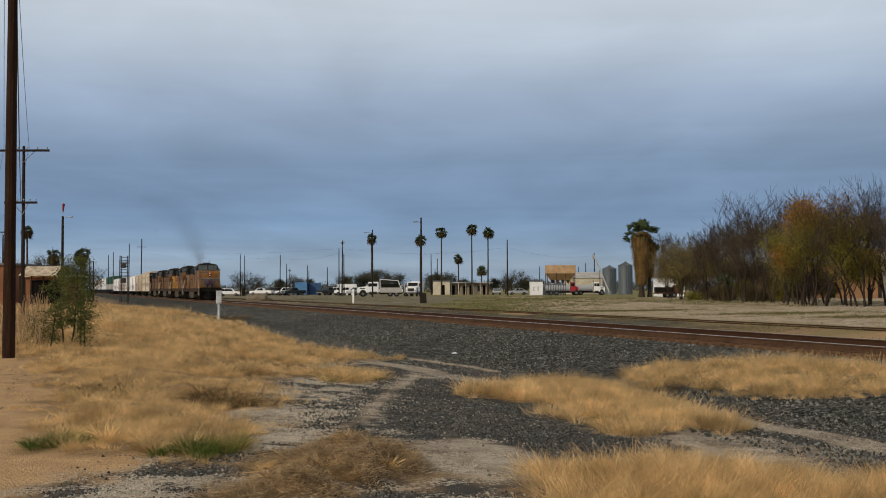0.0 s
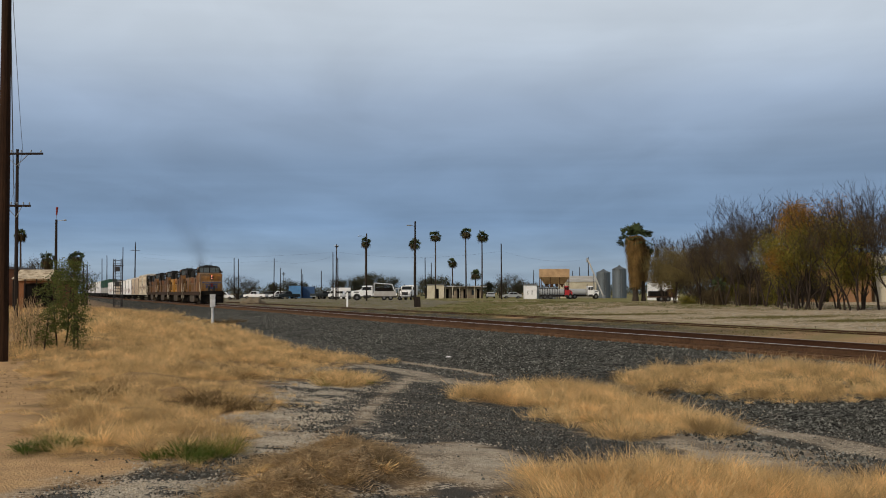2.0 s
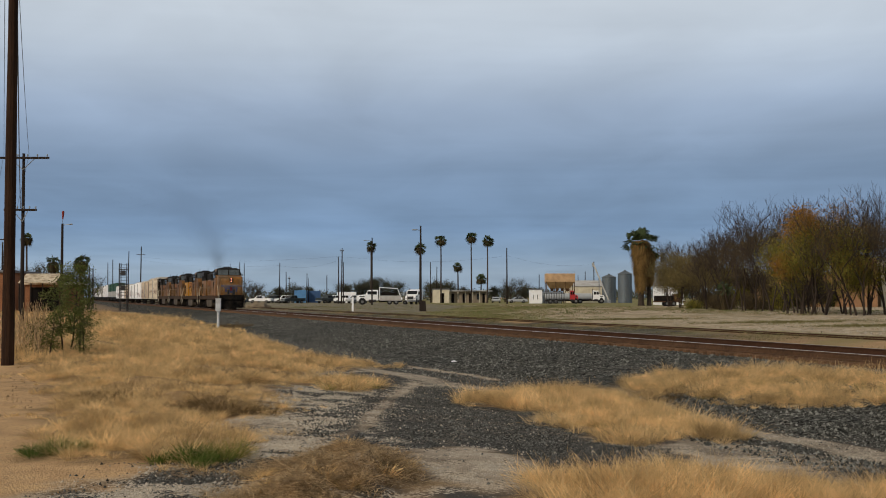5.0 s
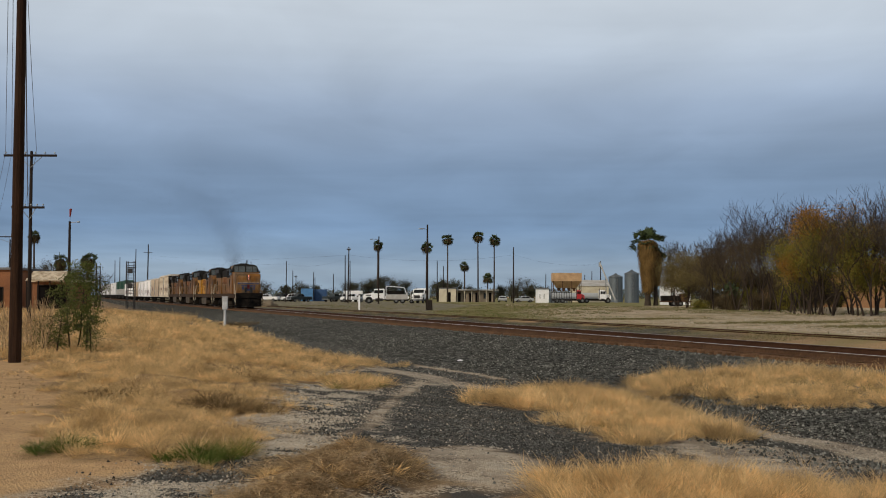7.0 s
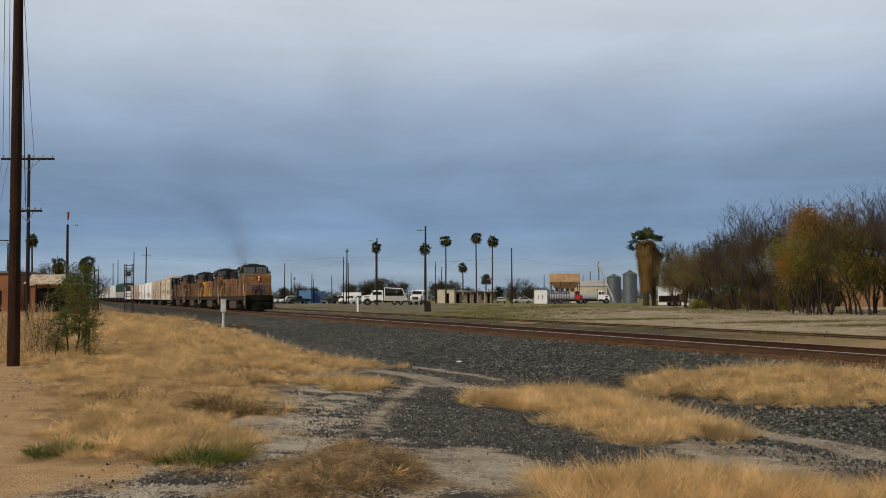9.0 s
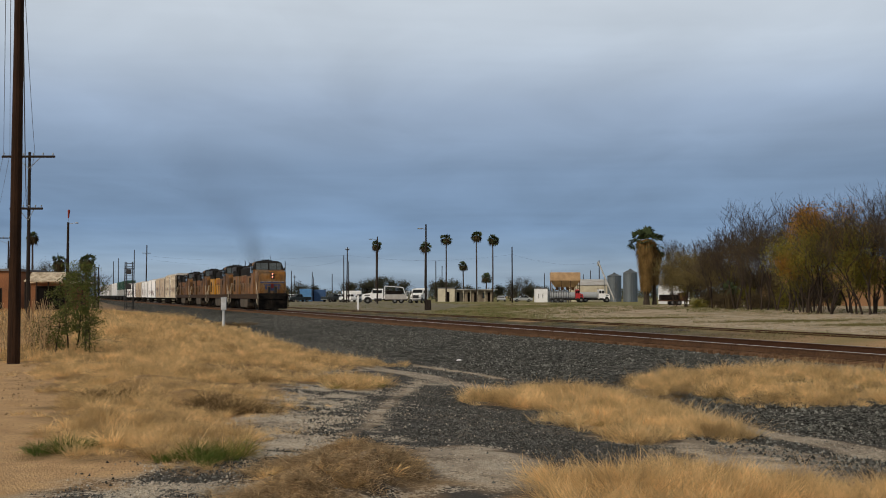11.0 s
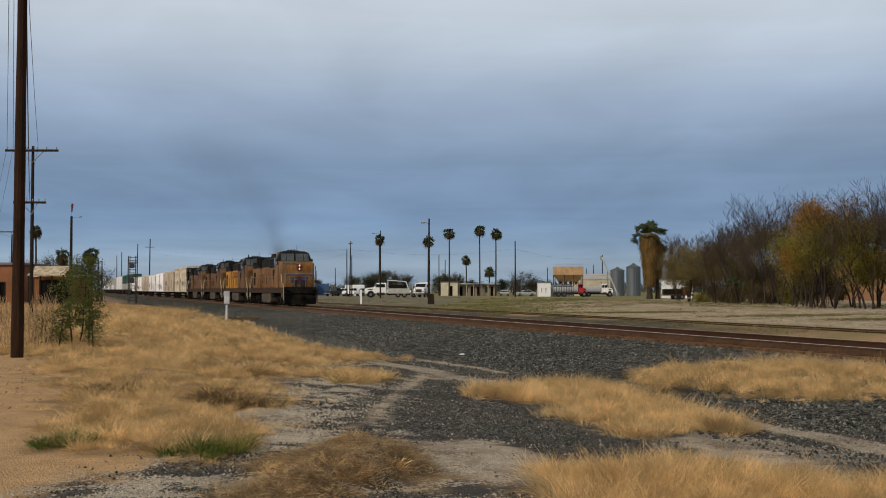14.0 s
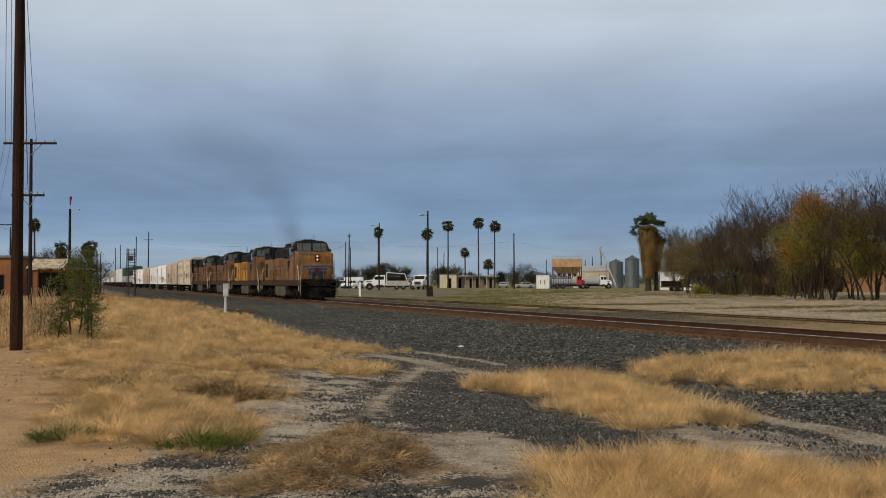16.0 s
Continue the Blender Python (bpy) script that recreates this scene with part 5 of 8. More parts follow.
def truck_frame(parent, cx, axles, r):
    """The side frames, springs and axle boxes of one truck."""
    for s in (-1, 1):
        bm = B()
        half = (axles - 1) * 0.95 + 0.75
        slab(bm, [(cx - half, 0.62), (cx - half + 0.25, 0.95), (cx - 0.5, 1.0), (cx, 0.85), (cx + 0.5, 1.0), (cx + half - 0.25, 0.95), (cx + half, 0.62), (cx + half - 0.2, 0.45), (cx + 0.6, 0.62), (cx, 0.4), (cx - 0.6, 0.62), (cx - half + 0.2, 0.45)],
             s * 0.92 - 0.07, s * 0.92 + 0.07, 0.02)
        for k in range(axles):
            x = cx + (k - (axles - 1) / 2) * 1.9
            box(bm, x - 0.2, x + 0.2, s * 1.0 - 0.08, s * 1.0 + 0.08, r - 0.2, r + 0.2, 0.03)
            for q in (-0.32, 0.32):
                rod(bm, (x + q, s * 1.0, 0.5), (x + q, s * 1.0, 0.85), 0.09, n=8)
        part("truck_frame", bm, M["under"], parent)


def locomotive(lead, paint, doors_open):
    label = "dirty yellow diesel locomotive with sooty grey roof" + (", leading the train" if lead else ", coupled behind another")
    t = thing("locomotive", label, "locomotive", group="locomotives of the train")
    w = 1.53
    # frame and pilot
    bm = B()
    box(bm, -21.7, -0.9, -w, w, 1.15, 1.62, 0.03)
    part("frame", bm, M["sill"], t)
    bm = B()
    box(bm, -21.6, -1.0, -w - 0.012, w + 0.012, 1.50, 1.60, 0.01)
    part("sill_stripe", bm, M["sill"], t)
    for e, d in ((-0.55, 1), (-21.75, -1)):
        bm = B()
        slab(bm, [(e, 0.18), (e - 0.12 * d, 1.15), (e - 0.42 * d, 1.15), (e - 0.42 * d, 0.18)], -1.42, 1.42, 0.03)
        part("snow_pilot", bm, M["under"], t)
        bm = B()
        rod(bm, (e - 0.3 * d, 0, 0.85), (e + 0.5 * d, 0, 0.85), 0.13, n=8)
        box(bm, e + 0.3 * d - 0.18, e + 0.3 * d + 0.18, -0.2, 0.2, 0.65, 1.05, 0.04)
        part("coupler", bm, M["under"], t)
        for s in (-1, 1):
            bm = B()
            for k in range(4):
                box(bm, e - d * 0.05 - 0.3, e - d * 0.05 + 0.3, s * 1.25 - 0.24, s * 1.25 + 0.24, 0.42 + k * 0.33, 0.46 + k * 0.33, 0.008)
            for q in (-0.3, 0.3):
                box(bm, e + q - 0.02, e + q + 0.02, s * 1.5 - 0.02, s * 1.5 + 0.02, 0.4, 1.6)
            part("steps", bm, M["under"], t)
    # nose, with the sloping top and bevelled sides
    bm = B()
    slab(bm, [(-1.15, 1.62), (-1.15, 3.35), (-1.45, 3.72), (-3.5, 3.88), (-3.5, 1.62)], -1.46, 1.46, 0.12, pinch=lambda x, z: 0.92 if x > -1.3 else 1.0)
    part("nose", bm, M[paint], t)
    if lead:
        bm = B()
        for s in (-1, 1):
            slab(bm, [(-1.128, 2.60), (-1.128, 2.74), (-1.134, 2.74), (-1.134, 2.60)], min(s * 0.12, s * 1.2), max(s * 0.12, s * 1.2))
            slab(bm, [(-1.128, 2.38), (-1.128, 2.54), (-1.134, 2.54), (-1.134, 2.38)], min(s * 0.1, s * 0.85), max(s * 0.1, s * 0.85))
            slab(bm, [(-1.128, 2.05), (-1.128, 2.34), (-1.134, 2.34), (-1.134, 2.05)], min(s * 0.5, s * 0.72), max(s * 0.5, s * 0.72))
        slab(bm, [(-1.126, 1.95), (-1.126, 2.74), (-1.132, 2.74), (-1.132, 1.95)], -0.18, 0.18)
        part("wing_emblem", bm, M["blue"], t, "faded blue wing emblem")
        bm = B()
        slab(bm, [(-1.112, 2.16), (-1.112, 2.60), (-1.118, 2.60), (-1.118, 2.16)], -0.13, 0.13)
        part("shield", bm, M["red"], t, "faded red shield")
        for s in (-1, 1):
            bm = B()
            slab(bm, [(-1.118, 2.77), (-1.118, 2.80), (-1.128, 2.80), (-1.128, 2.77)], min(s * 0.1, s * 1.2), max(s * 0.1, s * 1.2))
            part("nose_stripe", bm, M["gcont"], t, "pale stripe over the emblem")
    bm = B()
    box(bm, -1.14, -0.52, -1.44, 1.44, 1.12, 1.70, 0.05)
    part("end_plate", bm, M["under"], t, "sooty black end plate over the pilot")
    bm = B()
    box(bm, -1.16, -1.05, -0.46, -0.2, 1.75, 2.3, 0.02)
    part("nose_door", bm, M["dark"], t)
    bm = B()
    box(bm, -1.16, -1.05, 0.2, 0.46, 1.75, 2.3, 0.02)
    part("nose_locker", bm, M["dark"], t)
    bm = B()
    box(bm, -1.2, -1.06, -0.16, 0.16, 3.05, 3.62, 0.05)
    hl = part("headlight_housing", bm, M["dark"], t)
    for z in (3.2, 3.47):
        bm = B()
        rod(bm, (-1.07, 0, z), (-1.03, 0, z), 0.07, n=12)
        part("headlight", bm, M["lamp" if lead else "lamp_lens"], hl, "glowing headlight" if lead else "unlit headlight")
    for s in (-1, 1):
        bm = B()                                   # number board beside the windscreen
        box(bm, -3.36, -3.26, s * 1.36 - 0.14, s * 1.36 + 0.14, 3.55, 3.8, 0.02)
        part("number_board", bm, M["dark"], t)
        bm = B()                                   # mirror
        box(bm, -3.75, -3.70, s * 1.66 - 0.07, s * 1.66 + 0.07, 3.85, 4.1, 0.02)
        part("mirror", bm, M["dark"], t)
        for z in (0.4, 1.06):                      # pale edges of the steps
            bm = B()
            box(bm, -0.5, -0.24, s * 1.5 - 0.03, s * 1.5 + 0.03, z, z + 0.07)
            part("step_edge", bm, M["railing"], t)
        bm = B()                                   # slanting front rails to the nose
        for q in (0.0, 0.3):
            rod(bm, (-0.72, s * (1.46 - q), 1.9), (-0.82, s * (0.62 - q * 0.6), 2.95), 0.03, n=5)
        part("nose_rail", bm, M["railing"], t, "slanting rail to the nose door")
        bm = B()                                   # side lockers under the cab and battery boxes
        for x0, x1 in ((-7.9, -6.2), (-5.9, -3.6)):
            box(bm, x0, x1, s * 1.46 - 0.06, s * 1.46 + 0.06, 1.66, 2.25, 0.03)
        part("side_locker", bm, M[paint], t)
        bm = B()
        rod(bm, (-0.86, s * 0.95, 1.42), (-0.80, s * 0.95, 1.42), 0.1, n=10)
        part("ditch_light", bm, M["lamp_lens"], t)
    # cab
    bm = B()
    slab(bm, [(-3.35, 1.62), (-3.35, 3.85), (-3.62, 4.58), (-3.95, 4.72), (-5.9, 4.72), (-6.0, 4.6), (-6.0, 1.62)], -1.55, 1.55, 0.05, pinch=lambda x, z: 0.62 if z > 4.65 else (0.86 if z > 4.5 else 1.0))
    part("cab", bm, M[paint], t)
    bm = B()
    slab(bm, [(-3.345, 3.90), (-3.60, 4.58), (-3.93, 4.735), (-5.95, 4.735), (-6.03, 4.58), (-6.03, 3.90)], -1.562, 1.562, 0.04, pinch=lambda x, z: 0.63 if z > 4.65 else (0.865 if z > 4.5 else 1.0))
    part("cab_roof", bm, M["roofgrey"], t, "grey cab roof band")
    for y0, y1 in ((-1.27, -0.82), (-0.76, -0.08), (0.08, 0.76), (0.82, 1.27)):
        bm = B()
        slab(bm, [(-3.335, 3.90), (-3.555, 4.52), (-3.64, 4.52), (-3.42, 3.90)], y0, y1)
        part("windshield", bm, M["cab_glass"], t)
    for s in (-1, 1):
        for x0, x1 in ((-4.55, -3.85), (-5.45, -4.7)):
            bm = B()
            box(bm, x0, x1, s * 1.55 - 0.02, s * 1.55 + 0.02, 3.6, 4.2, 0.01)
            part("side_window", bm, M["glass"], t)
    bm = B()
    box(bm, -5.4, -4.4, -0.55, 0.55, 4.70, 4.82, 0.05)
    rod(bm, (-4.1, 0.3, 4.7), (-4.1, 0.3, 5.2), 0.02, n=5)
    rod(bm, (-4.6, -0.8, 4.65), (-4.6, -0.8, 5.05), 0.02, n=5)
    part("roof_cooler", bm, M["roofgrey"], t)
    bm = B()
    for q in (-0.25, 0, 0.25):
        rod(bm, (-5.75 + q * 0.3, q, 4.82), (-5.3 + q * 0.5, q, 4.86), 0.03, 0.08, n=8)
    part("horn", bm, M["dark"], t)
    # long hood in its bodies
    bm = B()
    slab(bm, [(-6.05, 1.62), (-6.05, 4.35), (-9.6, 4.35), (-9.6, 1.62)], -1.35, 1.35, 0.06)
    part("equipment_hood", bm, M[paint], t)
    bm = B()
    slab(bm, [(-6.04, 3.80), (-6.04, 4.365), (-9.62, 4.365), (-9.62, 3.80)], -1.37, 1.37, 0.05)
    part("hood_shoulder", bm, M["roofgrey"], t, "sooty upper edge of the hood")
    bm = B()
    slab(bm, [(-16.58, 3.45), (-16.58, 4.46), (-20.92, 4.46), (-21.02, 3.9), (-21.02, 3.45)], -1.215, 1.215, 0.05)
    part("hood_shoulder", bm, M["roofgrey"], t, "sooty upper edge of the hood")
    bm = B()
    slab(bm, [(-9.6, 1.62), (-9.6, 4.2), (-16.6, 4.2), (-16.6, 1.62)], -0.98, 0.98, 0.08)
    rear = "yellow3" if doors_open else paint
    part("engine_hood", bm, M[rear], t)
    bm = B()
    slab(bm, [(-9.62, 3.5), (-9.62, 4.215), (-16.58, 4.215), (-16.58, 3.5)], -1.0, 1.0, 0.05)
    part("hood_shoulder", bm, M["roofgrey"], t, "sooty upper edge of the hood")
    for s in (-1, 1):
        for k in range(9):
            x = -9.85 - k * 0.75
            bm = B()
            box(bm, x - 0.62, x, s * 1.0 - 0.03, s * 1.0 + 0.03, 1.9, 3.46, 0.015)
            d = part("hood_door", bm, M[rear], t)
            bm = B()
            box(bm, x - 0.58, x - 0.54, s * 1.045 - 0.02, s * 1.045 + 0.02, 2.7, 2.95)
            part("latch", bm, M["dark"], d)
            # black louvre bars on every third door
            if k % 3 == 1:
                bm = B()
                for q in range(6):
                    box(bm, x - 0.5, x - 0.1, s * 1.035 - 0.008, s * 1.035 + 0.008, 2.0 + q * 0.11, 2.07 + q * 0.11)
                part("louvre", bm, M["under"], d, "black louvres")
    bm = B()
    slab(bm, [(-16.6, 1.62), (-16.6, 4.45), (-20.9, 4.45), (-21.0, 3.9), (-21.0, 1.62)], -1.2, 1.2, 0.06)
    part("radiator_hood", bm, M[rear], t)
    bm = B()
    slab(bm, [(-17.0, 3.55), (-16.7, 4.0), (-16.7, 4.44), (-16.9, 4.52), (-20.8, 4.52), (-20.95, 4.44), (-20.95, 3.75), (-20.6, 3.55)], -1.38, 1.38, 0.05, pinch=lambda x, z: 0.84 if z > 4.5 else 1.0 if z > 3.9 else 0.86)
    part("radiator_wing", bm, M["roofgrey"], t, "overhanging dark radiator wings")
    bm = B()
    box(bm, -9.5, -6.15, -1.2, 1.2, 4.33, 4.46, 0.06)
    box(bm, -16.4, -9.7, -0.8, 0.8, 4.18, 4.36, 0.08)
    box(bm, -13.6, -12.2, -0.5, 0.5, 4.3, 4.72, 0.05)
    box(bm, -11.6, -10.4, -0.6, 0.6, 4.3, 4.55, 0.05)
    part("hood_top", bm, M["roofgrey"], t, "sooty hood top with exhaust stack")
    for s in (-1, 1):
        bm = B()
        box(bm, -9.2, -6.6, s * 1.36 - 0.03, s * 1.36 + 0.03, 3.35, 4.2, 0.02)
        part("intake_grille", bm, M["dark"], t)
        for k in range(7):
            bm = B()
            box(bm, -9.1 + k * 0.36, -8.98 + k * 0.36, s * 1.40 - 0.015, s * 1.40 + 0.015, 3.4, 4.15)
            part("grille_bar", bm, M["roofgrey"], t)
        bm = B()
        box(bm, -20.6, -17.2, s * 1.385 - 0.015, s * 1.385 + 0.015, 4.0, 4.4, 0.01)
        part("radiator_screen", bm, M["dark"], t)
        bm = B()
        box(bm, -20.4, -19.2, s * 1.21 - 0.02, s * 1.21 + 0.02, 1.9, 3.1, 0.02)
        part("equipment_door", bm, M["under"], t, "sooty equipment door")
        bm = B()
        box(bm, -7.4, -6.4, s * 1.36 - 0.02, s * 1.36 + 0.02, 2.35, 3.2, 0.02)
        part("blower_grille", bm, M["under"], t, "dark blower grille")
        bm = B()                                   # big plain letter shapes along the hood
        for k in range(10):
            x = -15.9 + k * 0.62
            slab(bm, [(x, 2.75), (x + 0.36, 2.75), (x + 0.36, 3.4), (x, 3.4)], s * 1.045 - 0.004, s * 1.045 + 0.004)
        part("lettering_bars", bm, M["brick"], t, "faded red lettering")
        # walkway rails
        bm = B()
        y = s * 1.48
        rod(bm, (-6.3, y, 2.62), (-21.2, y, 2.62), 0.022, n=5)
        for k in range(9):
            rod(bm, (-6.4 - k * 1.84, y, 1.6), (-6.4 - k * 1.84, y, 2.62), 0.02, n=5)
        part("handrail", bm, M["railing"], t)
        for e, d in ((-0.65, 1), (-21.6, -1)):
            bm = B()
            rod(bm, (e, s * 1.5, 0.55), (e, s * 1.5, 1.95), 0.028, n=6)
            rod(bm, (e - 0.75 * d, s * 1.5, 0.75), (e - 0.75 * d, s * 1.5, 1.95), 0.028, n=6)
            if d < 0:
                rod(bm, (e, s * 1.5, 1.95), (e - 1.1 * d, s * 1.45, 2.75), 0.028, n=6)
            rod(bm, (e - 0.75 * d, s * 1.5, 1.95), (e - 1.6 * d, s * 1.45, 2.75), 0.028, n=6)
            part("grab_rail", bm, M["pale_rail" if s < 0 else "railing"], t, "grab rail by the steps")
    bm = B()
    rod(bm, (-0.8, -1.3, 2.6), (-0.8, 1.3, 2.6), 0.022, n=5)
    for q in (-1.3, -0.5, 0.5, 1.3):
        rod(bm, (-0.8, q, 1.6), (-0.8, q, 2.6), 0.02, n=5)
    part("front_rail", bm, M["railing"], t)
    # tank, air reservoirs, trucks
    bm = B()
    slab(bm, [(-8.3, 0.35), (-8.1, 1.15), (-13.6, 1.15), (-13.4, 0.35), (-13.0, 0.22), (-8.7, 0.22)], -1.45, 1.45, 0.1)
    part("fuel_tank", bm, M["tank"], t, "dusty grey-brown fuel tank")
    for s in (-1, 1):
        bm = B()
        rod(bm, (-6.6, s * 1.25, 0.95), (-8.0, s * 1.25, 0.95), 0.2, n=10)
        part("air_reservoir", bm, M["under"], t)
    for cx in (-4.55, -17.75):
        truck_frame(t, cx, 3, 0.53)
        for k in (-1, 0, 1):
            wheelset(t, cx + k * 1.9, 0.53)
    for ob in t.children_recursive:              # tall body over the deck
        if ob.name.split(".")[0] != "wheelset":
            for v in ob.data.vertices:
                if v.co.z > 1.6:
                    v.co.z = 1.6 + (v.co.z - 1.6) * 1.085
    return t


def freight_car(body, height, label, kind):
    """A long closed car, 21.4 m over the ends, with ribs, doors, roof and trucks."""
    t = thing("freight_car", label, "freight car", group="freight cars of the train")
    L = 21.4
    bm = B()
    box(bm, -L - 0.3, -0.3, -0.25, 0.25, 0.75, 1.1, 0.03)
    for e in (-0.6, -L + 0.0):
        box(bm, e - 0.15, e + 0.15, -1.3, 1.3, 0.8, 1.15, 0.02)
    part("underframe", bm, M["under"], t)
    bm = B()
    for e, d in ((-0.3, 1), (-L - 0.3, -1)):
        rod(bm, (e, 0, 0.85), (e + 0.4 * d, 0, 0.85), 0.12, n=8)
    part("coupler", bm, M["under"], t)
    if kind == "closed":
        bm = B()
        box(bm, -L, -0.35, -1.52, 1.52, 1.08, height - 0.25, 0.04)
        part("body", bm, M[body], t)
        bm = B()
        slab(bm, [(-L - 0.03, height - 0.26), (-L + 0.1, height), (-0.45, height), (-0.32, height - 0.26)], -1.54, 1.54, 0.05, pinch=lambda x, z: 0.72 if z > height - 0.1 else 1.0)
        part("roof", bm, M["gcont"], t)
        for s in (-1, 1):
            bm = B()
            box(bm, -0.06, 0.06, -0.05, 0.05, 1.15, height - 0.3)
            rib = mesh_of("rib", bm, M[body])
            for k in range(15):
                x = -1.2 - k * 1.38
                if abs(x + L / 2) > 1.6:
                    o = new("rib", rib)
                    o.parent, o.location = t, (x, s * 1.54, 0)
            bm = B()
            box(bm, -L / 2 - 1.5, -L / 2 + 1.5, s * 1.55 - 0.05, s * 1.55 + 0.05, 1.2, height - 0.4, 0.02)
            d = part("sliding_door", bm, M[body], t)
            bm = B()
            for q in (-0.7, 0.2):
                rod(bm, (-L / 2 + q, s * 1.62, 1.3), (-L / 2 + q, s * 1.62, height - 0.5), 0.025, n=5)
            part("lock_rod", bm, M["steel"], d)
            bm = B()
            for k in range(8):
                rod(bm, (-0.45, s * 1.56, 1.3 + k * 0.42), (-0.9, s * 1.56, 1.3 + k * 0.42), 0.018, n=4)
            part("ladder", bm, M["steel"], t)
        rng = random.Random(int(height * 100) + len(body) + len(MOVING))
        for k in range(9):                         # faded sprayed patches on the near side
            x = -1.6 - rng.uniform(0, L - 4.5)
            z = 1.3 + rng.uniform(0, 1.3)
            w_, h_ = rng.uniform(0.4, 1.5), rng.uniform(0.25, 0.9)
            for s in (-1, 1):
                bm = B()
                slab(bm, [(x, z), (x - w_, z + rng.uniform(-0.1, 0.2)), (x - w_ * 0.9, z + h_), (x - 0.1, z + h_ * rng.uniform(0.6, 1.1))], s * 1.605 - 0.004, s * 1.605 + 0.004)
                part("painted_mark", bm, M["spray"], t, "faded spray-painted mark")
        bm = B()
        box(bm, -0.36, -0.12, -1.1, 1.1, 2.4, 3.9, 0.06)
        part("cooling_unit", bm, M["tank"], t, "end-mounted cooling unit")
        # end walls and end strips coloured dark for the shaded gap between cars
        for e in (-0.35, -L):
            bm = B()
            box(bm, e - 0.05, e + 0.05, -1.45, 1.45, 1.12, height - 0.35, 0.02)
            part("end_panel", bm, M["under"], t, "end wall coloured black for the shade between cars")
            for s in (-1, 1):
                bm = B()
                q = e - 0.45 if e > -1 else e + 0.45
                box(bm, q - 0.42, q + 0.42, s * 1.53 - 0.02, s * 1.53 + 0.02, 1.2, height - 0.4, 0.01)
                part("ladder_bay", bm, M["tank"], t, "ladder bay coloured dark to mark the shaded gap")
    else:
        lower, upper = body
        bm = B()
        slab(bm, [(-L + 2.2, 1.3), (-L + 3, 0.45), (-3.4, 0.45), (-2.6, 1.3), (-0.5, 1.3), (-0.5, 1.5), (-L, 1.5), (-L, 1.3)], -1.5, 1.5, 0.02)
        part("well", bm, M["under"], t)
        for nm, z0, z1, mt in (("lower_container", 0.62, 3.3, lower), ("upper_container", 3.33, height, upper)):
            bm = B()
            box(bm, -17.6, -3.5, -1.25, 1.25, max(z0, 1.52), z1, 0.04)
            for k in range(30):
                x = -17.3 + k * 0.46
                for s in (-1, 1):
                    box(bm, x, x + 0.2, s * 1.26 - 0.03, s * 1.26 + 0.03, max(z0, 1.52) + 0.12, z1 - 0.12)
            part(nm, bm, M[mt], t)
    for cx in (-2.6, -L + 2.1):
        truck_frame(t, cx, 2, 0.46)
        for k in (-0.5, 0.5):
            wheelset(t, cx + k * 1.9, 0.46)
    return t


def build_train():
    at = 0.0
    for k, paint in enumerate(("yellow", "yellow2", "yellow2", "yellow2")):
        MOVING.append((locomotive(k == 0, paint, k == 1), at))
        at += 22.4
    kinds = [("cream", 5.25, "tall cream refrigerated freight car, streaked with rust", "closed"), ("white", 4.85, "dirty white refrigerated freight car", "closed")]
    kinds[1] = ("beige", 4.95, "beige refrigerated freight car, streaked with rust", "closed")
    kinds += [("clean_white", 4.9, "bright white refrigerated freight car", "closed"), ("white", 4.75, "dull white refrigerated freight car", "closed"), ("beige", 4.85, "stained beige refrigerated freight car", "closed"),
              ("clean_white", 4.75, "bright white refrigerated freight car", "closed"), ("white", 4.85, "dull white refrigerated freight car", "closed")]
    kinds += [(("gcont", "green"), 5.9, "well car with a dark green container stacked on a grey one", "well")] * 3
    kinds += [(("white", "white"), 5.8, "well car with white containers stacked two high", "well")] * 2
    kinds += [(("gcont", "gcont"), 5.8, "well car with grey containers stacked two high", "well"), (("white", "gcont"), 5.8, "well car with pale containers stacked two high", "well")] * 3
    for body, height, label, kind in kinds:
        MOVING.append((freight_car(body, height, label, kind), at))
        at += 22.4


build_train()


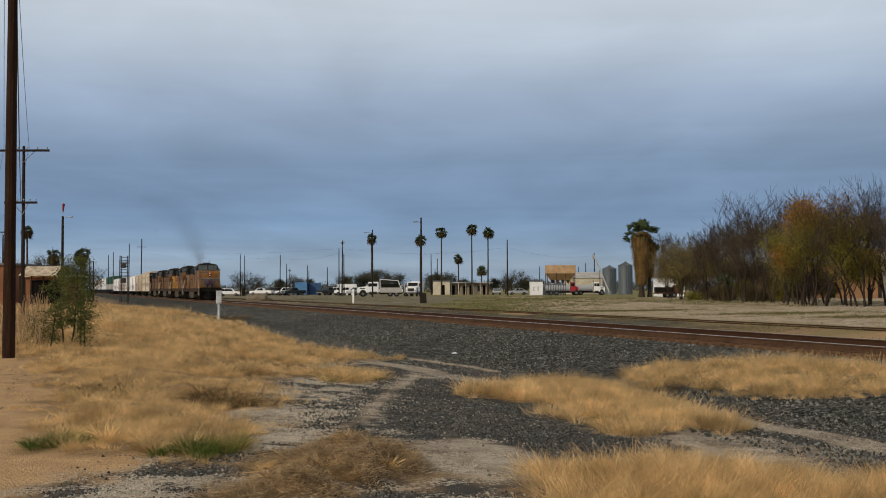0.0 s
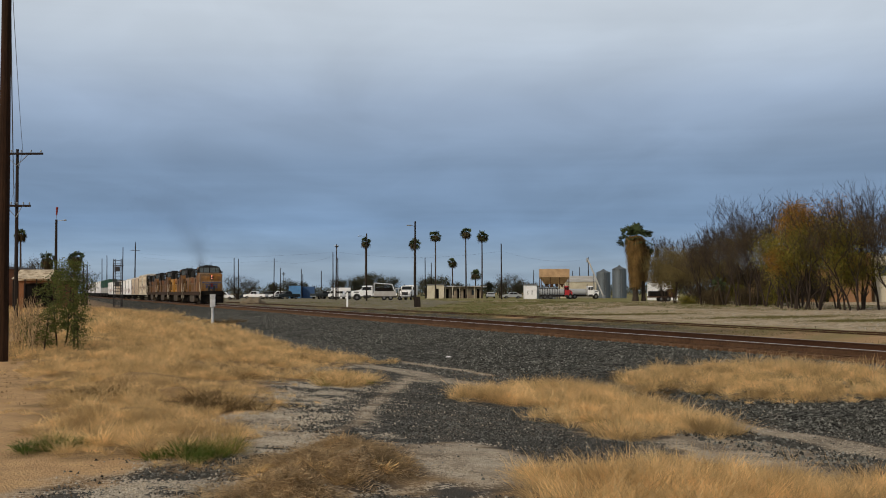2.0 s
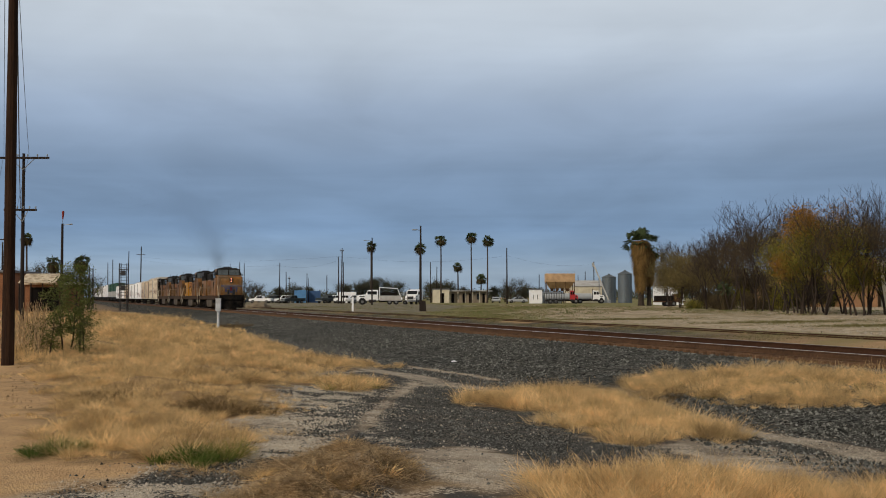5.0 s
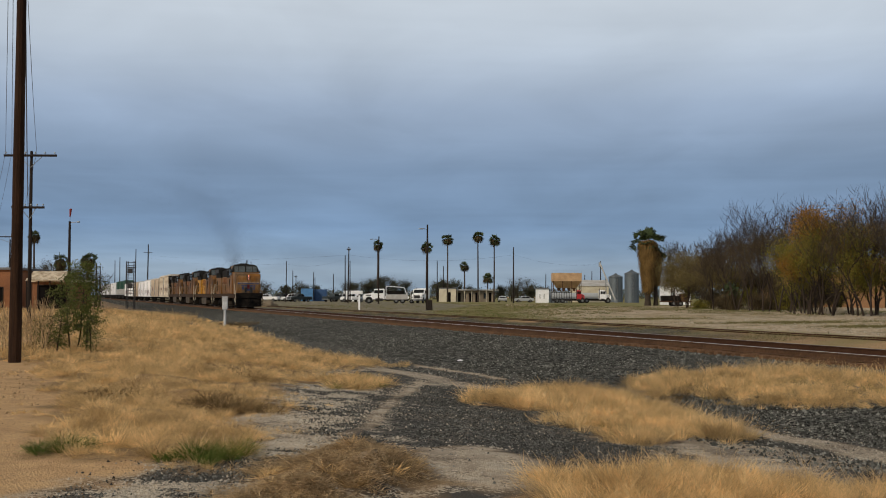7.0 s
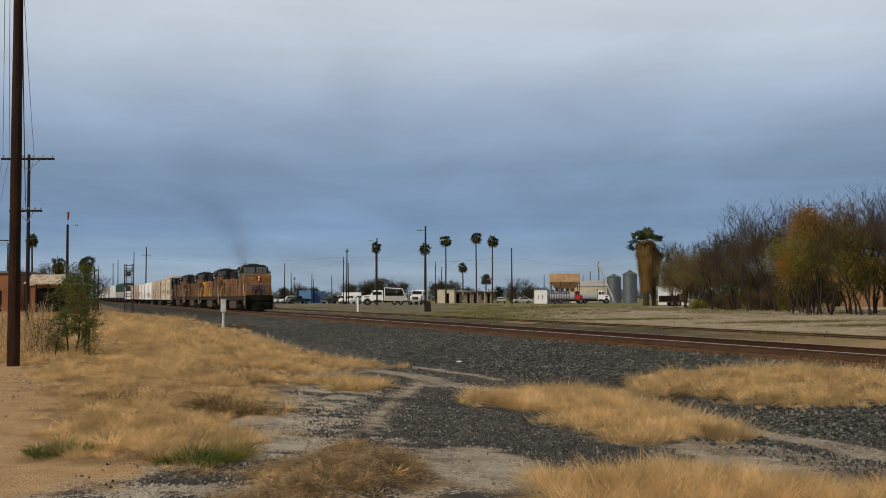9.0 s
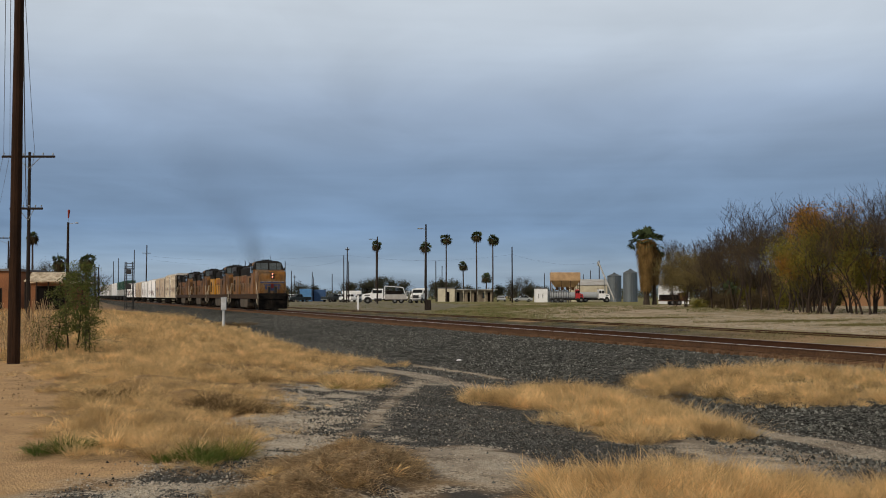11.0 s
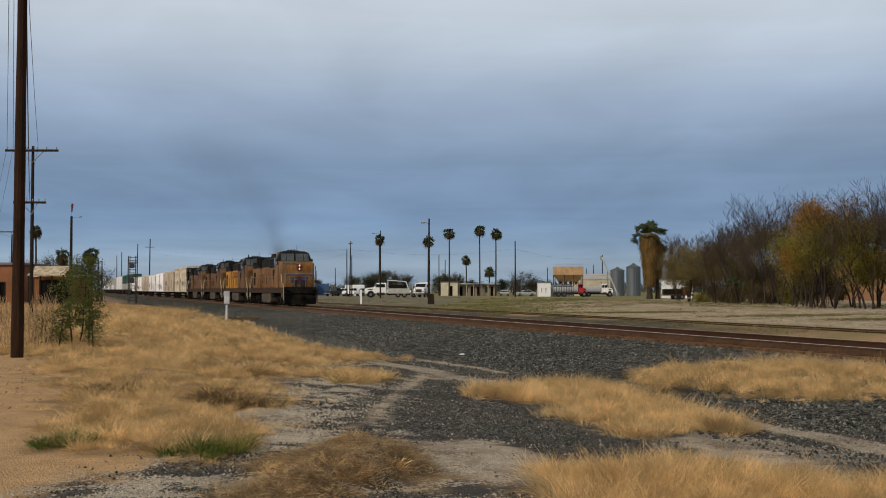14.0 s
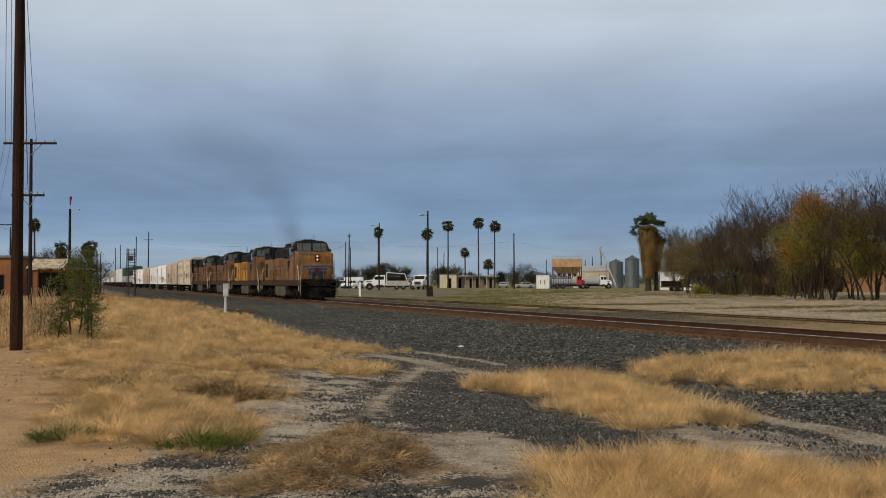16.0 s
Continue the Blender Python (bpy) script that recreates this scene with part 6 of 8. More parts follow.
# ---- poles, signals, wires ----
def utility_pole(u, d, top, r, arms=(), lean=0.0, label="tarred wooden utility pole", lamp=0, mat="wood2", turn=0.0):
    """arms: (height, half length, offset) of cross-arms; lamp: length of a bracket with a street light."""
    x, y = u * d, d
    z = gz(x, y)
    t = thing("utility_pole", label, "utility pole", pose(x, y, z, 0, lean, turn))
    bm = B()
    n = 12 if d < 60 else 8
    h = top - z
    lathe(bm, [(r * (1 - 0.36 * k / 8) * (1 + 0.03 * math.sin(k * 2.3)), -0.4 + (h + 0.4) * k / 8) for k in range(9)], n)
    part("shaft", bm, M[mat], t)
    for az, half, off in arms:
        bm = B()
        box(bm, off - half, off + half, -r * 1.1 - 0.12, -r * 1.1, az - z - 0.07, az - z + 0.07, 0.012)
        a = part("crossarm", bm, M[mat], t)
        bm = B()
        for s in (-1, 1):
            rod(bm, (off + s * half * 0.45, -r * 1.1 - 0.05, az - z - 0.05), (0, -r * 0.9, az - z - 0.75), 0.022, n=5)
        part("brace", bm, M["steel"], a)
        for k in range(6):
            q = off - half * 0.92 + half * 1.84 * k / 5
            bm = B()
            lathe(bm, [(0.025, az - z + 0.06), (0.025, az - z + 0.14), (0.06, az - z + 0.15), (0.05, az - z + 0.21), (0.02, az - z + 0.24)], 8, (q, -r * 1.1 - 0.06))
            part("insulator", bm, M["steel"], a)
    if lamp:
        bm = B()
        rod(bm, (0, 0, h - 0.6), (lamp, 0, h - 0.45), 0.03, n=6)
        br = part("lamp_bracket", bm, M["steel"], t)
        bm = B()
        s = 1 if lamp > 0 else -1
        box(bm, min(lamp, lamp + s * 0.55), max(lamp, lamp + s * 0.55), -0.14, 0.14, h - 0.55, h - 0.42, 0.04)
        part("lamp_head", bm, M["steel"], br)
    return t


def wire(points, r, label, sag=0.6):
    t = thing("overhead_wire", label, "wire")
    pts = []
    for a, b in zip(points, points[1:]):
        a, b = Vector(a), Vector(b)
        for k in range(0 if not pts else 1, 13):
            f = k / 12
            pts.append(a.lerp(b, f) - Vector((0, 0, sag * 4 * f * (1 - f))))
    bm = B()
    rings = [[bm.verts.new(q + Vector((math.cos(k * math.tau / 4) * r, 0, math.sin(k * math.tau / 4) * r))) for k in range(4)] for q in pts]
    for a, b in zip(rings, rings[1:]):
        for k in range(4):
            bm.faces.new((a[k], a[(k + 1) % 4], b[(k + 1) % 4], b[k]))
    part("strand", bm, M["wire"], t)


def H(v, d):
    """Height of what shows v above the horizon (tangent) at depth d."""
    return EYE + v * d


def build_poles():
    utility_pole(-0.3407, 30.4, 13.0, 0.155, [(12.2, 1.2, 0)], lean=0.15, label="thick brown wooden utility pole rooted in dry grass", mat="wood")
    utility_pole(-0.3300, 80, H(0.1150, 80), 0.145, [(H(0.1111, 80), 1.7, 0.0), (H(0.0695, 80), 1.05, -0.1)], label="wooden utility pole with two long crossarms")
    utility_pole(-0.3460, 170, H(0.0440, 170), 0.15, [(H(0.046, 170), 2.2, -1.0)], label="distant wooden pole with a crossarm")
    utility_pole(-0.0122, 146, H(0.0572, 146), 0.145, label="tall bare pole with a street light, boxed at its foot", lamp=-0.45)
    utility_pole(-0.0510, 225, H(0.0475, 225), 0.15, label="wooden pole with a street light", lamp=-1.0)
    far = [(-0.0777, 260, 0.0325, 0.13), (-0.0754, 250, 0.0390, 0.15), (-0.0738, 270, 0.0280, 0.13), (-0.0041, 300, 0.0280, 0.14), (0.0005, 320, 0.0240, 0.14),
           (0.0569, 260, 0.0393, 0.17), (-0.0870, 300, 0.0175, 0.13), (-0.1032, 310, 0.0190, 0.13), (-0.1195, 300, 0.0200, 0.13), (-0.1170, 340, 0.0165, 0.12),
           (-0.1250, 290, 0.0275, 0.13), (-0.1530, 300, 0.0270, 0.13), (-0.1565, 290, 0.0280, 0.13), (-0.2358, 400, 0.0405, 0.24), (-0.2617, 700, 0.0275, 0.30),
           (-0.2578, 650, 0.0300, 0.28), (-0.2530, 600, 0.0265, 0.28), (-0.2765, 200, 0.0250, 0.14), (-0.2735, 210, 0.0230, 0.14), (0.0824, 330, 0.0180, 0.14),
           (0.0965, 340, 0.0180, 0.14), (0.1138, 330, 0.0175, 0.13), (0.1192, 330, 0.0205, 0.14), (0.1265, 320, 0.0285, 0.16), (-0.1018, 320, 0.0150, 0.12), (-0.2457, 204, 0.0366, 0.10)]
    for k, (u, d, v, r) in enumerate(far):
        arms = [(H(v, d) - (2.6 if k == 13 else 0.5), 1.4 if k == 13 else 0.4, 0)] if k in (13, 9, 1, 20) else []
        utility_pole(u, d, H(v, d), r, arms, label="distant dark wooden pole", lean=(0.6 if k % 3 == 1 else -0.3))
    # wooden box guard at the foot of the tall lamp pole
    t = thing("pole_guard", "dark weathered box guard round a pole foot", "guard box", lay(-0.0100, 145.4, gz(-1.45, 145.4)))
    bm = B()
    box(bm, -0.33, 0.33, -0.33, 0.2, -0.1, 1.2, 0.05, top=(0.8, 0.85))
    part("casing", bm, M["wood2"], t)
    # mast with street light and a red sock
    d = 118
    x, y = -0.2985 * d, d
    t = thing("sock_mast", "dark pole with a street light and a limp red windsock", "windsock mast", pose(x, y, gz(x, y)))
    h = H(0.0587, d) - gz(x, y)
    bm = B()
    rod(bm, (0, 0, -0.3), (0, 0, h), 0.17, 0.11, n=8)
    part("shaft", bm, M["wood2"], t)
    bm = B()
    rod(bm, (0, 0, h), (0.05, 0, h + 0.75), 0.02, n=5)
    rod(bm, (0, 0, h - 0.15), (0.75, 0, h - 0.05), 0.025, n=5)
    part("bracket", bm, M["steel"], t)
    bm = B()
    box(bm, 0.7, 0.95, -0.12, 0.12, h - 0.12, h, 0.04)
    part("lamp_head", bm, M["steel"], t)
    bm = B()
    rod(bm, (0.06, 0, h + 1.12), (0.02, 0, h + 0.4), 0.12, 0.06, n=10)
    rod(bm, (0.06, 0, h + 1.2), (0.06, 0, h + 1.12), 0.06, 0.12, n=10)
    part("sock", bm, M["red"], t, "limp red cloth sock")
    # signal ladder tower beside the line
    d = 200
    x, y = -0.2488 * d, d
    t = thing("signal_tower", "dark steel ladder tower with two platforms beside the line", "signal tower", pose(x, y, gz(x, y)))
    h = H(0.0270, d) - gz(x, y)
    for sx in (-0.62, 0.55):
        for sy in (-0.5, 0.5):
            bm = B()
            rod(bm, (sx, sy, -0.3), (sx, sy, h), 0.075, n=5)
            part("leg", bm, M["dark"], t)
    for k in range(15):
        z = 0.5 + k * h / 15.5
        for y_ in (-0.5, 0.5):
            bm = B()
            rod(bm, (-0.62, y_, z), (0.55, y_, z), 0.045, n=4)
            part("rung", bm, M["dark"], t)
    for z in (h * 0.55, h * 0.86):
        bm = B()
        box(bm, -0.75, 0.68, -0.6, 0.6, z, z + 0.12, 0.01)
        part("platform", bm, M["dark"], t)
        bm = B()
        box(bm, -0.45, 0.4, -0.75, -0.55, z - 0.9, z - 0.1, 0.05)
        part("signal_head", bm, M["dark"], t)
    # relay box on its post
    d = 88
    x, y = -0.1736 * d, d
    z = gz(x, y)
    t = thing("relay_box", "white trackside relay box on a steel post", "relay box", pose(x, y, z, 0, 0, 10))
    bt, bb = H(-0.0014, d) - z, H(-0.0113, d) - z
    bm = B()
    rod(bm, (0, 0, -0.2), (0, 0, bb + 0.05), 0.09, n=10)
    part("post", bm, M["relay_paint"], t)
    bm = B()
    box(bm, -0.19, 0.19, -0.17, 0.17, bb, bt, 0.025)
    bx = part("case", bm, M["relay_paint"], t)
    bm = B()
    box(bm, -0.15, 0.15, -0.19, -0.168, bb + 0.05, bt - 0.06, 0.008)
    part("door", bm, M["relay_paint"], bx)
    bm = B()
    box(bm, -0.22, 0.22, -0.21, 0.2, bt - 0.005, bt + 0.04, 0.015)
    part("cap", bm, M["relay_paint"], t)
    # white marker post beyond the siding
    d = 150
    x, y = -0.0664 * d, d
    t = thing("marker_post", "plain white marker post beside the siding", "marker post", pose(x, y, gz(x, y)))
    bm = B()
    box(bm, -0.11, 0.11, -0.06, 0.06, -0.2, 1.75, 0.02)
    part("post", bm, M["paint_white"], t)
    # wires from the near pole's arm to the next pole, and on
    for x0, x1, x2 in ((-10.6, -28.0, -62.0), (-10.5, -27.6, -61.0), (-10.35, -26.0, -58.0)):
        wire([(x0, 30.2, 12.45), (x1, 79.8, H(0.1111, 80) + 0.2), (x2, 169.7, H(0.046, 170) + 0.2)], 0.011, "thin black overhead wire between wooden poles", 0.5)
    wire([(-10.2, 30.2, 9.8), (-26.5, 79.8, H(0.0695, 80) + 0.1)], 0.02, "thin black overhead cable between wooden poles", 0.6)
    wire([(-0.2358 * 400, 400, 14.5), (-0.0754 * 250, 250, 9.8), (0.0569 * 260, 260, 10.3), (0.1265 * 320, 320, 10.2)], 0.009, "faint distant overhead wire", 1.2)
    wire([(-0.2358 * 400, 400, 13.5), (-0.125 * 290, 290, 9.0), (-0.0754 * 250, 250, 9.2)], 0.009, "faint distant overhead wire", 1.0)


build_poles()


# ---- trees ----
def branch_mesh(rng, height, spread, levels=5, kids=3, trunk_r=0.15, forks=1, upright=0.6, first=0.25):
    """Tapered limbs by repeated forking. Returns segments (a, b, r0, r1) and tips."""
    segs, tips, stem = [], [], [0]

    def grow(a, d, length, r, level):
        n = 3 if level < 2 else 1 if level == levels else 2
        p = a
        for k in range(n):
            d2 = (d + Vector((rng.gauss(0, 0.14), rng.gauss(0, 0.14), rng.gauss(0, 0.08)))).normalized()
            q = p + d2 * (length / n)
            r2 = r * (1 - 0.42 * (k + 1) / n)
            segs.append((p, q, r * (1 - 0.42 * k / n), r2, level, stem[0]))
            if level < levels and k >= (n - 2 if level else 0) and (k + 1) / n > first:
                for _ in range(kids if k == n - 1 else max(1, kids - 1)):
                    az = rng.uniform(0, math.tau)
                    out = Vector((math.cos(az) * spread, math.sin(az) * spread, upright)).normalized()
                    nd = (d2 * 0.75 + out * rng.uniform(0.5, 1.0)).normalized()
                    grow(q, nd, length * rng.uniform(0.55, 0.78), r2 * rng.uniform(0.5, 0.75), level + 1)
            p, d = q, d2
        if level >= levels - 1:
            tips.append((p, d))
    for f in range(forks):
        stem[0] = f
        az = rng.uniform(0, math.tau)
        lean = 0.0 if forks == 1 else 0.16
        grow(Vector((rng.uniform(-0.3, 0.3) * (forks > 1), rng.uniform(-0.3, 0.3) * (forks > 1), -0.2)), Vector((math.cos(az) * lean, math.sin(az) * lean, 1)).normalized(), height * 0.36, trunk_r * (1 if forks == 1 else 0.7), 0)
    return segs, tips


def limb_arrays(segs, sides):
    a = np.array([s[0] for s in segs])
    b = np.array([s[1] for s in segs])
    r0 = np.array([s[2] for s in segs])[:, None, None]
    r1 = np.array([s[3] for s in segs])[:, None, None]
    d = b - a
    d = d / (np.linalg.norm(d, axis=1, keepdims=True) + 1e-9)
    ref = np.where(np.abs(d[:, 2:3]) > 0.9, np.array([[1.0, 0, 0]]), np.array([[0, 0, 1.0]]))
    s = np.cross(d, ref)
    s = s / np.linalg.norm(s, axis=1, keepdims=True)
    t = np.cross(d, s)
    k = np.arange(sides) * math.tau / sides
    ring = s[:, None] * np.cos(k)[None, :, None] + t[:, None] * np.sin(k)[None, :, None]
    v = np.concatenate([a[:, None] + ring * r0, b[:, None] + ring * r1], 1).reshape(-1, 3)
    o = (np.arange(len(segs)) * 2 * sides)[:, None, None]
    q = np.array([[i, (i + 1) % sides, sides + (i + 1) % sides, sides + i] for i in range(sides)])
    return v, (q[None] + o).reshape(-1, 4)


def leaf_arrays(rs, centres, n, blob, size, flat=1.0):
    """Small three-cornered leaves scattered round the twig ends."""
    c = centres[rs.randint(0, len(centres), n)] + np.clip(rs.normal(0, 1, (n, 3)), -1.6, 1.6) * blob * np.array([1, 1, flat])
    a = rs.normal(0, 1, (n, 3))
    a /= np.linalg.norm(a, axis=1, keepdims=True)
    b = np.cross(a, rs.normal(0, 1, (n, 3)))
    b /= np.linalg.norm(b, axis=1, keepdims=True)
    s = size * rs.uniform(0.5, 1.3, (n, 1))
    v = np.stack([c - a * s, c + b * s * 0.8, c + a * s], 1).reshape(-1, 3)
    return v, (np.arange(n)[:, None] * 3 + np.arange(3)[None])


def tree(u, d, height, label, seed, leaf=None, leaves=0, spread=0.9, levels=5, kids=3, trunk_r=0.16, forks=1, upright=0.55, leaf_size=0.12, blob=0.35, squash=1.0, low=0.0, twig_r=0.012, category="tree", mix=None, straw=False, crown_top=2.0, clumps=0):
    rng = random.Random(seed)
    rs = np.random.RandomState(seed)
    x, y = u * d, d
    t = thing("tree", label, category, pose(x, y, gz(x, y), 0, 0, rng.uniform(0, 360)))
    segs, tips = branch_mesh(rng, height, spread, levels, kids, trunk_r, forks, upright)
    top = max(s[1].z for s in segs)
    k = height / top
    segs = [(a * k, b * k, r0, max(r1, twig_r), lv, st) for a, b, r0, r1, lv, st in segs]
    segs = [(a, b, max(r0, twig_r), r1, lv, st) for a, b, r0, r1, lv, st in segs]
    thick, thin = [s for s in segs if s[4] <= 1], [s for s in segs if s[4] > 1]
    for f in range(forks):
        raw("stem" if straw else "trunk", *limb_arrays([s for s in thick if s[5] == f], 6), M["grass_dull" if straw else "bark"], t)
    if thin:
        v, f = limb_arrays([s for s in thin if s[4] < levels] or thin, 3)
        ends = [s for s in thin if s[4] == levels]
        faces = [f]
        if ends:                                 # the last twigs are single slivers
            a, b = np.array([s[0] for s in ends]), np.array([s[1] for s in ends])
            w = rs.normal(0, 1, a.shape)
            w = w / np.linalg.norm(w, axis=1, keepdims=True) * twig_r
            faces.append(len(v) + np.arange(len(ends))[:, None] * 3 + np.arange(3)[None])
            v = np.concatenate([v, np.stack([a - w, a + w, b], 1).reshape(-1, 3)])
        raw("branchwork", v, faces, M["grass_dull" if straw else "twig"], t)["kind"] = "stuff"
    if leaf:
        pts = np.array([s[1] for s in segs if s[4] >= levels - 2])
        pts = pts[(pts[:, 2] > low * height) & (pts[:, 2] < crown_top * height)]
        if clumps:                               # leaves hang in masses with gaps between
            pts = pts[rs.permutation(len(pts))[:clumps]]
        if mix:
            hot = pts[:, 2] / height + 0.7 * (vnoise(pts[:, 0], pts[:, 1] + pts[:, 2], 2.2, seed) - 0.5) > 0.54
            for sel, nm in ((~hot, leaf), (hot, mix)):
                if sel.any():
                    raw("crown", *leaf_arrays(rs, pts[sel], int(leaves * 1.5 * sel.mean()), blob, leaf_size, squash), M[nm], t)
        else:
            raw("crown", *leaf_arrays(rs, pts, leaves, blob, leaf_size, squash), M[leaf], t)
    return t


def shrub(u, d, height, half, leaves, seed):
    """A young feathery shrub: one leader, side twigs arching out and down, small leaves along them."""
    rng, rs = random.Random(seed), np.random.RandomState(seed)
    x, y = u * d, d
    t = thing("shrub", "young feathery green shrub in dry grass", "shrub", pose(x, y, gz(x, y), 0, 0, 0), group="shrubs by the pole")
    stem, twigs, pts = [], [], []
    p, way = Vector((0, 0, -0.1)), Vector((rng.gauss(0, 0.05), rng.gauss(0, 0.05), 1))
    n = 10
    for k in range(n):
        way = (way + Vector((rng.gauss(0, 0.06), rng.gauss(0, 0.06), 0.1))).normalized()
        q = p + way * (height * 0.94 / n)
        r0, r1 = 0.028 * (1 - k / (n + 1)), 0.028 * (1 - (k + 1) / (n + 1))
        stem.append((p, q, r0, r1))
        f = (k + 1) / n
        if f > 0.28:
            for _ in range(5):
                az = rng.uniform(0, math.tau)
                ln = half * (1.15 - 1.0 * abs(f - 0.62) * (0.9 if f > 0.62 else 1.5)) * rng.uniform(0.35, 1.25)
                a, el = q, rng.uniform(0.3, 0.9)
                for m in range(5):
                    b = a + Vector((math.cos(az) * math.cos(el), math.sin(az) * math.cos(el), math.sin(el))) * ln / 5
                    twigs.append((a, b, 0.007 - m * 0.001, 0.006 - m * 0.001))
                    if m:
                        pts += [b] * (1 + (rng.random() < 0.6))
                    a, el = b, el - rng.uniform(0.15, 0.5)
        p = q
    pts.append(p)
    raw("stem", *limb_arrays(stem, 6), M["bark"], t)
    raw("branchwork", *limb_arrays(twigs, 3), M["twig"], t)["kind"] = "stuff"
    raw("crown", *leaf_arrays(rs, np.array([tuple(q) for q in pts]), leaves, 0.07, 0.031), M["shrub_leaf"], t)
    return t


def palm(u, d, top, crown_r, label, seed, trunk_r=0.22, skirt=0.0, fronds=24, lean=0.0):
    """A fan palm: slim trunk, a ball of folded fans, and dead fans hanging below."""
    rng = random.Random(seed)
    x, y = u * d, d
    z = gz(x, y)
    h = top - z - crown_r * 0.75
    t = thing("palm_tree", label, "palm tree", pose(x, y, z, 0, lean, rng.uniform(0, 360)), group="fan palms")
    bm = B()
    p = Vector((0, 0, -0.3))
    for k in range(8):
        q = Vector((math.sin(k * 0.5 + seed) * 0.05 * k / 4, math.cos(k * 0.4 + seed) * 0.05 * k / 4, -0.3 + (h + 0.3) * (k + 1) / 8))
        rod(bm, p, q, trunk_r * (1.25 if k == 0 else 1.0 - 0.04 * k), trunk_r * (1.0 - 0.04 * (k + 1)), n=9, caps=False)
        p = q
    part("trunk", bm, M["palm_trunk"], t)
    hub = p

    def fan(bm, d, stalk, size, droop):
        d = d.normalized()
        s = d.cross(Vector((0, 0, 1)))
        s = s.normalized() if s.length > 0.01 else Vector((1, 0, 0))
        s = Matrix.Rotation(rng.uniform(-1.0, 1.0), 3, d) @ s
        up_ = s.cross(d).normalized()
        base = hub + d * stalk
        a, b, c = bm.verts.new(hub - s * 0.05), bm.verts.new(hub + s * 0.05), bm.verts.new(base)
        bm.faces.new((a, b, c))
        n = 11
        for k in range(n):
            f = (k / (n - 1) - 0.5) * 2.2
            dd = (d * math.cos(f) + s * math.sin(f)).normalized()
            m = base + dd * size * 0.55 + up_ * rng.uniform(-0.04, 0.08)
            e = base + dd * size * rng.uniform(0.85, 1.1) * (1 - 0.18 * abs(f)) + Vector((0, 0, -droop * size * rng.uniform(0.5, 1.5)))
            wv = dd.cross(up_).normalized() * size * 0.08
            bm.faces.new([bm.verts.new(q) for q in (base, m - wv, e, m + wv)])
    bm = B()
    for k in range(fronds):
        az = k * 2.39996
        el = 1.45 - (2.25 if skirt < 3 else 1.75) * ((k + 0.5) / fronds) ** 0.9 + rng.uniform(-0.15, 0.15)
        fan(bm, Vector((math.cos(az) * math.cos(el), math.sin(az) * math.cos(el), math.sin(el))), crown_r * (rng.uniform(0.12, 0.50) if skirt < 3 else rng.uniform(0.25, 0.75)), crown_r * rng.uniform(0.46, 0.62), 0.14)
    part("crown", bm, M["palm_leaf"], t)
    if skirt:
        rs = np.random.RandomState(seed)
        n = int((700 if skirt < 3 else 2600) * max(0.6, skirt / 3))
        az, zz = rs.rand(n) * math.tau, hub.z + (0.1 if skirt < 3 else 0.7) - skirt * rs.rand(n)
        f = (hub.z - zz) / skirt
        rr = trunk_r + crown_r * ((0.72 if skirt < 3 else 0.58) - (0.3 if skirt < 3 else 0.42) * f) * rs.uniform(0.3, 1.0, n) * (0.75 + 0.45 * vnoise(az * 2 + seed, zz, 1.3, 4))
        top_ = np.stack([np.cos(az) * rr * 0.6, np.sin(az) * rr * 0.6, zz + 0.25], -1)
        az2 = az + rs.normal(0, 0.12, n)
        tip_ = np.stack([np.cos(az2) * rr, np.sin(az2) * rr, zz - rs.uniform(0.4, 1.5, n)], -1)
        wv = np.stack([-np.sin(az), np.cos(az), np.zeros(n)], -1) * (0.03 + 0.012 * crown_r) * rs.uniform(0.4, 1.4, (n, 1))
        v = np.stack([top_, (top_ + tip_) / 2 - wv, tip_, (top_ + tip_) / 2 + wv], 1).reshape(-1, 3)
        raw("dead_skirt", v, np.arange(n)[:, None] * 4 + np.arange(4)[None], M["palm_dead" if skirt > 3 else "palm_brown"], t)["label"] = "hanging skirt of brown dead fronds"
    return t


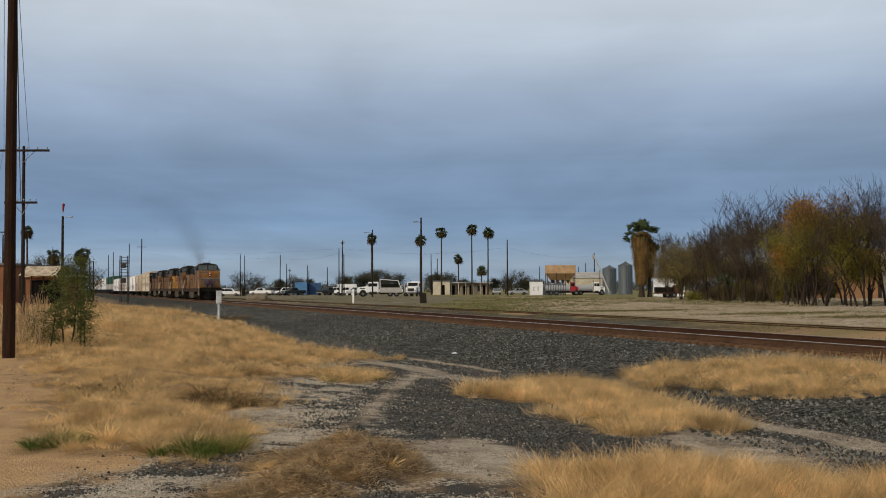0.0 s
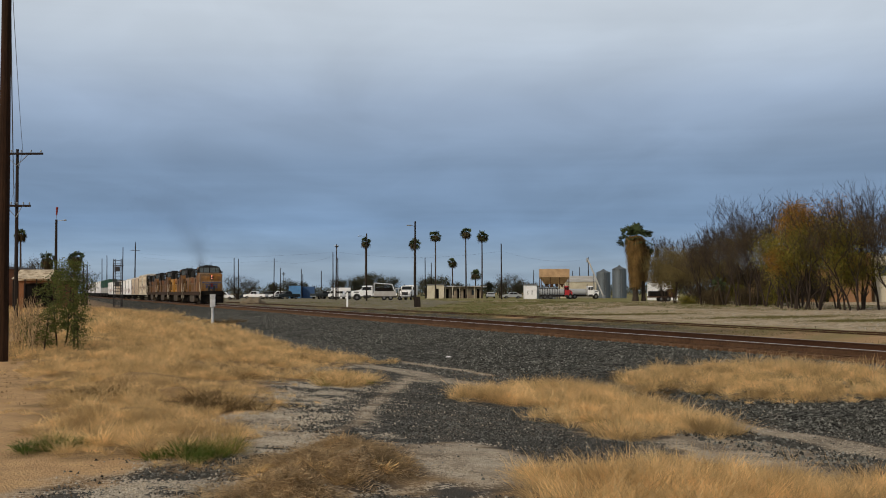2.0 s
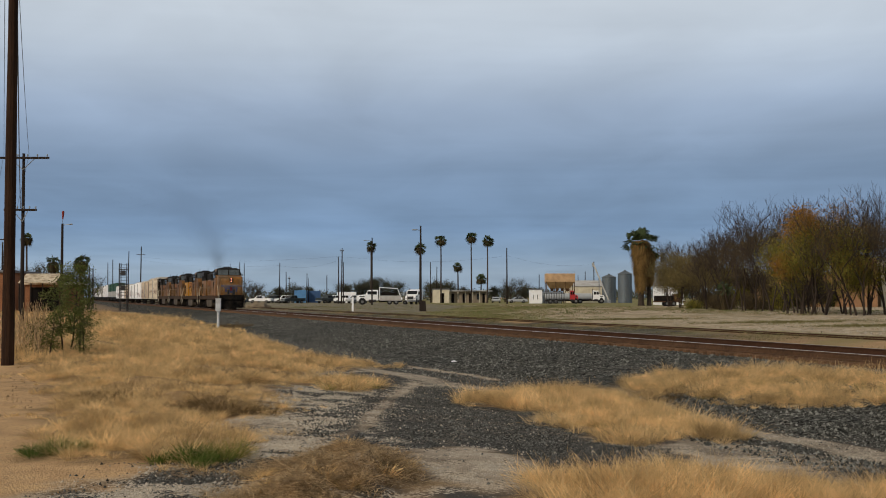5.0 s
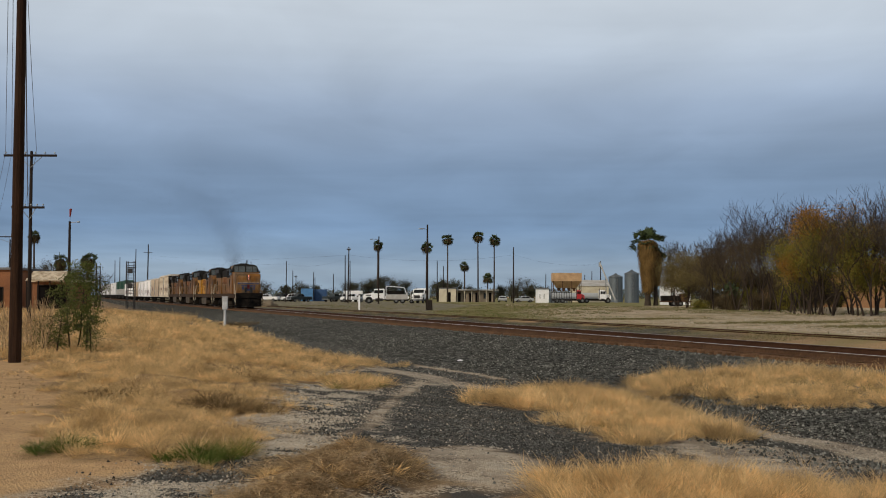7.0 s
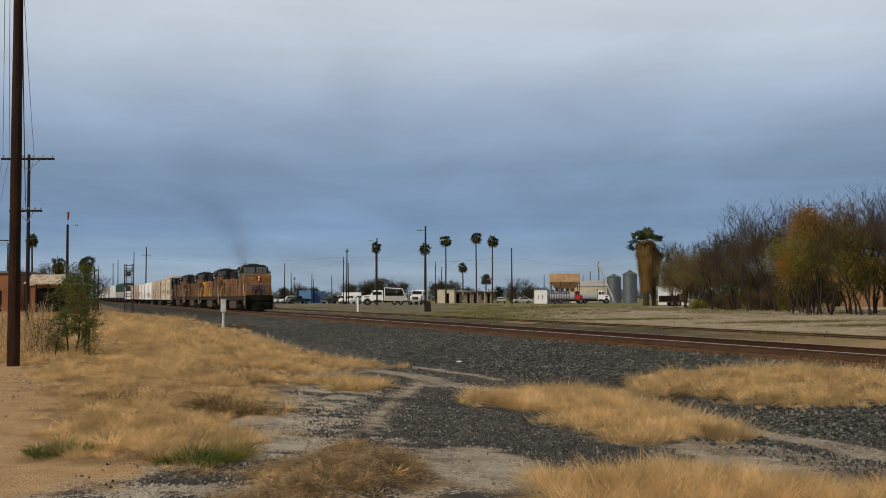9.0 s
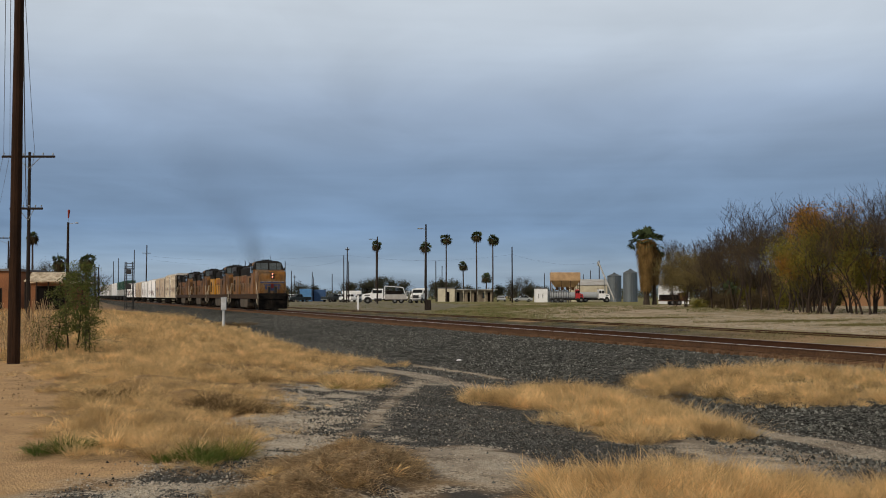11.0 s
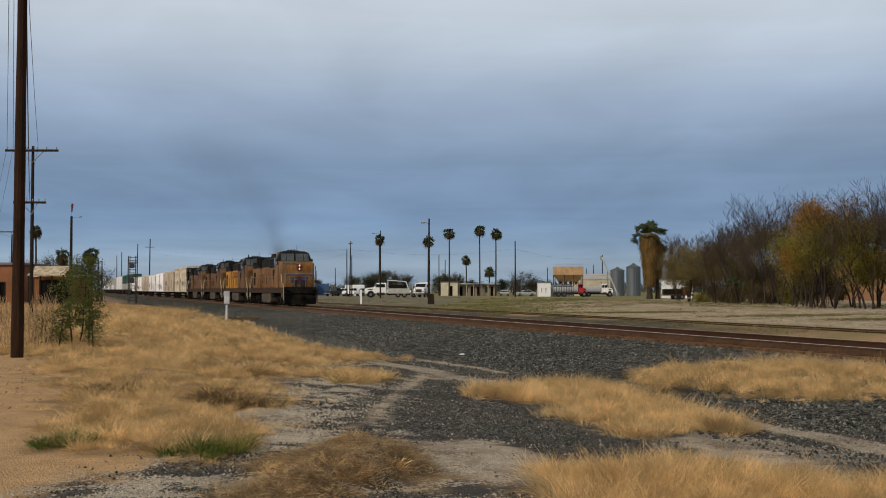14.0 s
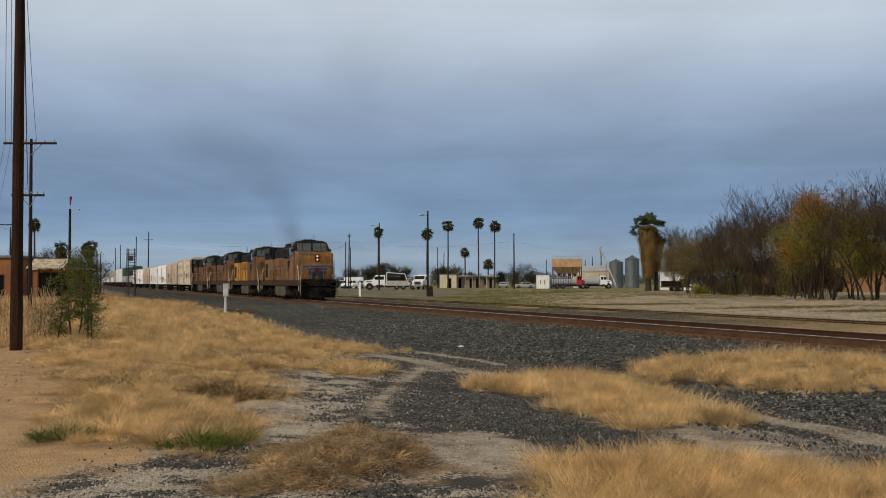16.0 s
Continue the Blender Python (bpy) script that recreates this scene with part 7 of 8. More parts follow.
def build_trees():
    # fan palms of the town
    tall = "tall slim fan palm with a small round crown"
    for k, (u, d, v, cr, sk) in enumerate(((-0.0127, 290, 0.0430, 1.5, 1.2), (0.0041, 300, 0.0493, 1.45, 0.9), (0.0284, 300, 0.0520, 1.55, 1.2), (0.0411, 300, 0.0490, 1.5, 0.8),
                                           (-0.0520, 300, 0.0435, 1.3, 0.8), (0.0176, 330, 0.0275, 1.35, 0.6), (0.0361, 340, 0.0180, 1.4, 0.6))):
        palm(u, d, H(v, d) + 0.2, cr * d / 235, tall, 200 + k, trunk_r=0.2 if k < 5 else 0.22, skirt=sk * 0.5, lean=(0.5 if k in (2, 3) else -0.3))
    for k, (u, d, v, cr) in enumerate(((-0.3265, 230, 0.0515, 1.5), (-0.3055, 170, 0.0330, 1.35), (-0.2835, 160, 0.0340, 1.45))):
        palm(u, d, H(v, d), cr, "fan palm behind the brick building", 220 + k, skirt=0.5)
    palm(0.1640, 200, H(0.0520, 200), 2.8, "stout fan palm with a thick skirt of brown dead fronds", 240, trunk_r=0.48, skirt=7.4, fronds=30, lean=0.2)
    palm(0.1705, 201, H(0.0400, 201), 1.9, "lower fan palm wrapped in dead fronds", 241, trunk_r=0.36, skirt=4.6, fronds=9)
    # the row of trees on the edge of the gravel lot: bare brown ones, then autumn green and orange
    bare = "bare grey-brown tree with dense fine twigs"
    for k, (u, d, v, kind) in enumerate((
            (0.184, 205, 0.047, "bare"), (0.188, 165, 0.031, "brown"), (0.197, 158, 0.037, "brown"), (0.207, 152, 0.038, "brown"), (0.211, 156, 0.047, "bare"), (0.216, 142, 0.052, "bare"), (0.226, 138, 0.054, "bare"), (0.236, 132, 0.060, "bare"),
            (0.247, 128, 0.068, "bare"), (0.258, 124, 0.074, "bare"), (0.268, 122, 0.085, "bare"), (0.279, 118, 0.079, "bare"), (0.231, 150, 0.055, "bare"), (0.252, 140, 0.068, "bare"),
            (0.283, 106, 0.054, "olive"), (0.291, 103, 0.069, "mix"), (0.302, 100, 0.077, "mix"), (0.311, 98, 0.060, "olive"), (0.329, 99, 0.058, "rust"), (0.345, 99, 0.030, "olive"), (0.300, 112, 0.080, "bare"), (0.287, 112, 0.082, "bare"), (0.314, 109, 0.085, "bare"), (0.298, 107, 0.062, "olive"),
            (0.328, 106, 0.086, "bare"), (0.339, 96, 0.090, "bare"), (0.358, 99, 0.088, "bare"), (0.346, 101, 0.094, "bare"), (0.372, 96, 0.08, "bare"), (0.388, 94, 0.08, "bare"))):
        h = H(v, d) - gz(u * d, d)
        if kind == "bare":
            tree(u, d, h, bare, 300 + k, spread=1.0, levels=6, kids=2, trunk_r=0.13, forks=2, upright=0.7 + 0.3 * (k % 3 == 0), leaf="leaf_brown", leaves=4200, leaf_size=0.055, blob=0.5, twig_r=0.0095 * max(1.0, d / 120), crown_top=0.7)
        elif kind == "brown":
            tree(u, d, h, "low brushy tree with brown leaves", 300 + k, spread=1.1, levels=4, kids=2, trunk_r=0.07, forks=4, upright=0.5, leaf="leaf_olive", leaves=14000, leaf_size=0.075, blob=0.5, twig_r=0.009, clumps=130, low=0.36)
        elif kind == "rust":
            tree(u, d, h, "half-bare tree with rust-brown leaves", 300 + k, spread=0.9, levels=5, kids=2, trunk_r=0.13, forks=2, upright=0.65, leaf="leaf_rust", leaves=2600, leaf_size=0.06, blob=0.4, twig_r=0.010, clumps=90, low=0.35)
        elif kind == "olive":
            tree(u, d, h, "tree with olive-green and yellowing leaves", 300 + k, spread=1.0, levels=5, kids=2, trunk_r=0.12, forks=2, upright=0.6, leaf="leaf_green", leaves=8500, leaf_size=0.078, blob=0.5, twig_r=0.009, clumps=80, low=0.15)
        else:
            tree(u, d, h, "autumn tree, olive below and orange above", 300 + k, spread=0.82, levels=5, kids=2, trunk_r=0.14, forks=2, upright=0.6, leaf="leaf_green", leaves=9500, leaf_size=0.078, blob=0.48, mix="leaf_orange", twig_r=0.009, clumps=100, low=0.2)
    # a small palm hung with dead fronds under the row
    palm(0.2310, 134, H(0.012, 134), 1.15, "small fan palm with pale dead fronds under the trees", 242, trunk_r=0.25, skirt=1.9, fronds=16)
    # scrub under the row
    for k in range(13):
        u = 0.206 + k * 0.0090
        d = 152 - k * 2.5 + 5 * math.sin(k * 2.1)
        v = (-0.006 if k < 9 else 0.004) + 0.014 * ((k * 5) % 7) / 7
        tree(u, d, H(v, d) - gz(u * d, d), "tangled brown undergrowth below the tree row", 340 + k, spread=1.0, levels=4, kids=3, trunk_r=0.03, forks=5, upright=0.7, leaf="leaf_brown" if k % 4 else "leaf_green", leaves=4200, leaf_size=0.07, blob=0.45, category="bush", twig_r=0.008)
    # thicket behind the row
    for k in range(11):
        u = 0.196 + k * 0.0105
        d = 168 - k * 2.6
        tree(u, d, H((0.020 + 0.020 * ((k * 7) % 5) / 5) if k < 7 else 0.006 + 0.012 * ((k * 3) % 4) / 4, d) - gz(u * d, d), "dense dim thicket behind the tree row", 370 + k, spread=0.9, levels=4, kids=2, trunk_r=0.07, forks=5, upright=0.8, leaf="leaf_brown" if k % 4 else "leaf_green", leaves=8000, leaf_size=0.10, blob=0.5, category="bush", twig_r=0.012)
    # mesquites behind the yard and the town
    for k, (u, d, v, sp, n) in enumerate(((-0.0735, 330, 0.0125, 1.2, 1700), (-0.0600, 330, 0.0130, 1.3, 1900), (-0.0520, 334, 0.0150, 1.3, 2000), (-0.0440, 330, 0.0165, 1.4, 2300), (-0.0345, 335, 0.0145, 1.3, 2000), (-0.155, 300, 0.0160, 1.2, 400),
                                          (-0.1450, 310, 0.0120, 1.2, 400), (-0.1250, 320, 0.0085, 1.3, 1500), (-0.1120, 320, 0.0120, 1.2, 900), (-0.1010, 330, 0.0090, 1.2, 1500),
                                          (-0.0030, 330, 0.0120, 1.3, 1800), (0.0020, 330, 0.0155, 1.3, 2000), (0.0085, 335, 0.0140, 1.3, 1900), (0.0620, 320, 0.0155, 1.3, 700), (0.0560, 330, 0.0110, 1.2, 900), (0.0715, 330, 0.0095, 1.3, 1600), (0.0790, 335, 0.0085, 1.3, 1600),
                                          (-0.3220, 190, 0.0290, 1.2, 500), (-0.3360, 190, 0.0250, 1.2, 900), (-0.2950, 180, 0.0240, 1.2, 900), (-0.3080, 185, 0.0300, 1.0, 400), (-0.2770, 190, 0.0200, 1.2, 300),  (0.022, 340, 0.009, 1.3, 1600), (0.046, 345, 0.009, 1.3, 1500))):
        h = H(v, d) - gz(u * d, d)
        tree(u, d, h, "spreading dark mesquite, half bare" if n < 1000 else "low spreading dark mesquite tree", 400 + k, spread=sp, levels=4, kids=2, trunk_r=0.16, forks=5, upright=0.45, leaf="leaf_dark", leaves=int(n * 4.0), leaf_size=0.10, blob=0.28, twig_r=0.02)
    # the green shrub by the near pole and the bare weeds round it
    for k, (u, d, h, w, n) in enumerate(((-0.2915, 34.4, 2.60, 0.70, 4600), (-0.3075, 33.8, 1.35, 0.50, 1300), (-0.2830, 34.2, 2.1, 0.55, 2300), (-0.2970, 34.9, 2.35, 0.55, 2600), (-0.2800, 33.9, 1.1, 0.42, 900), (-0.3180, 34.9, 0.95, 0.35, 600))):
        shrub(u, d, h, w, n, 450 + k)
    for k, (u, d, h) in enumerate(((-0.322, 34, 1.5), (-0.334, 36, 1.6), (-0.352, 35, 1.4), (-0.315, 37, 1.7), (-0.328, 33, 1.2), (-0.345, 38, 1.5), (-0.310, 35, 1.3), (-0.319, 35.5, 1.6), (-0.325, 36.5, 1.5), (-0.305, 36.0, 1.1), (-0.340, 34.5, 1.3))):
        tree(u, d, h, "leafless dry weed stalks by the pole", 460 + k, spread=0.5, levels=2, kids=2, trunk_r=0.007, forks=4, upright=1.2, twig_r=0.006, category="weed", straw=True)
    # far belt of woods on the skyline
    rs = np.random.RandomState(8)
    n = 70000
    dd = rs.uniform(420, 900, n)
    uu = rs.uniform(-0.62, 0.62, n)
    x, y = uu * dd, dd
    keep = (across(x, y) > 70) | (across(x, y) < -60)
    x, y, dd = x[keep], y[keep], dd[keep]
    top = 1.8 + 3.0 * vnoise(x, y, 35, 15)
    z = ground_z(x, y) + top * rs.rand(len(x)) ** 0.8
    v, f = leaf_arrays(rs, np.stack([x, y, z], -1), len(x), 0.5, 0.5)
    tagged(raw("far_woods", v, f, M["leaf_dark"]), "far dark belt of scrub on the skyline", "woods", kind="stuff")


build_trees()


# ---- buildings ----
def wall_with_openings(bm, x0, x1, z0, z1, y, thick, holes):
    """A wall in the plane y with rectangular holes (x0, x1, z0, z1) cut through it, in one piece."""
    xs = sorted({x0, x1, *[h[0] for h in holes], *[h[1] for h in holes]})
    zs = sorted({z0, z1, *[h[2] for h in holes], *[h[3] for h in holes]})
    v = {}

    def at(i, k, back):
        if (i, k, back) not in v:
            v[i, k, back] = bm.verts.new((xs[i], y + thick * back, zs[k]))
        return v[i, k, back]

    def solid(i, k):
        if not (0 <= i < len(xs) - 1 and 0 <= k < len(zs) - 1):
            return False
        m, n = (xs[i] + xs[i + 1]) / 2, (zs[k] + zs[k + 1]) / 2
        return not any(h[0] < m < h[1] and h[2] < n < h[3] for h in holes)
    for i in range(len(xs) - 1):
        for k in range(len(zs) - 1):
            if solid(i, k):
                a, b, c, d = (i, k), (i + 1, k), (i + 1, k + 1), (i, k + 1)
                bm.faces.new([at(*q, 0) for q in (a, b, c, d)])
                bm.faces.new([at(*q, 1) for q in (d, c, b, a)])
                for (p, q), (di, dk) in (((b, a), (0, -1)), ((c, b), (1, 0)), ((d, c), (0, 1)), ((a, d), (-1, 0))):
                    if not solid(i + di, k + dk):
                        bm.faces.new((at(*p, 0), at(*q, 0), at(*q, 1), at(*p, 1)))


def house(name, label, u0, u1, d, depth, height, wall, roof_mat, openings=(), roof="flat", over=0.4, turn=0.0, parapet=0.0):
    """A plain building with its front to the camera. openings: (kind, u0, u1, z0, z1)."""
    x0, x1 = u0 * d, u1 * d
    cx = (x0 + x1) / 2
    z = gz(cx, d)
    t = thing(name, label, "building", pose(cx, d, z, 0, 0, turn))
    hw = (x1 - x0) / 2
    holes = [(a * d - cx, b * d - cx, c, e) for _, a, b, c, e in openings]
    bm = B()
    wall_with_openings(bm, -hw, hw, -0.3, height, 0, 0.25, holes)
    part("front_wall", bm, M[wall], t)
    for s in (-1, 1):
        bm = B()
        box(bm, min(s * hw, s * (hw - 0.25)), max(s * hw, s * (hw - 0.25)), 0.252, depth, -0.3, height)
        part("side_wall", bm, M[wall], t)
    bm = B()
    box(bm, -hw + 0.252, hw - 0.252, depth - 0.25, depth, -0.3, height)
    part("back_wall", bm, M[wall], t)
    bm = B()
    if roof == "flat":
        box(bm, -hw - over, hw + over, -over, depth + over, height + 0.003, height + 0.25, 0.03)
    else:
        v = [bm.verts.new(q) for q in ((-hw - over, -over, height), (hw + over, -over, height), (hw + over, depth + over, height), (-hw - over, depth + over, height),
                                       (-hw - over, depth / 2, height + roof), (hw + over, depth / 2, height + roof))]
        for q in ((0, 1, 5, 4), (2, 3, 4, 5), (0, 4, 3), (1, 2, 5), (3, 2, 1, 0)):
            bm.faces.new([v[i] for i in q])
    part("roof", bm, M[roof_mat], t)
    for (kind, *_), (a, b, c, e) in zip(openings, holes):
        bm = B()
        box(bm, a, b, 0.12, 0.16, c, e)
        p_ = part(kind, bm, M["glass"] if kind == "window" else M["black"], t)
        bm = B()
        for q in ((a - 0.05, a + 0.05, c, e), (b - 0.05, b + 0.05, c, e), (a, b, e - 0.05, e + 0.05)):
            box(bm, q[0], q[1], -0.03, 0.1, q[2], q[3])
        part("frame", bm, M["paint_white" if wall == "paint_white" else "wood2"], p_)
    return t


def build_buildings():
    # low cream office and its long canopied wing
    house("office", "small cream stucco office with a dark door", -0.0027, 0.0108, 300, 8, 3.15, "stucco", "roofing", [("door", 0.0046, 0.0065, 0, 2.3)], over=0.1)
    t = house("canopy_wing", "long low tan building with a deep grey flat roof", 0.0112, 0.0410, 302, 7, 2.75, "stucco_tan", "gcont",
              [("door", 0.0125, 0.0145, 0, 2.2), ("window", 0.0170, 0.0185, 0.8, 2.1), ("door", 0.0215, 0.0240, 0, 2.2), ("door", 0.0265, 0.0290, 0, 2.2), ("window", 0.0330, 0.0350, 0.8, 2.1), ("door", 0.0372, 0.0390, 0, 2.2)], over=1.2)
    for k in range(6):
        bm = B()
        x = -4.3 + k * 1.74
        rod(bm, (x, -1.0, -0.3), (x, -1.0, 2.76), 0.09, n=6)
        part("post", bm, M["stucco"], t)
    # white hut and the grey fence beside it
    house("hut", "small white painted hut with two windows", 0.0755, 0.0850, 270, 4, 2.9, "paint_white", "roofing", [("window", 0.0775, 0.0783, 0.9, 1.9), ("window", 0.0808, 0.0817, 0.9, 1.9)], over=0.1)
    t = thing("sheet_fence", "long grey corrugated sheet fence", "fence", lay(0.0925, 276, gz(0.0925 * 276, 276)))
    for k in range(8):
        bm = B()
        x = -2.05 + k * 0.52
        box(bm, x, x + 0.5, 0, 0.06, -0.1, 2.5, 0.01)
        for q in range(3):
            box(bm, x + 0.08 + q * 0.15, x + 0.13 + q * 0.15, -0.03, 0.0, -0.1, 2.48)
        part("panel", bm, M["steel"], t)
    # raised tan hopper on legs
    d = 290
    cx = 0.0990 * d
    z = gz(cx, d)
    t = thing("hopper_bin", "raised tan steel loading hopper on braced legs", "hopper", pose(cx, d, z))
    top, mid, low = H(0.0188, d) - z, H(0.0122, d) - z, H(0.0070, d) - z
    bm = B()
    box(bm, -3.35, 3.35, -2, 2, mid, top, 0.04)
    part("bin", bm, M["tan"], t)
    bm = B()
    box(bm, -2.3, 2.3, -0.5, 0.5, low, mid - 0.003, top=(1.42, 3.9))
    part("trough", bm, M["tan"], t)
    for k in range(4):
        bm = B()
        x = -1.8 + k * 1.2
        box(bm, x - 0.25, x + 0.25, -0.3, 0.3, low - 0.7, low - 0.003, top=(1.5, 1.5))
        part("spout", bm, M["rail"], t)
    for k in range(4):
        for y in (-1.9, 1.9):
            bm = B()
            x = -3.2 + k * 2.13
            box(bm, x - 0.09, x + 0.09, y - 0.09, y + 0.09, -0.3, mid - 0.004)
            part("leg", bm, M["rail"], t)
    bm = B()
    for k in range(3):
        x = -3.2 + k * 2.13
        rod(bm, (x, -2.0, low), (x + 2.13, -2.0, 0.6), 0.04, n=4)
        rod(bm, (x, -2.0, 0.6), (x + 2.13, -2.0, low), 0.04, n=4)
    part("bracing", bm, M["rail"], t)
    bm = B()
    for k in range(9):
        rod(bm, (-3.3 + k * 0.82, -1.95, top), (-3.3 + k * 0.82, -1.95, top + 0.5), 0.02, n=4)
    rod(bm, (-3.3, -1.95, top + 0.5), (3.3, -1.95, top + 0.5), 0.02, n=4)
    part("top_rail", bm, M["steel"], t)
    # cream mill shed, its raised ridge, silos, auger
    house("mill_shed", "cream sheet-metal mill shed with a grey gable roof", 0.1065, 0.1335, 300, 12, 3.9, "stucco", "gcont", [("window", 0.1275, 0.1292, 0.9, 2.4)], roof=1.5, over=0.2)
    for u, d, v, r in ((0.1384, 295, 0.0185, 1.65), (0.1512, 285, 0.0215, 1.62)):
        cx = u * d
        z = gz(cx, d)
        t = thing("silo", "round corrugated steel grain silo with a conical cap", "silo", pose(cx, d, z), group="grain silos")
        h = H(v, d) - z
        bm = B()
        rings = []
        for k in range(46):
            rings.append((r + 0.010 * (k % 2), -0.3 + (h * 0.88 + 0.3) * k / 45))
        lathe(bm, rings, 28)
        part("drum", bm, M["silo"], t)
        bm = B()
        lathe(bm, [(r + 0.12, h * 0.88), (r + 0.1, h * 0.89), (0.3, h * 0.985), (0.3, h), (0.1, h + 0.1)], 28)
        part("cap", bm, M["silo"], t)
        bm = B()
        for q in (-0.2, 0.2):
            rod(bm, (q, -r - 0.12, 0), (q, -r - 0.12, h * 0.88), 0.02, n=4)
        for k in range(18):
            rod(bm, (-0.2, -r - 0.12, 0.3 + k * 0.36), (0.2, -r - 0.12, 0.3 + k * 0.36), 0.015, n=4)
        part("ladder", bm, M["steel"], t)
    d = 285
    t = thing("grain_auger", "long slanting pale grey grain auger tube", "auger", lay(0.1335, d, gz(0.1335 * d, d)))
    bm = B()
    rod(bm, (1.3, -1.5, 0.2), (-2.2, 0.5, 9.2), 0.17, n=8)
    part("tube", bm, M["gcont"], t)
    bm = B()
    rod(bm, (-2.2, 0.5, 9.2), (-2.25, 0.5, 8.2), 0.2, n=8)
    part("spout", bm, M["steel"], t)
    bm = B()
    box(bm, 0.9, 1.6, -1.9, -1.1, -0.1, 0.7, 0.05)
    part("boot", bm, M["steel"], t)
    for q in (-1, 1):
        bm = B()
        rod(bm, (-0.6, q, -0.2), (-0.9, q * 0.4, 5.6), 0.05, n=5)
        part("prop", bm, M["steel"], t)
    # buildings behind the tree row
    house("white_house", "white house half hidden by trees", 0.1800, 0.1985, 215, 8, 3.3, "paint_white", "roofing", [("window", 0.1835, 0.1860, 1.0, 2.2)], roof=1.6, over=0.3)
    house("tan_warehouse", "orange-tan block warehouse behind the tree row", 0.270, 0.333, 178, 12, 4.7, "tan_block", "roofing", [("door", 0.287, 0.295, 0, 2.6), ("door", 0.312, 0.322, 0, 2.6)], over=0.2)
    house("brick_store", "taller orange-tan store behind the tree row", 0.3345, 0.3535, 170, 10, 6.6, "tan_block", "roofing", [("window", 0.3385, 0.3415, 3.4, 5.2), ("window", 0.3465, 0.3495, 3.4, 5.2)], over=0.1)
    house("pale_house", "pale house behind the autumn trees", 0.3565, 0.390, 172, 9, 6.4, "stucco", "roofing", [("window", 0.360, 0.366, 3.6, 5.0)], over=0.2)
    # brick depot with a pale sheet awning, by the left poles
    d = 130
    t = house("brick_depot", "orange brick building with a flat roof", -0.385, -0.3425, d, 10, 4.2, "brick", "roofing", [("door", -0.356, -0.351, 0, 2.4), ("window", -0.370, -0.364, 1, 2.4)], over=0.3)
    # the black panel across its open front stands for the shade inside
    t = house("awning_shop", "open-fronted brick shop under a pale sheet awning", -0.3275, -0.2985, d - 4, 8, 2.9, "brick", "sheet", [("door", -0.3235, -0.3005, 0, 2.6)], over=0.3)
    bm = B()
    hw = (0.3275 - 0.2985) * (d - 4) / 2
    v = [bm.verts.new(q) for q in ((-hw, -2.2, 3.02), (hw, -2.2, 3.02), (hw, 0.4, 3.95), (-hw, 0.4, 3.95), (-hw, -2.2, 3.10), (hw, -2.2, 3.10), (hw, 0.4, 4.03), (-hw, 0.4, 4.03))]
    for q in ((3, 2, 1, 0), (4, 5, 6, 7), (0, 1, 5, 4), (1, 2, 6, 5), (2, 3, 7, 6), (3, 0, 4, 7)):
        bm.faces.new([v[i] for i in q])
    part("awning", bm, M["sheet"], t, "patched pale sheet awning")
    for k in range(4):
        bm = B()
        rod(bm, (-hw + 0.1 + k * (2 * hw - 0.2) / 3, -2.1, -0.3), (-hw + 0.1 + k * (2 * hw - 0.2) / 3, -2.1, 3.04), 0.07, n=6)
        part("post", bm, M["wood2"], t)


build_buildings()


# ---- vehicles ----
def wheels(t, xs, half, r, w=0.24):
    for x in xs:
        for s in (-1, 1):
            bm = B()
            rod(bm, (x, s * half - s * w, r), (x, s * half, r), r, n=18)
            wh = part("wheel", bm, M["rubber"], t)
            bm = B()
            rod(bm, (x, s * half - s * 0.02, r), (x, s * half + s * 0.015, r), r * 0.5, n=14)
            part("rim", bm, M["rim"], wh)


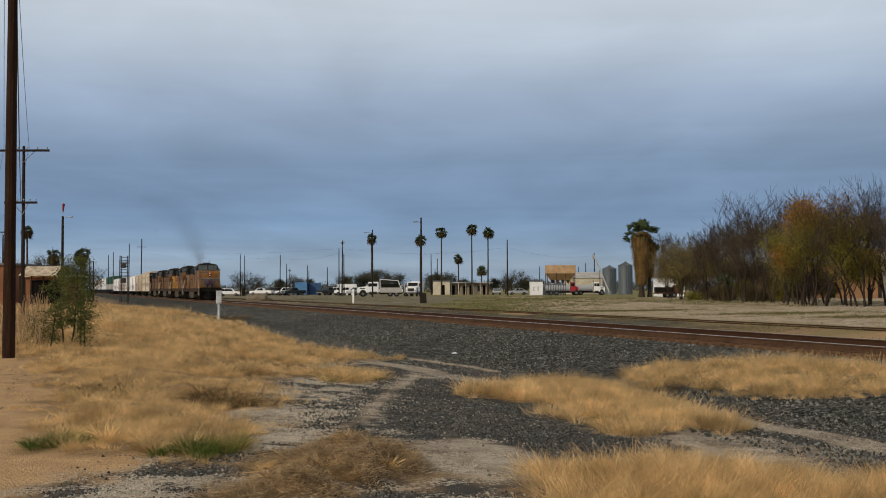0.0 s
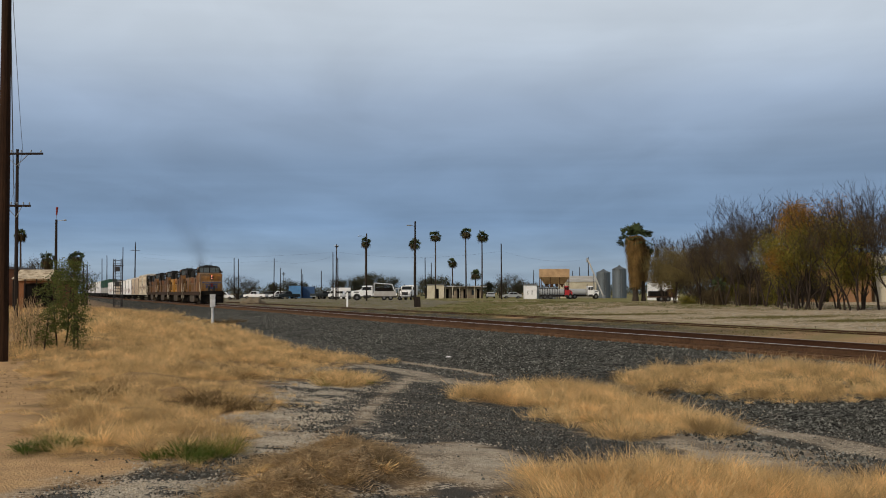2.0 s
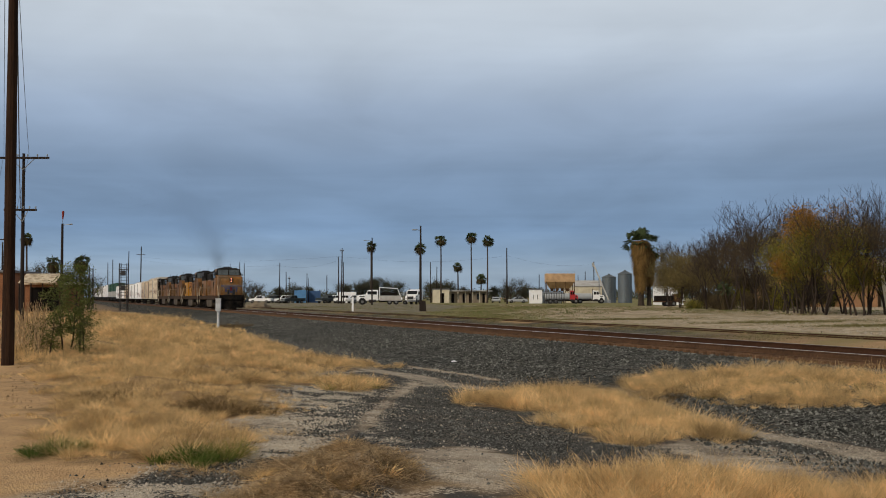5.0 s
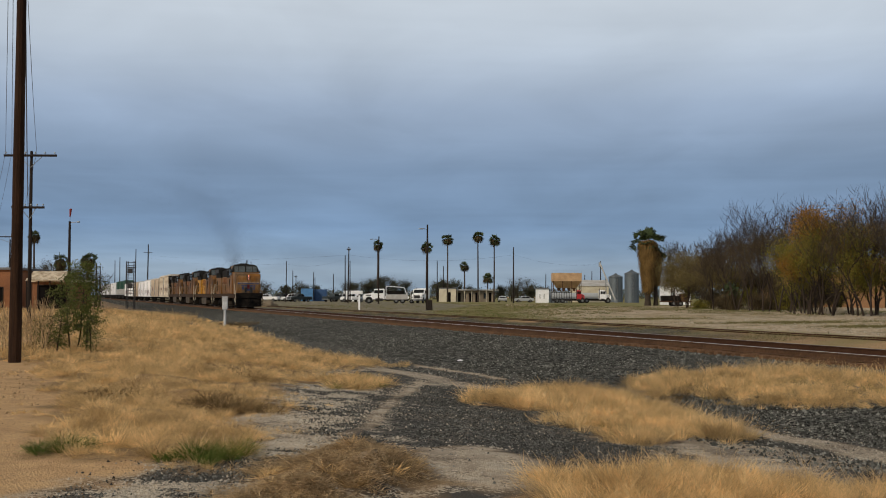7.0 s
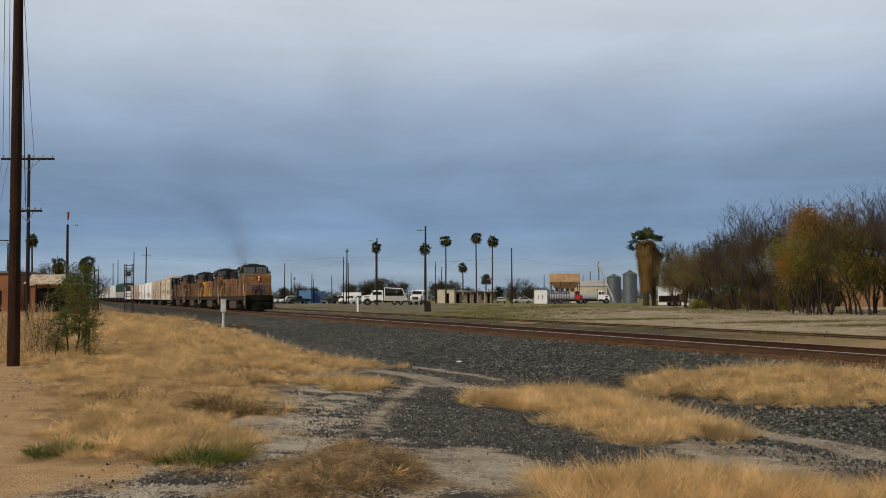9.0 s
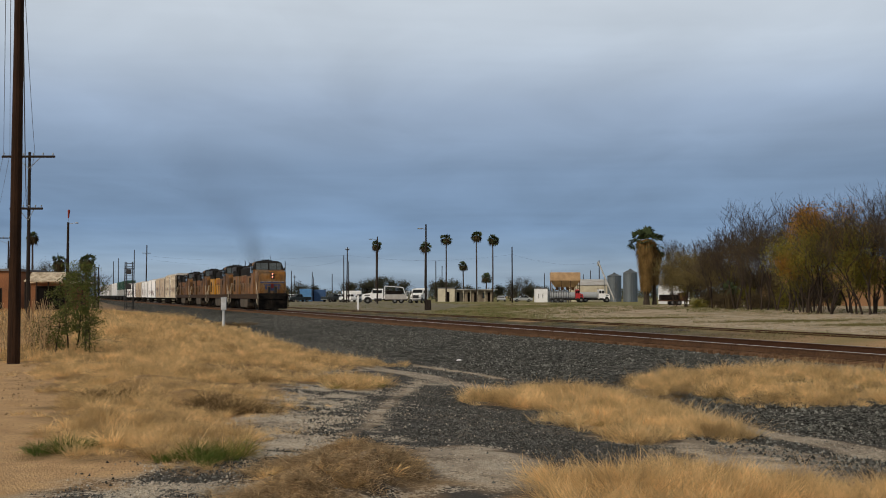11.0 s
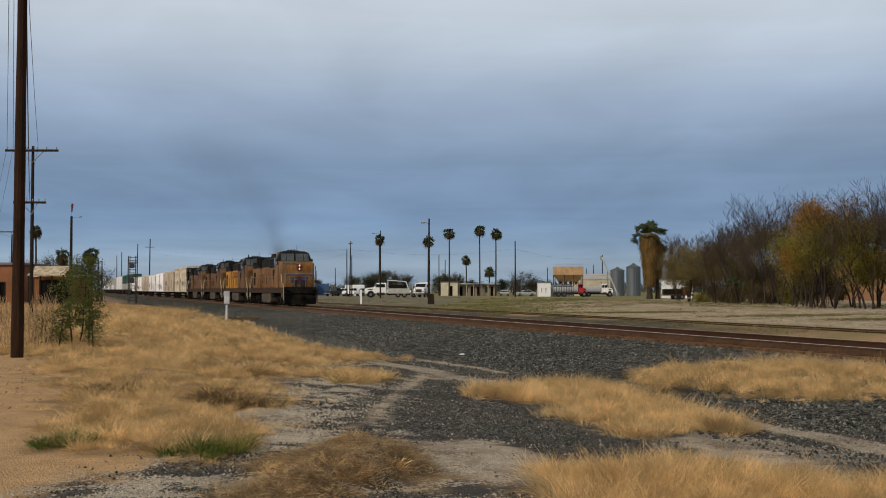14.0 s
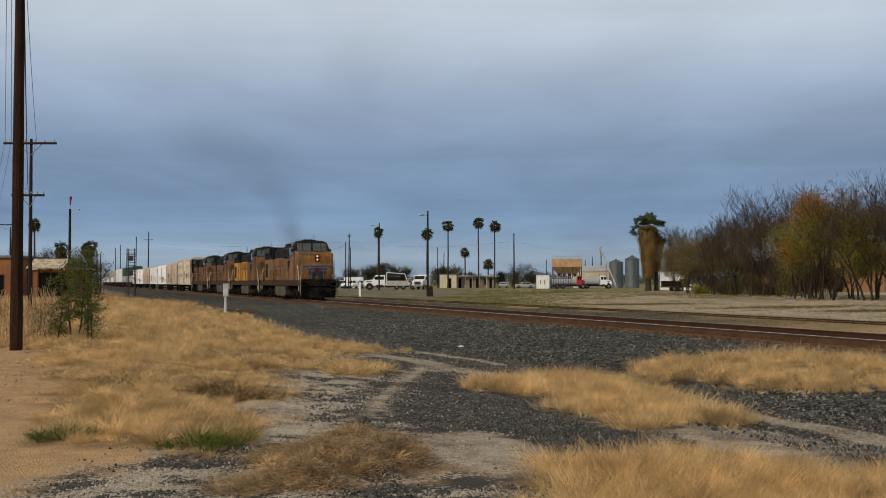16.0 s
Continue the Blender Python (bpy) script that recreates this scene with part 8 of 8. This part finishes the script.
def car(kind, u, d, paint, label, turn=0.0):
    """Pickup, suv or sedan, its nose to -x before it is turned."""
    x, y = u * d, d
    t = thing(kind, label, {"pickup": "pickup truck", "suv": "car", "sedan": "car"}[kind], pose(x, y, gz(x, y), 0, 0, turn), group="parked vehicles")
    if kind == "suv":
        low = [(-2.75, 0.45), (-2.8, 0.75), (-2.7, 1.05), (-1.45, 1.18), (2.7, 1.18), (2.8, 0.8), (2.75, 0.45)]
        cab = [(-1.5, 1.16), (-0.75, 1.85), (2.45, 1.88), (2.72, 1.16)]
        panes = [[(-1.12, 1.22), (-0.66, 1.74), (-0.1, 1.76), (-0.1, 1.22)], [(0.0, 1.22), (0.0, 1.76), (1.05, 1.77), (1.05, 1.22)], [(1.15, 1.22), (1.15, 1.77), (2.3, 1.77), (2.5, 1.22)]]
        ax, r = (-1.75, 1.75), 0.39
    elif kind == "pickup":
        low = [(-2.85, 0.5), (-2.9, 0.8), (-2.8, 1.12), (-1.5, 1.22), (0.75, 1.22), (0.78, 1.25), (2.85, 1.25), (2.88, 0.6), (2.8, 0.5)]
        cab = [(-1.5, 1.2), (-0.8, 1.86), (0.55, 1.88), (0.78, 1.2)]
        panes = [[(-1.1, 1.26), (-0.68, 1.76), (-0.2, 1.78), (-0.2, 1.26)], [(-0.1, 1.26), (-0.1, 1.78), (0.48, 1.78), (0.62, 1.26)]]
        ax, r = (-1.85, 1.75), 0.4
    else:
        low = [(-2.3, 0.35), (-2.35, 0.6), (-2.2, 0.82), (-1.1, 0.95), (1.7, 0.98), (2.3, 0.9), (2.35, 0.5), (2.25, 0.35)]
        cab = [(-1.15, 0.93), (-0.4, 1.4), (1.0, 1.42), (1.75, 0.96)]
        panes = [[(-0.85, 0.98), (-0.33, 1.33), (0.2, 1.35), (0.2, 0.98)], [(0.28, 0.98), (0.28, 1.35), (0.95, 1.35), (1.4, 0.98)]]
        ax, r = (-1.4, 1.4), 0.33
    bm = B()
    slab(bm, low, -0.97, 0.97, 0.06)
    body = part("body", bm, M[paint], t)
    bm = B()
    slab(bm, cab, -0.9, 0.9, 0.06, pinch=lambda x, z: 0.86 if z > 1.3 else 1.0)
    part("cabin", bm, M[paint], t)
    for s in (-1, 1):
        for q in panes:
            bm = B()
            slab(bm, q, s * 0.90 - 0.03, s * 0.90 + 0.012, pinch=None)
            part("side_window", bm, M["car_glass"], t)
    bm = B()
    wz, wtop = cab[0][1] + 0.05, cab[1][1] - 0.06
    slab(bm, [(cab[0][0] + 0.0, wz), (cab[1][0] - 0.06, wtop), (cab[1][0] + 0.02, wtop), (cab[0][0] + 0.1, wz)], -0.74, 0.74)
    part("windscreen", bm, M["car_glass"], t)
    for s in (-1, 1):
        bm = B()
        box(bm, low[1][0] - 0.01, low[1][0] + 0.12, s * 0.72 - 0.16, s * 0.72 + 0.16, low[1][1] - 0.02, low[1][1] + 0.16, 0.02)
        part("headlight", bm, M["lamp_lens"], body)
    for e in (low[0][0] - 0.06, -low[0][0] - 0.04):
        bm = B()
        box(bm, e, e + 0.12, -0.95, 0.95, low[0][1] + 0.02, low[0][1] + 0.2, 0.03)
        part("bumper", bm, M["steel"], t)
    wheels(t, ax, 0.98, r)
    return t


def work_truck(u, d, paint, label, turn=0.0, bed="crane", length=8.2, nose=1.0):
    """A medium truck, nose to -x: hood, crew cab, and a bed with a frame, tank or box."""
    x, y = u * d, d
    t = thing("work_truck", label, "truck", pose(x, y, gz(x, y), 0, 0, turn), group="parked vehicles")
    h = length / 2
    bm = B()
    box(bm, -h + 0.3, h, -0.45, 0.45, 0.62, 0.85, 0.02)
    part("chassis", bm, M["dark"], t)
    bm = B()
    slab(bm, [(-h, 0.7), (-h, 1.5), (-h + 0.3, 1.72), (-h + 1.7, 1.95), (-h + 1.7, 0.7)], -1.05, 1.05, 0.08)
    part("hood", bm, M[paint], t)
    bm = B()
    slab(bm, [(-h + 1.7, 0.75), (-h + 1.7, 1.95), (-h + 2.2, 2.72), (-h + 4.0, 2.76), (-h + 4.05, 0.75)], -1.15, 1.15, 0.08)
    part("cab", bm, M[paint], t)
    for s in (-1, 1):
        for a, b in ((-h + 2.1, -h + 2.85), (-h + 3.0, -h + 3.8)):
            bm = B()
            box(bm, a, b, s * 1.15 - 0.02, s * 1.15 + 0.015, 1.9, 2.5, 0.01)
            part("side_window", bm, M["car_glass"], t)
    bm = B()
    slab(bm, [(-h + 1.70, 2.0), (-h + 2.14, 2.64), (-h + 2.2, 2.64), (-h + 1.8, 2.0)], -0.98, 0.98)
    part("windscreen", bm, M["car_glass"], t)
    bm = B()
    box(bm, -h - 0.12, -h + 0.05, -1.1, 1.1, 0.55, 0.85, 0.03)
    part("bumper", bm, M["steel"], t)
    bm = B()
    box(bm, -h - 0.03, -h + 0.02, -0.6, 0.6, 0.95, 1.55, 0.02)
    part("grille", bm, M["dark"], t)
    for s in (-1, 1):
        # dark disc stands for the shade under the fender
        bm = B()
        rod(bm, (-h + 1.1, s * 0.9, 0.62), (-h + 1.1, s * 1.07, 0.62), 0.66, n=20)
        part("wheel_arch", bm, M["dark"], t, "dark disc for the shade under the fender")
        # dark tank added for the shaded gap under the cab
        bm = B()
        rod(bm, (-h + 2.3, s * 1.0, 0.72), (-h + 3.7, s * 1.0, 0.72), 0.27, n=12)
        part("fuel_tank", bm, M["dark"], t)
        bm = B()
        box(bm, -h + 1.95, -h + 2.05, s * 1.36 - 0.12, s * 1.36 + 0.12, 2.0, 2.5, 0.03)
        rod(bm, (-h + 2.0, s * 1.1, 2.2), (-h + 2.0, s * 1.3, 2.2), 0.02, n=5)
        part("mirror", bm, M["dark"], t)
        bm = B()
        rod(bm, (-h + 0.03, s * 0.82, 1.12), (-h - 0.04, s * 0.82, 1.12), 0.13, n=12)
        part("headlight", bm, M["lamp_lens"], t)
        # dark strip stands for the shading along the hood's side
        bm = B()
        box(bm, -h + 0.5, -h + 1.5, s * 1.055 - 0.01, s * 1.055 + 0.01, 1.42, 1.62, 0.01)
        part("hood_vent", bm, M["dark"], t)
    bm = B()
    rod(bm, (-h + 4.12, 0.95, 0.9), (-h + 4.12, 0.95, 3.1), 0.07, n=8)
    part("exhaust_stack", bm, M["dark"], t)
    bm = B()
    box(bm, -h + 4.2, h - 0.1, -0.9, 0.9, 0.5, 0.897, 0.02)
    part("underbody", bm, M["under"], t)
    wheels(t, (-h + 1.1,), 1.12, 0.53, 0.3)
    if bed == "tank":
        bm = B()
        rod(bm, (-h + 4.3, 0, 1.45), (h + 0.1, 0, 1.45), 0.72, n=20)
        part("tank", bm, M["paint_silver"], t)
        wheels(t, (h - 2.2, h - 1.0), 1.15, 0.5, 0.5)
    elif bed == "crane":
        bm = B()
        box(bm, -h + 4.15, h, -1.2, 1.2, 0.9, 1.35, 0.03)
        part("service_bed", bm, M[paint], t)
        bm = B()
        for y_ in (-1.1, 1.1):
            rod(bm, (-h + 4.3, y_, 1.35), (-h + 4.3, y_, 3.25), 0.06, n=5)
            rod(bm, (h - 0.3, y_, 1.35), (h - 0.9, y_, 3.0), 0.06, n=5)
            rod(bm, (-h + 4.3, y_, 3.25), (h - 0.9, y_, 3.0), 0.07, n=5)
        part("frame", bm, M[paint], t)
        bm = B()
        box(bm, -h + 4.6, h - 1.0, -0.8, 0.8, 1.35, 2.35, 0.05)
        part("machine", bm, M["under"], t)
        bm = B()
        box(bm, -h + 4.3, h - 0.2, -1.22, -1.0, 0.75, 1.7, 0.02)
        part("tool_box", bm, M["gcont"], t)
        wheels(t, (h - 2.4, h - 1.2), 1.15, 0.5, 0.5)
    else:
        bm = B()
        box(bm, -h + 4.2, h, -1.2, 1.2, 0.9, 2.9, 0.04)
        part("box_body", bm, M[paint], t)
        wheels(t, (h - 1.5,), 1.15, 0.5, 0.5)
    rear = -h + 4.06
    for ob in t.children_recursive if nose < 1 else ():      # a short flat-fronted cab
        vs = ob.data.vertices
        mid = sum(v.co.x for v in vs) / len(vs)
        for v in vs:
            if ob.name.split(".")[0] in ("wheel", "rim"):
                v.co.x += (mid - rear) * (nose - 1) if mid < rear else 0
            elif v.co.x < rear:
                v.co.x = rear + (v.co.x - rear) * nose
    return t


def crate(name, u0, u1, d, h, mat, label):
    x0, x1 = u0 * d, u1 * d
    cx = (x0 + x1) / 2
    t = thing(name, label, "container", pose(cx, d, gz(cx, d)))
    hw = (x1 - x0) / 2
    bm = B()
    box(bm, -hw, hw, 0, 2.4, 0, h, 0.03)
    part("body", bm, M[mat], t)
    for k in range(int(hw * 2 / 0.5)):
        bm = B()
        box(bm, -hw + 0.15 + k * 0.5, -hw + 0.35 + k * 0.5, -0.03, 0.0, 0.15, h - 0.15)
        part("rib", bm, M[mat], t)


def build_vehicles():
    # yard, from the crossing towards the office
    car("suv", -0.1652, 305, "paint_white", "long white station wagon with dark windows", 178)
    car("sedan", -0.1480, 312, "paint_dark", "dark saloon car in the yard", 10)
    car("pickup", -0.1395, 310, "paint_white", "white pickup truck in the yard", -12)
    car("suv", -0.1290, 315, "paint_dark", "dark boxy utility vehicle", 60)
    car("suv", -0.1200, 305, "paint_white", "white van behind a dark pickup", 4)
    car("pickup", -0.1140, 290, "paint_dark", "dark green pickup truck, parked", 38)
    crate("sheet_container", -0.1130, -0.1030, 318, 3.2, "paint_blue", "bright blue metal storage box")
    crate("sheet_container", -0.1025, -0.0925, 320, 3.0, "paint_navy", "dark blue metal storage box")
    car("pickup", -0.0868, 288, "paint_dark", "black pickup truck with open tailgate", -128)
    car("pickup", -0.0795, 296, "paint_white", "white pickup truck in the yard", 6)
    crate("white_container", -0.0790, -0.0640, 318, 2.7, "paint_white", "long white portable office box")
    car("pickup", -0.0712, 286, "paint_white", "white service pickup truck, parked", -8)
    car("suv", -0.0628, 280, "paint_silver", "silver estate car, parked", 50)
    work_truck(-0.0450, 236, "paint_white", "white crew-cab work truck with a framed service bed", 2, "crane", 8.6)
    work_truck(-0.0176, 245, "paint_white", "white box truck with its nose to the line", 80, "box", 7.0)
    # gear beside the box truck
    t = thing("equipment_trailer", "pale steel trailer frame on two wheels", "trailer", lay(-0.0255, 240, gz(-6.1, 240)))
    bm = B()
    for x in (-0.7, 0.0, 0.7):
        rod(bm, (x, 0, 0.4), (x * 0.8, 0, 2.2), 0.06, n=5)
    rod(bm, (-0.7, 0, 0.5), (0.7, 0, 0.5), 0.07, n=5)
    rod(bm, (-0.56, 0, 2.2), (0.56, 0, 2.2), 0.06, n=5)
    part("frame", bm, M["gcont"], t)
    wheels(t, (0.2,), 0.7, 0.38)
    # by the mill
    work_truck(0.1050, 262, "paint_red", "silver tank truck with a red cab", 178, "tank", 9.2, 0.4)
    work_truck(0.1235, 266, "paint_white", "white tank truck facing the silos", 180, "tank", 9.0, 0.6)
    car("sedan", 0.0650, 290, "paint_silver", "silver saloon parked before a bare tree", 4)
    car("sedan", 0.0480, 300, "paint_silver", "grey saloon beside the canopy", 90)
    # rusty trailer and junk by the stout palm
    d = 190
    t = thing("rusty_trailer", "rusty brown flat trailer loaded with scrap", "trailer", lay(0.1865, d, gz(0.1865 * d, d)))
    bm = B()
    box(bm, -2.3, 2.3, -1.1, 1.1, 0.6, 0.8, 0.03)
    part("deck", bm, M["rail"], t)
    bm = B()
    box(bm, -2.2, 0.4, -1.0, 1.0, 0.805, 1.6, 0.08)
    part("scrap_bin", bm, M["under"], t)
    bm = B()
    box(bm, 0.6, 1.9, -0.9, 0.9, 0.805, 1.9, 0.1)
    part("tank", bm, M["rail"], t)
    wheels(t, (-0.5, 0.5), 1.1, 0.4)
    # soil heap in the yard
    rs = random.Random(4)
    d = 205
    t = thing("soil_heap", "low heap of grey-brown soil", "soil heap", lay(-0.1420, d, gz(-0.142 * d, d) - 0.05))
    bm = B()
    bmesh.ops.create_icosphere(bm, subdivisions=4, radius=1)
    for v in bm.verts:
        k = 1 + 0.35 * noise.noise(v.co * 2.1) + 0.12 * noise.noise(v.co * 6)
        v.co = Vector((v.co.x * 1.9 * k, v.co.y * 1.2 * k, max(v.co.z, -0.05) * 0.95 * k))
    part("heap", bm, M["soil_heap"], t, smooth=True)


build_vehicles()


def build_litter():
    x, y = 0.60, 42.0
    t = thing("litter", "small scrap of white litter on dark ballast", "litter", pose(x, y, float(surface_z(np.array(x), np.array(y))) + 0.02, 0, 0, 25))
    bm = B()
    bmesh.ops.create_icosphere(bm, subdivisions=2, radius=1)
    for v in bm.verts:
        k = 1 + 0.4 * noise.noise(v.co * 2.3)
        v.co = Vector((v.co.x * 0.10 * k, v.co.y * 0.06 * k, v.co.z * 0.04 * k))
    part("crumpled_sheet", bm, M["paint_white"], t)


build_litter()


def build_fence():
    d = 254.0
    x0, x1 = 0.0870 * d, 0.1030 * d
    t = thing("iron_fence", "dark iron fence of upright posts before the mill", "fence", pose(x0, d, gz(x0, d)))
    n = 13
    for k in range(n):
        bm = B()
        box(bm, (x1 - x0) * k / (n - 1) - 0.05, (x1 - x0) * k / (n - 1) + 0.05, -0.05, 0.05, -0.2, 2.3, 0.01)
        part("post", bm, M["dark"], t)
    for z in (0.5, 2.1):
        bm = B()
        box(bm, 0, x1 - x0, -0.04, 0.04, z, z + 0.08)
        part("fence_rail", bm, M["dark"], t)


build_fence()


# ---- exhaust ----
SMOKE = []


def build_smoke():
    """Drifting soot: each puff is a loose swarm of small dark flakes."""
    rs = np.random.RandomState(12)
    mat = material("soot", (0.045, 0.04, 0.04), 0.95, 0.1, 1, 5, 0.0)
    t = thing("exhaust_plume", "faint brown exhaust haze over the leading locomotive", "smoke")
    for k in range(14):
        f = k / 13
        r = 0.45 + 2.4 * f
        n = int((8500 + 12500 * f) * 0.9 * (1.05 - 0.1 * f))
        c = rs.normal(0, 1, (n, 3)) * np.array([r, r, 0.5 + 0.35 * r]) * 0.75
        a, b = rs.normal(0, 1, (n, 3)), rs.normal(0, 1, (n, 3))
        s = (0.0098 - 0.0022 * f) * rs.uniform(0.6, 1.3, (n, 1))
        a, b = a / np.linalg.norm(a, axis=1, keepdims=True) * s, b / np.linalg.norm(b, axis=1, keepdims=True) * s
        v = np.stack([c - a, c + b, c + a], 1).reshape(-1, 3)
        ob = raw("puff", v, np.arange(n)[:, None] * 3 + np.arange(3)[None], mat, t)
        ob["kind"] = "stuff"
        SMOKE.append((ob, f))
    MOVING.append((t, 0.0))


build_smoke()


# ---- motion ----
def train_pose(t, behind):
    x, y = on_line(FRONT_AT_START - RUN * t + behind, P_MID)
    return pose(x, y, RAIL_Z, 0, 0, TRAIN_RZ)


def motions():
    for ob, behind in MOVING:
        walk(ob, [(t, train_pose(t, behind)) for t in (0, 4, 8, 12, 16)])
    for k, (ob, f) in enumerate(SMOKE):        # the puffs sway and roll slowly over the stack
        walk(ob, [(t, pose(-12.9 - 5.5 * f * f + 0.5 * f * math.sin(t * 0.9 + k), -6.0 * f * f + 0.5 * f * math.sin(t * 0.7 + 2 * k), 4.9 + 10.0 * f + 0.3 * math.sin(t * 1.1 + k * 1.7), 0, 0, 6 * t + 40 * k)) for t in range(0, 17, 2)])
    for ob, x, r in WHEELSETS:
        step = 80
        turns = RUN / r * 16 * 180 / math.pi
        n = int(turns // step) + 1
        walk(ob, [(16 * k / n, pose(x, 0, r, 0, turns * k / n, 0)) for k in range(n + 1)])


motions()
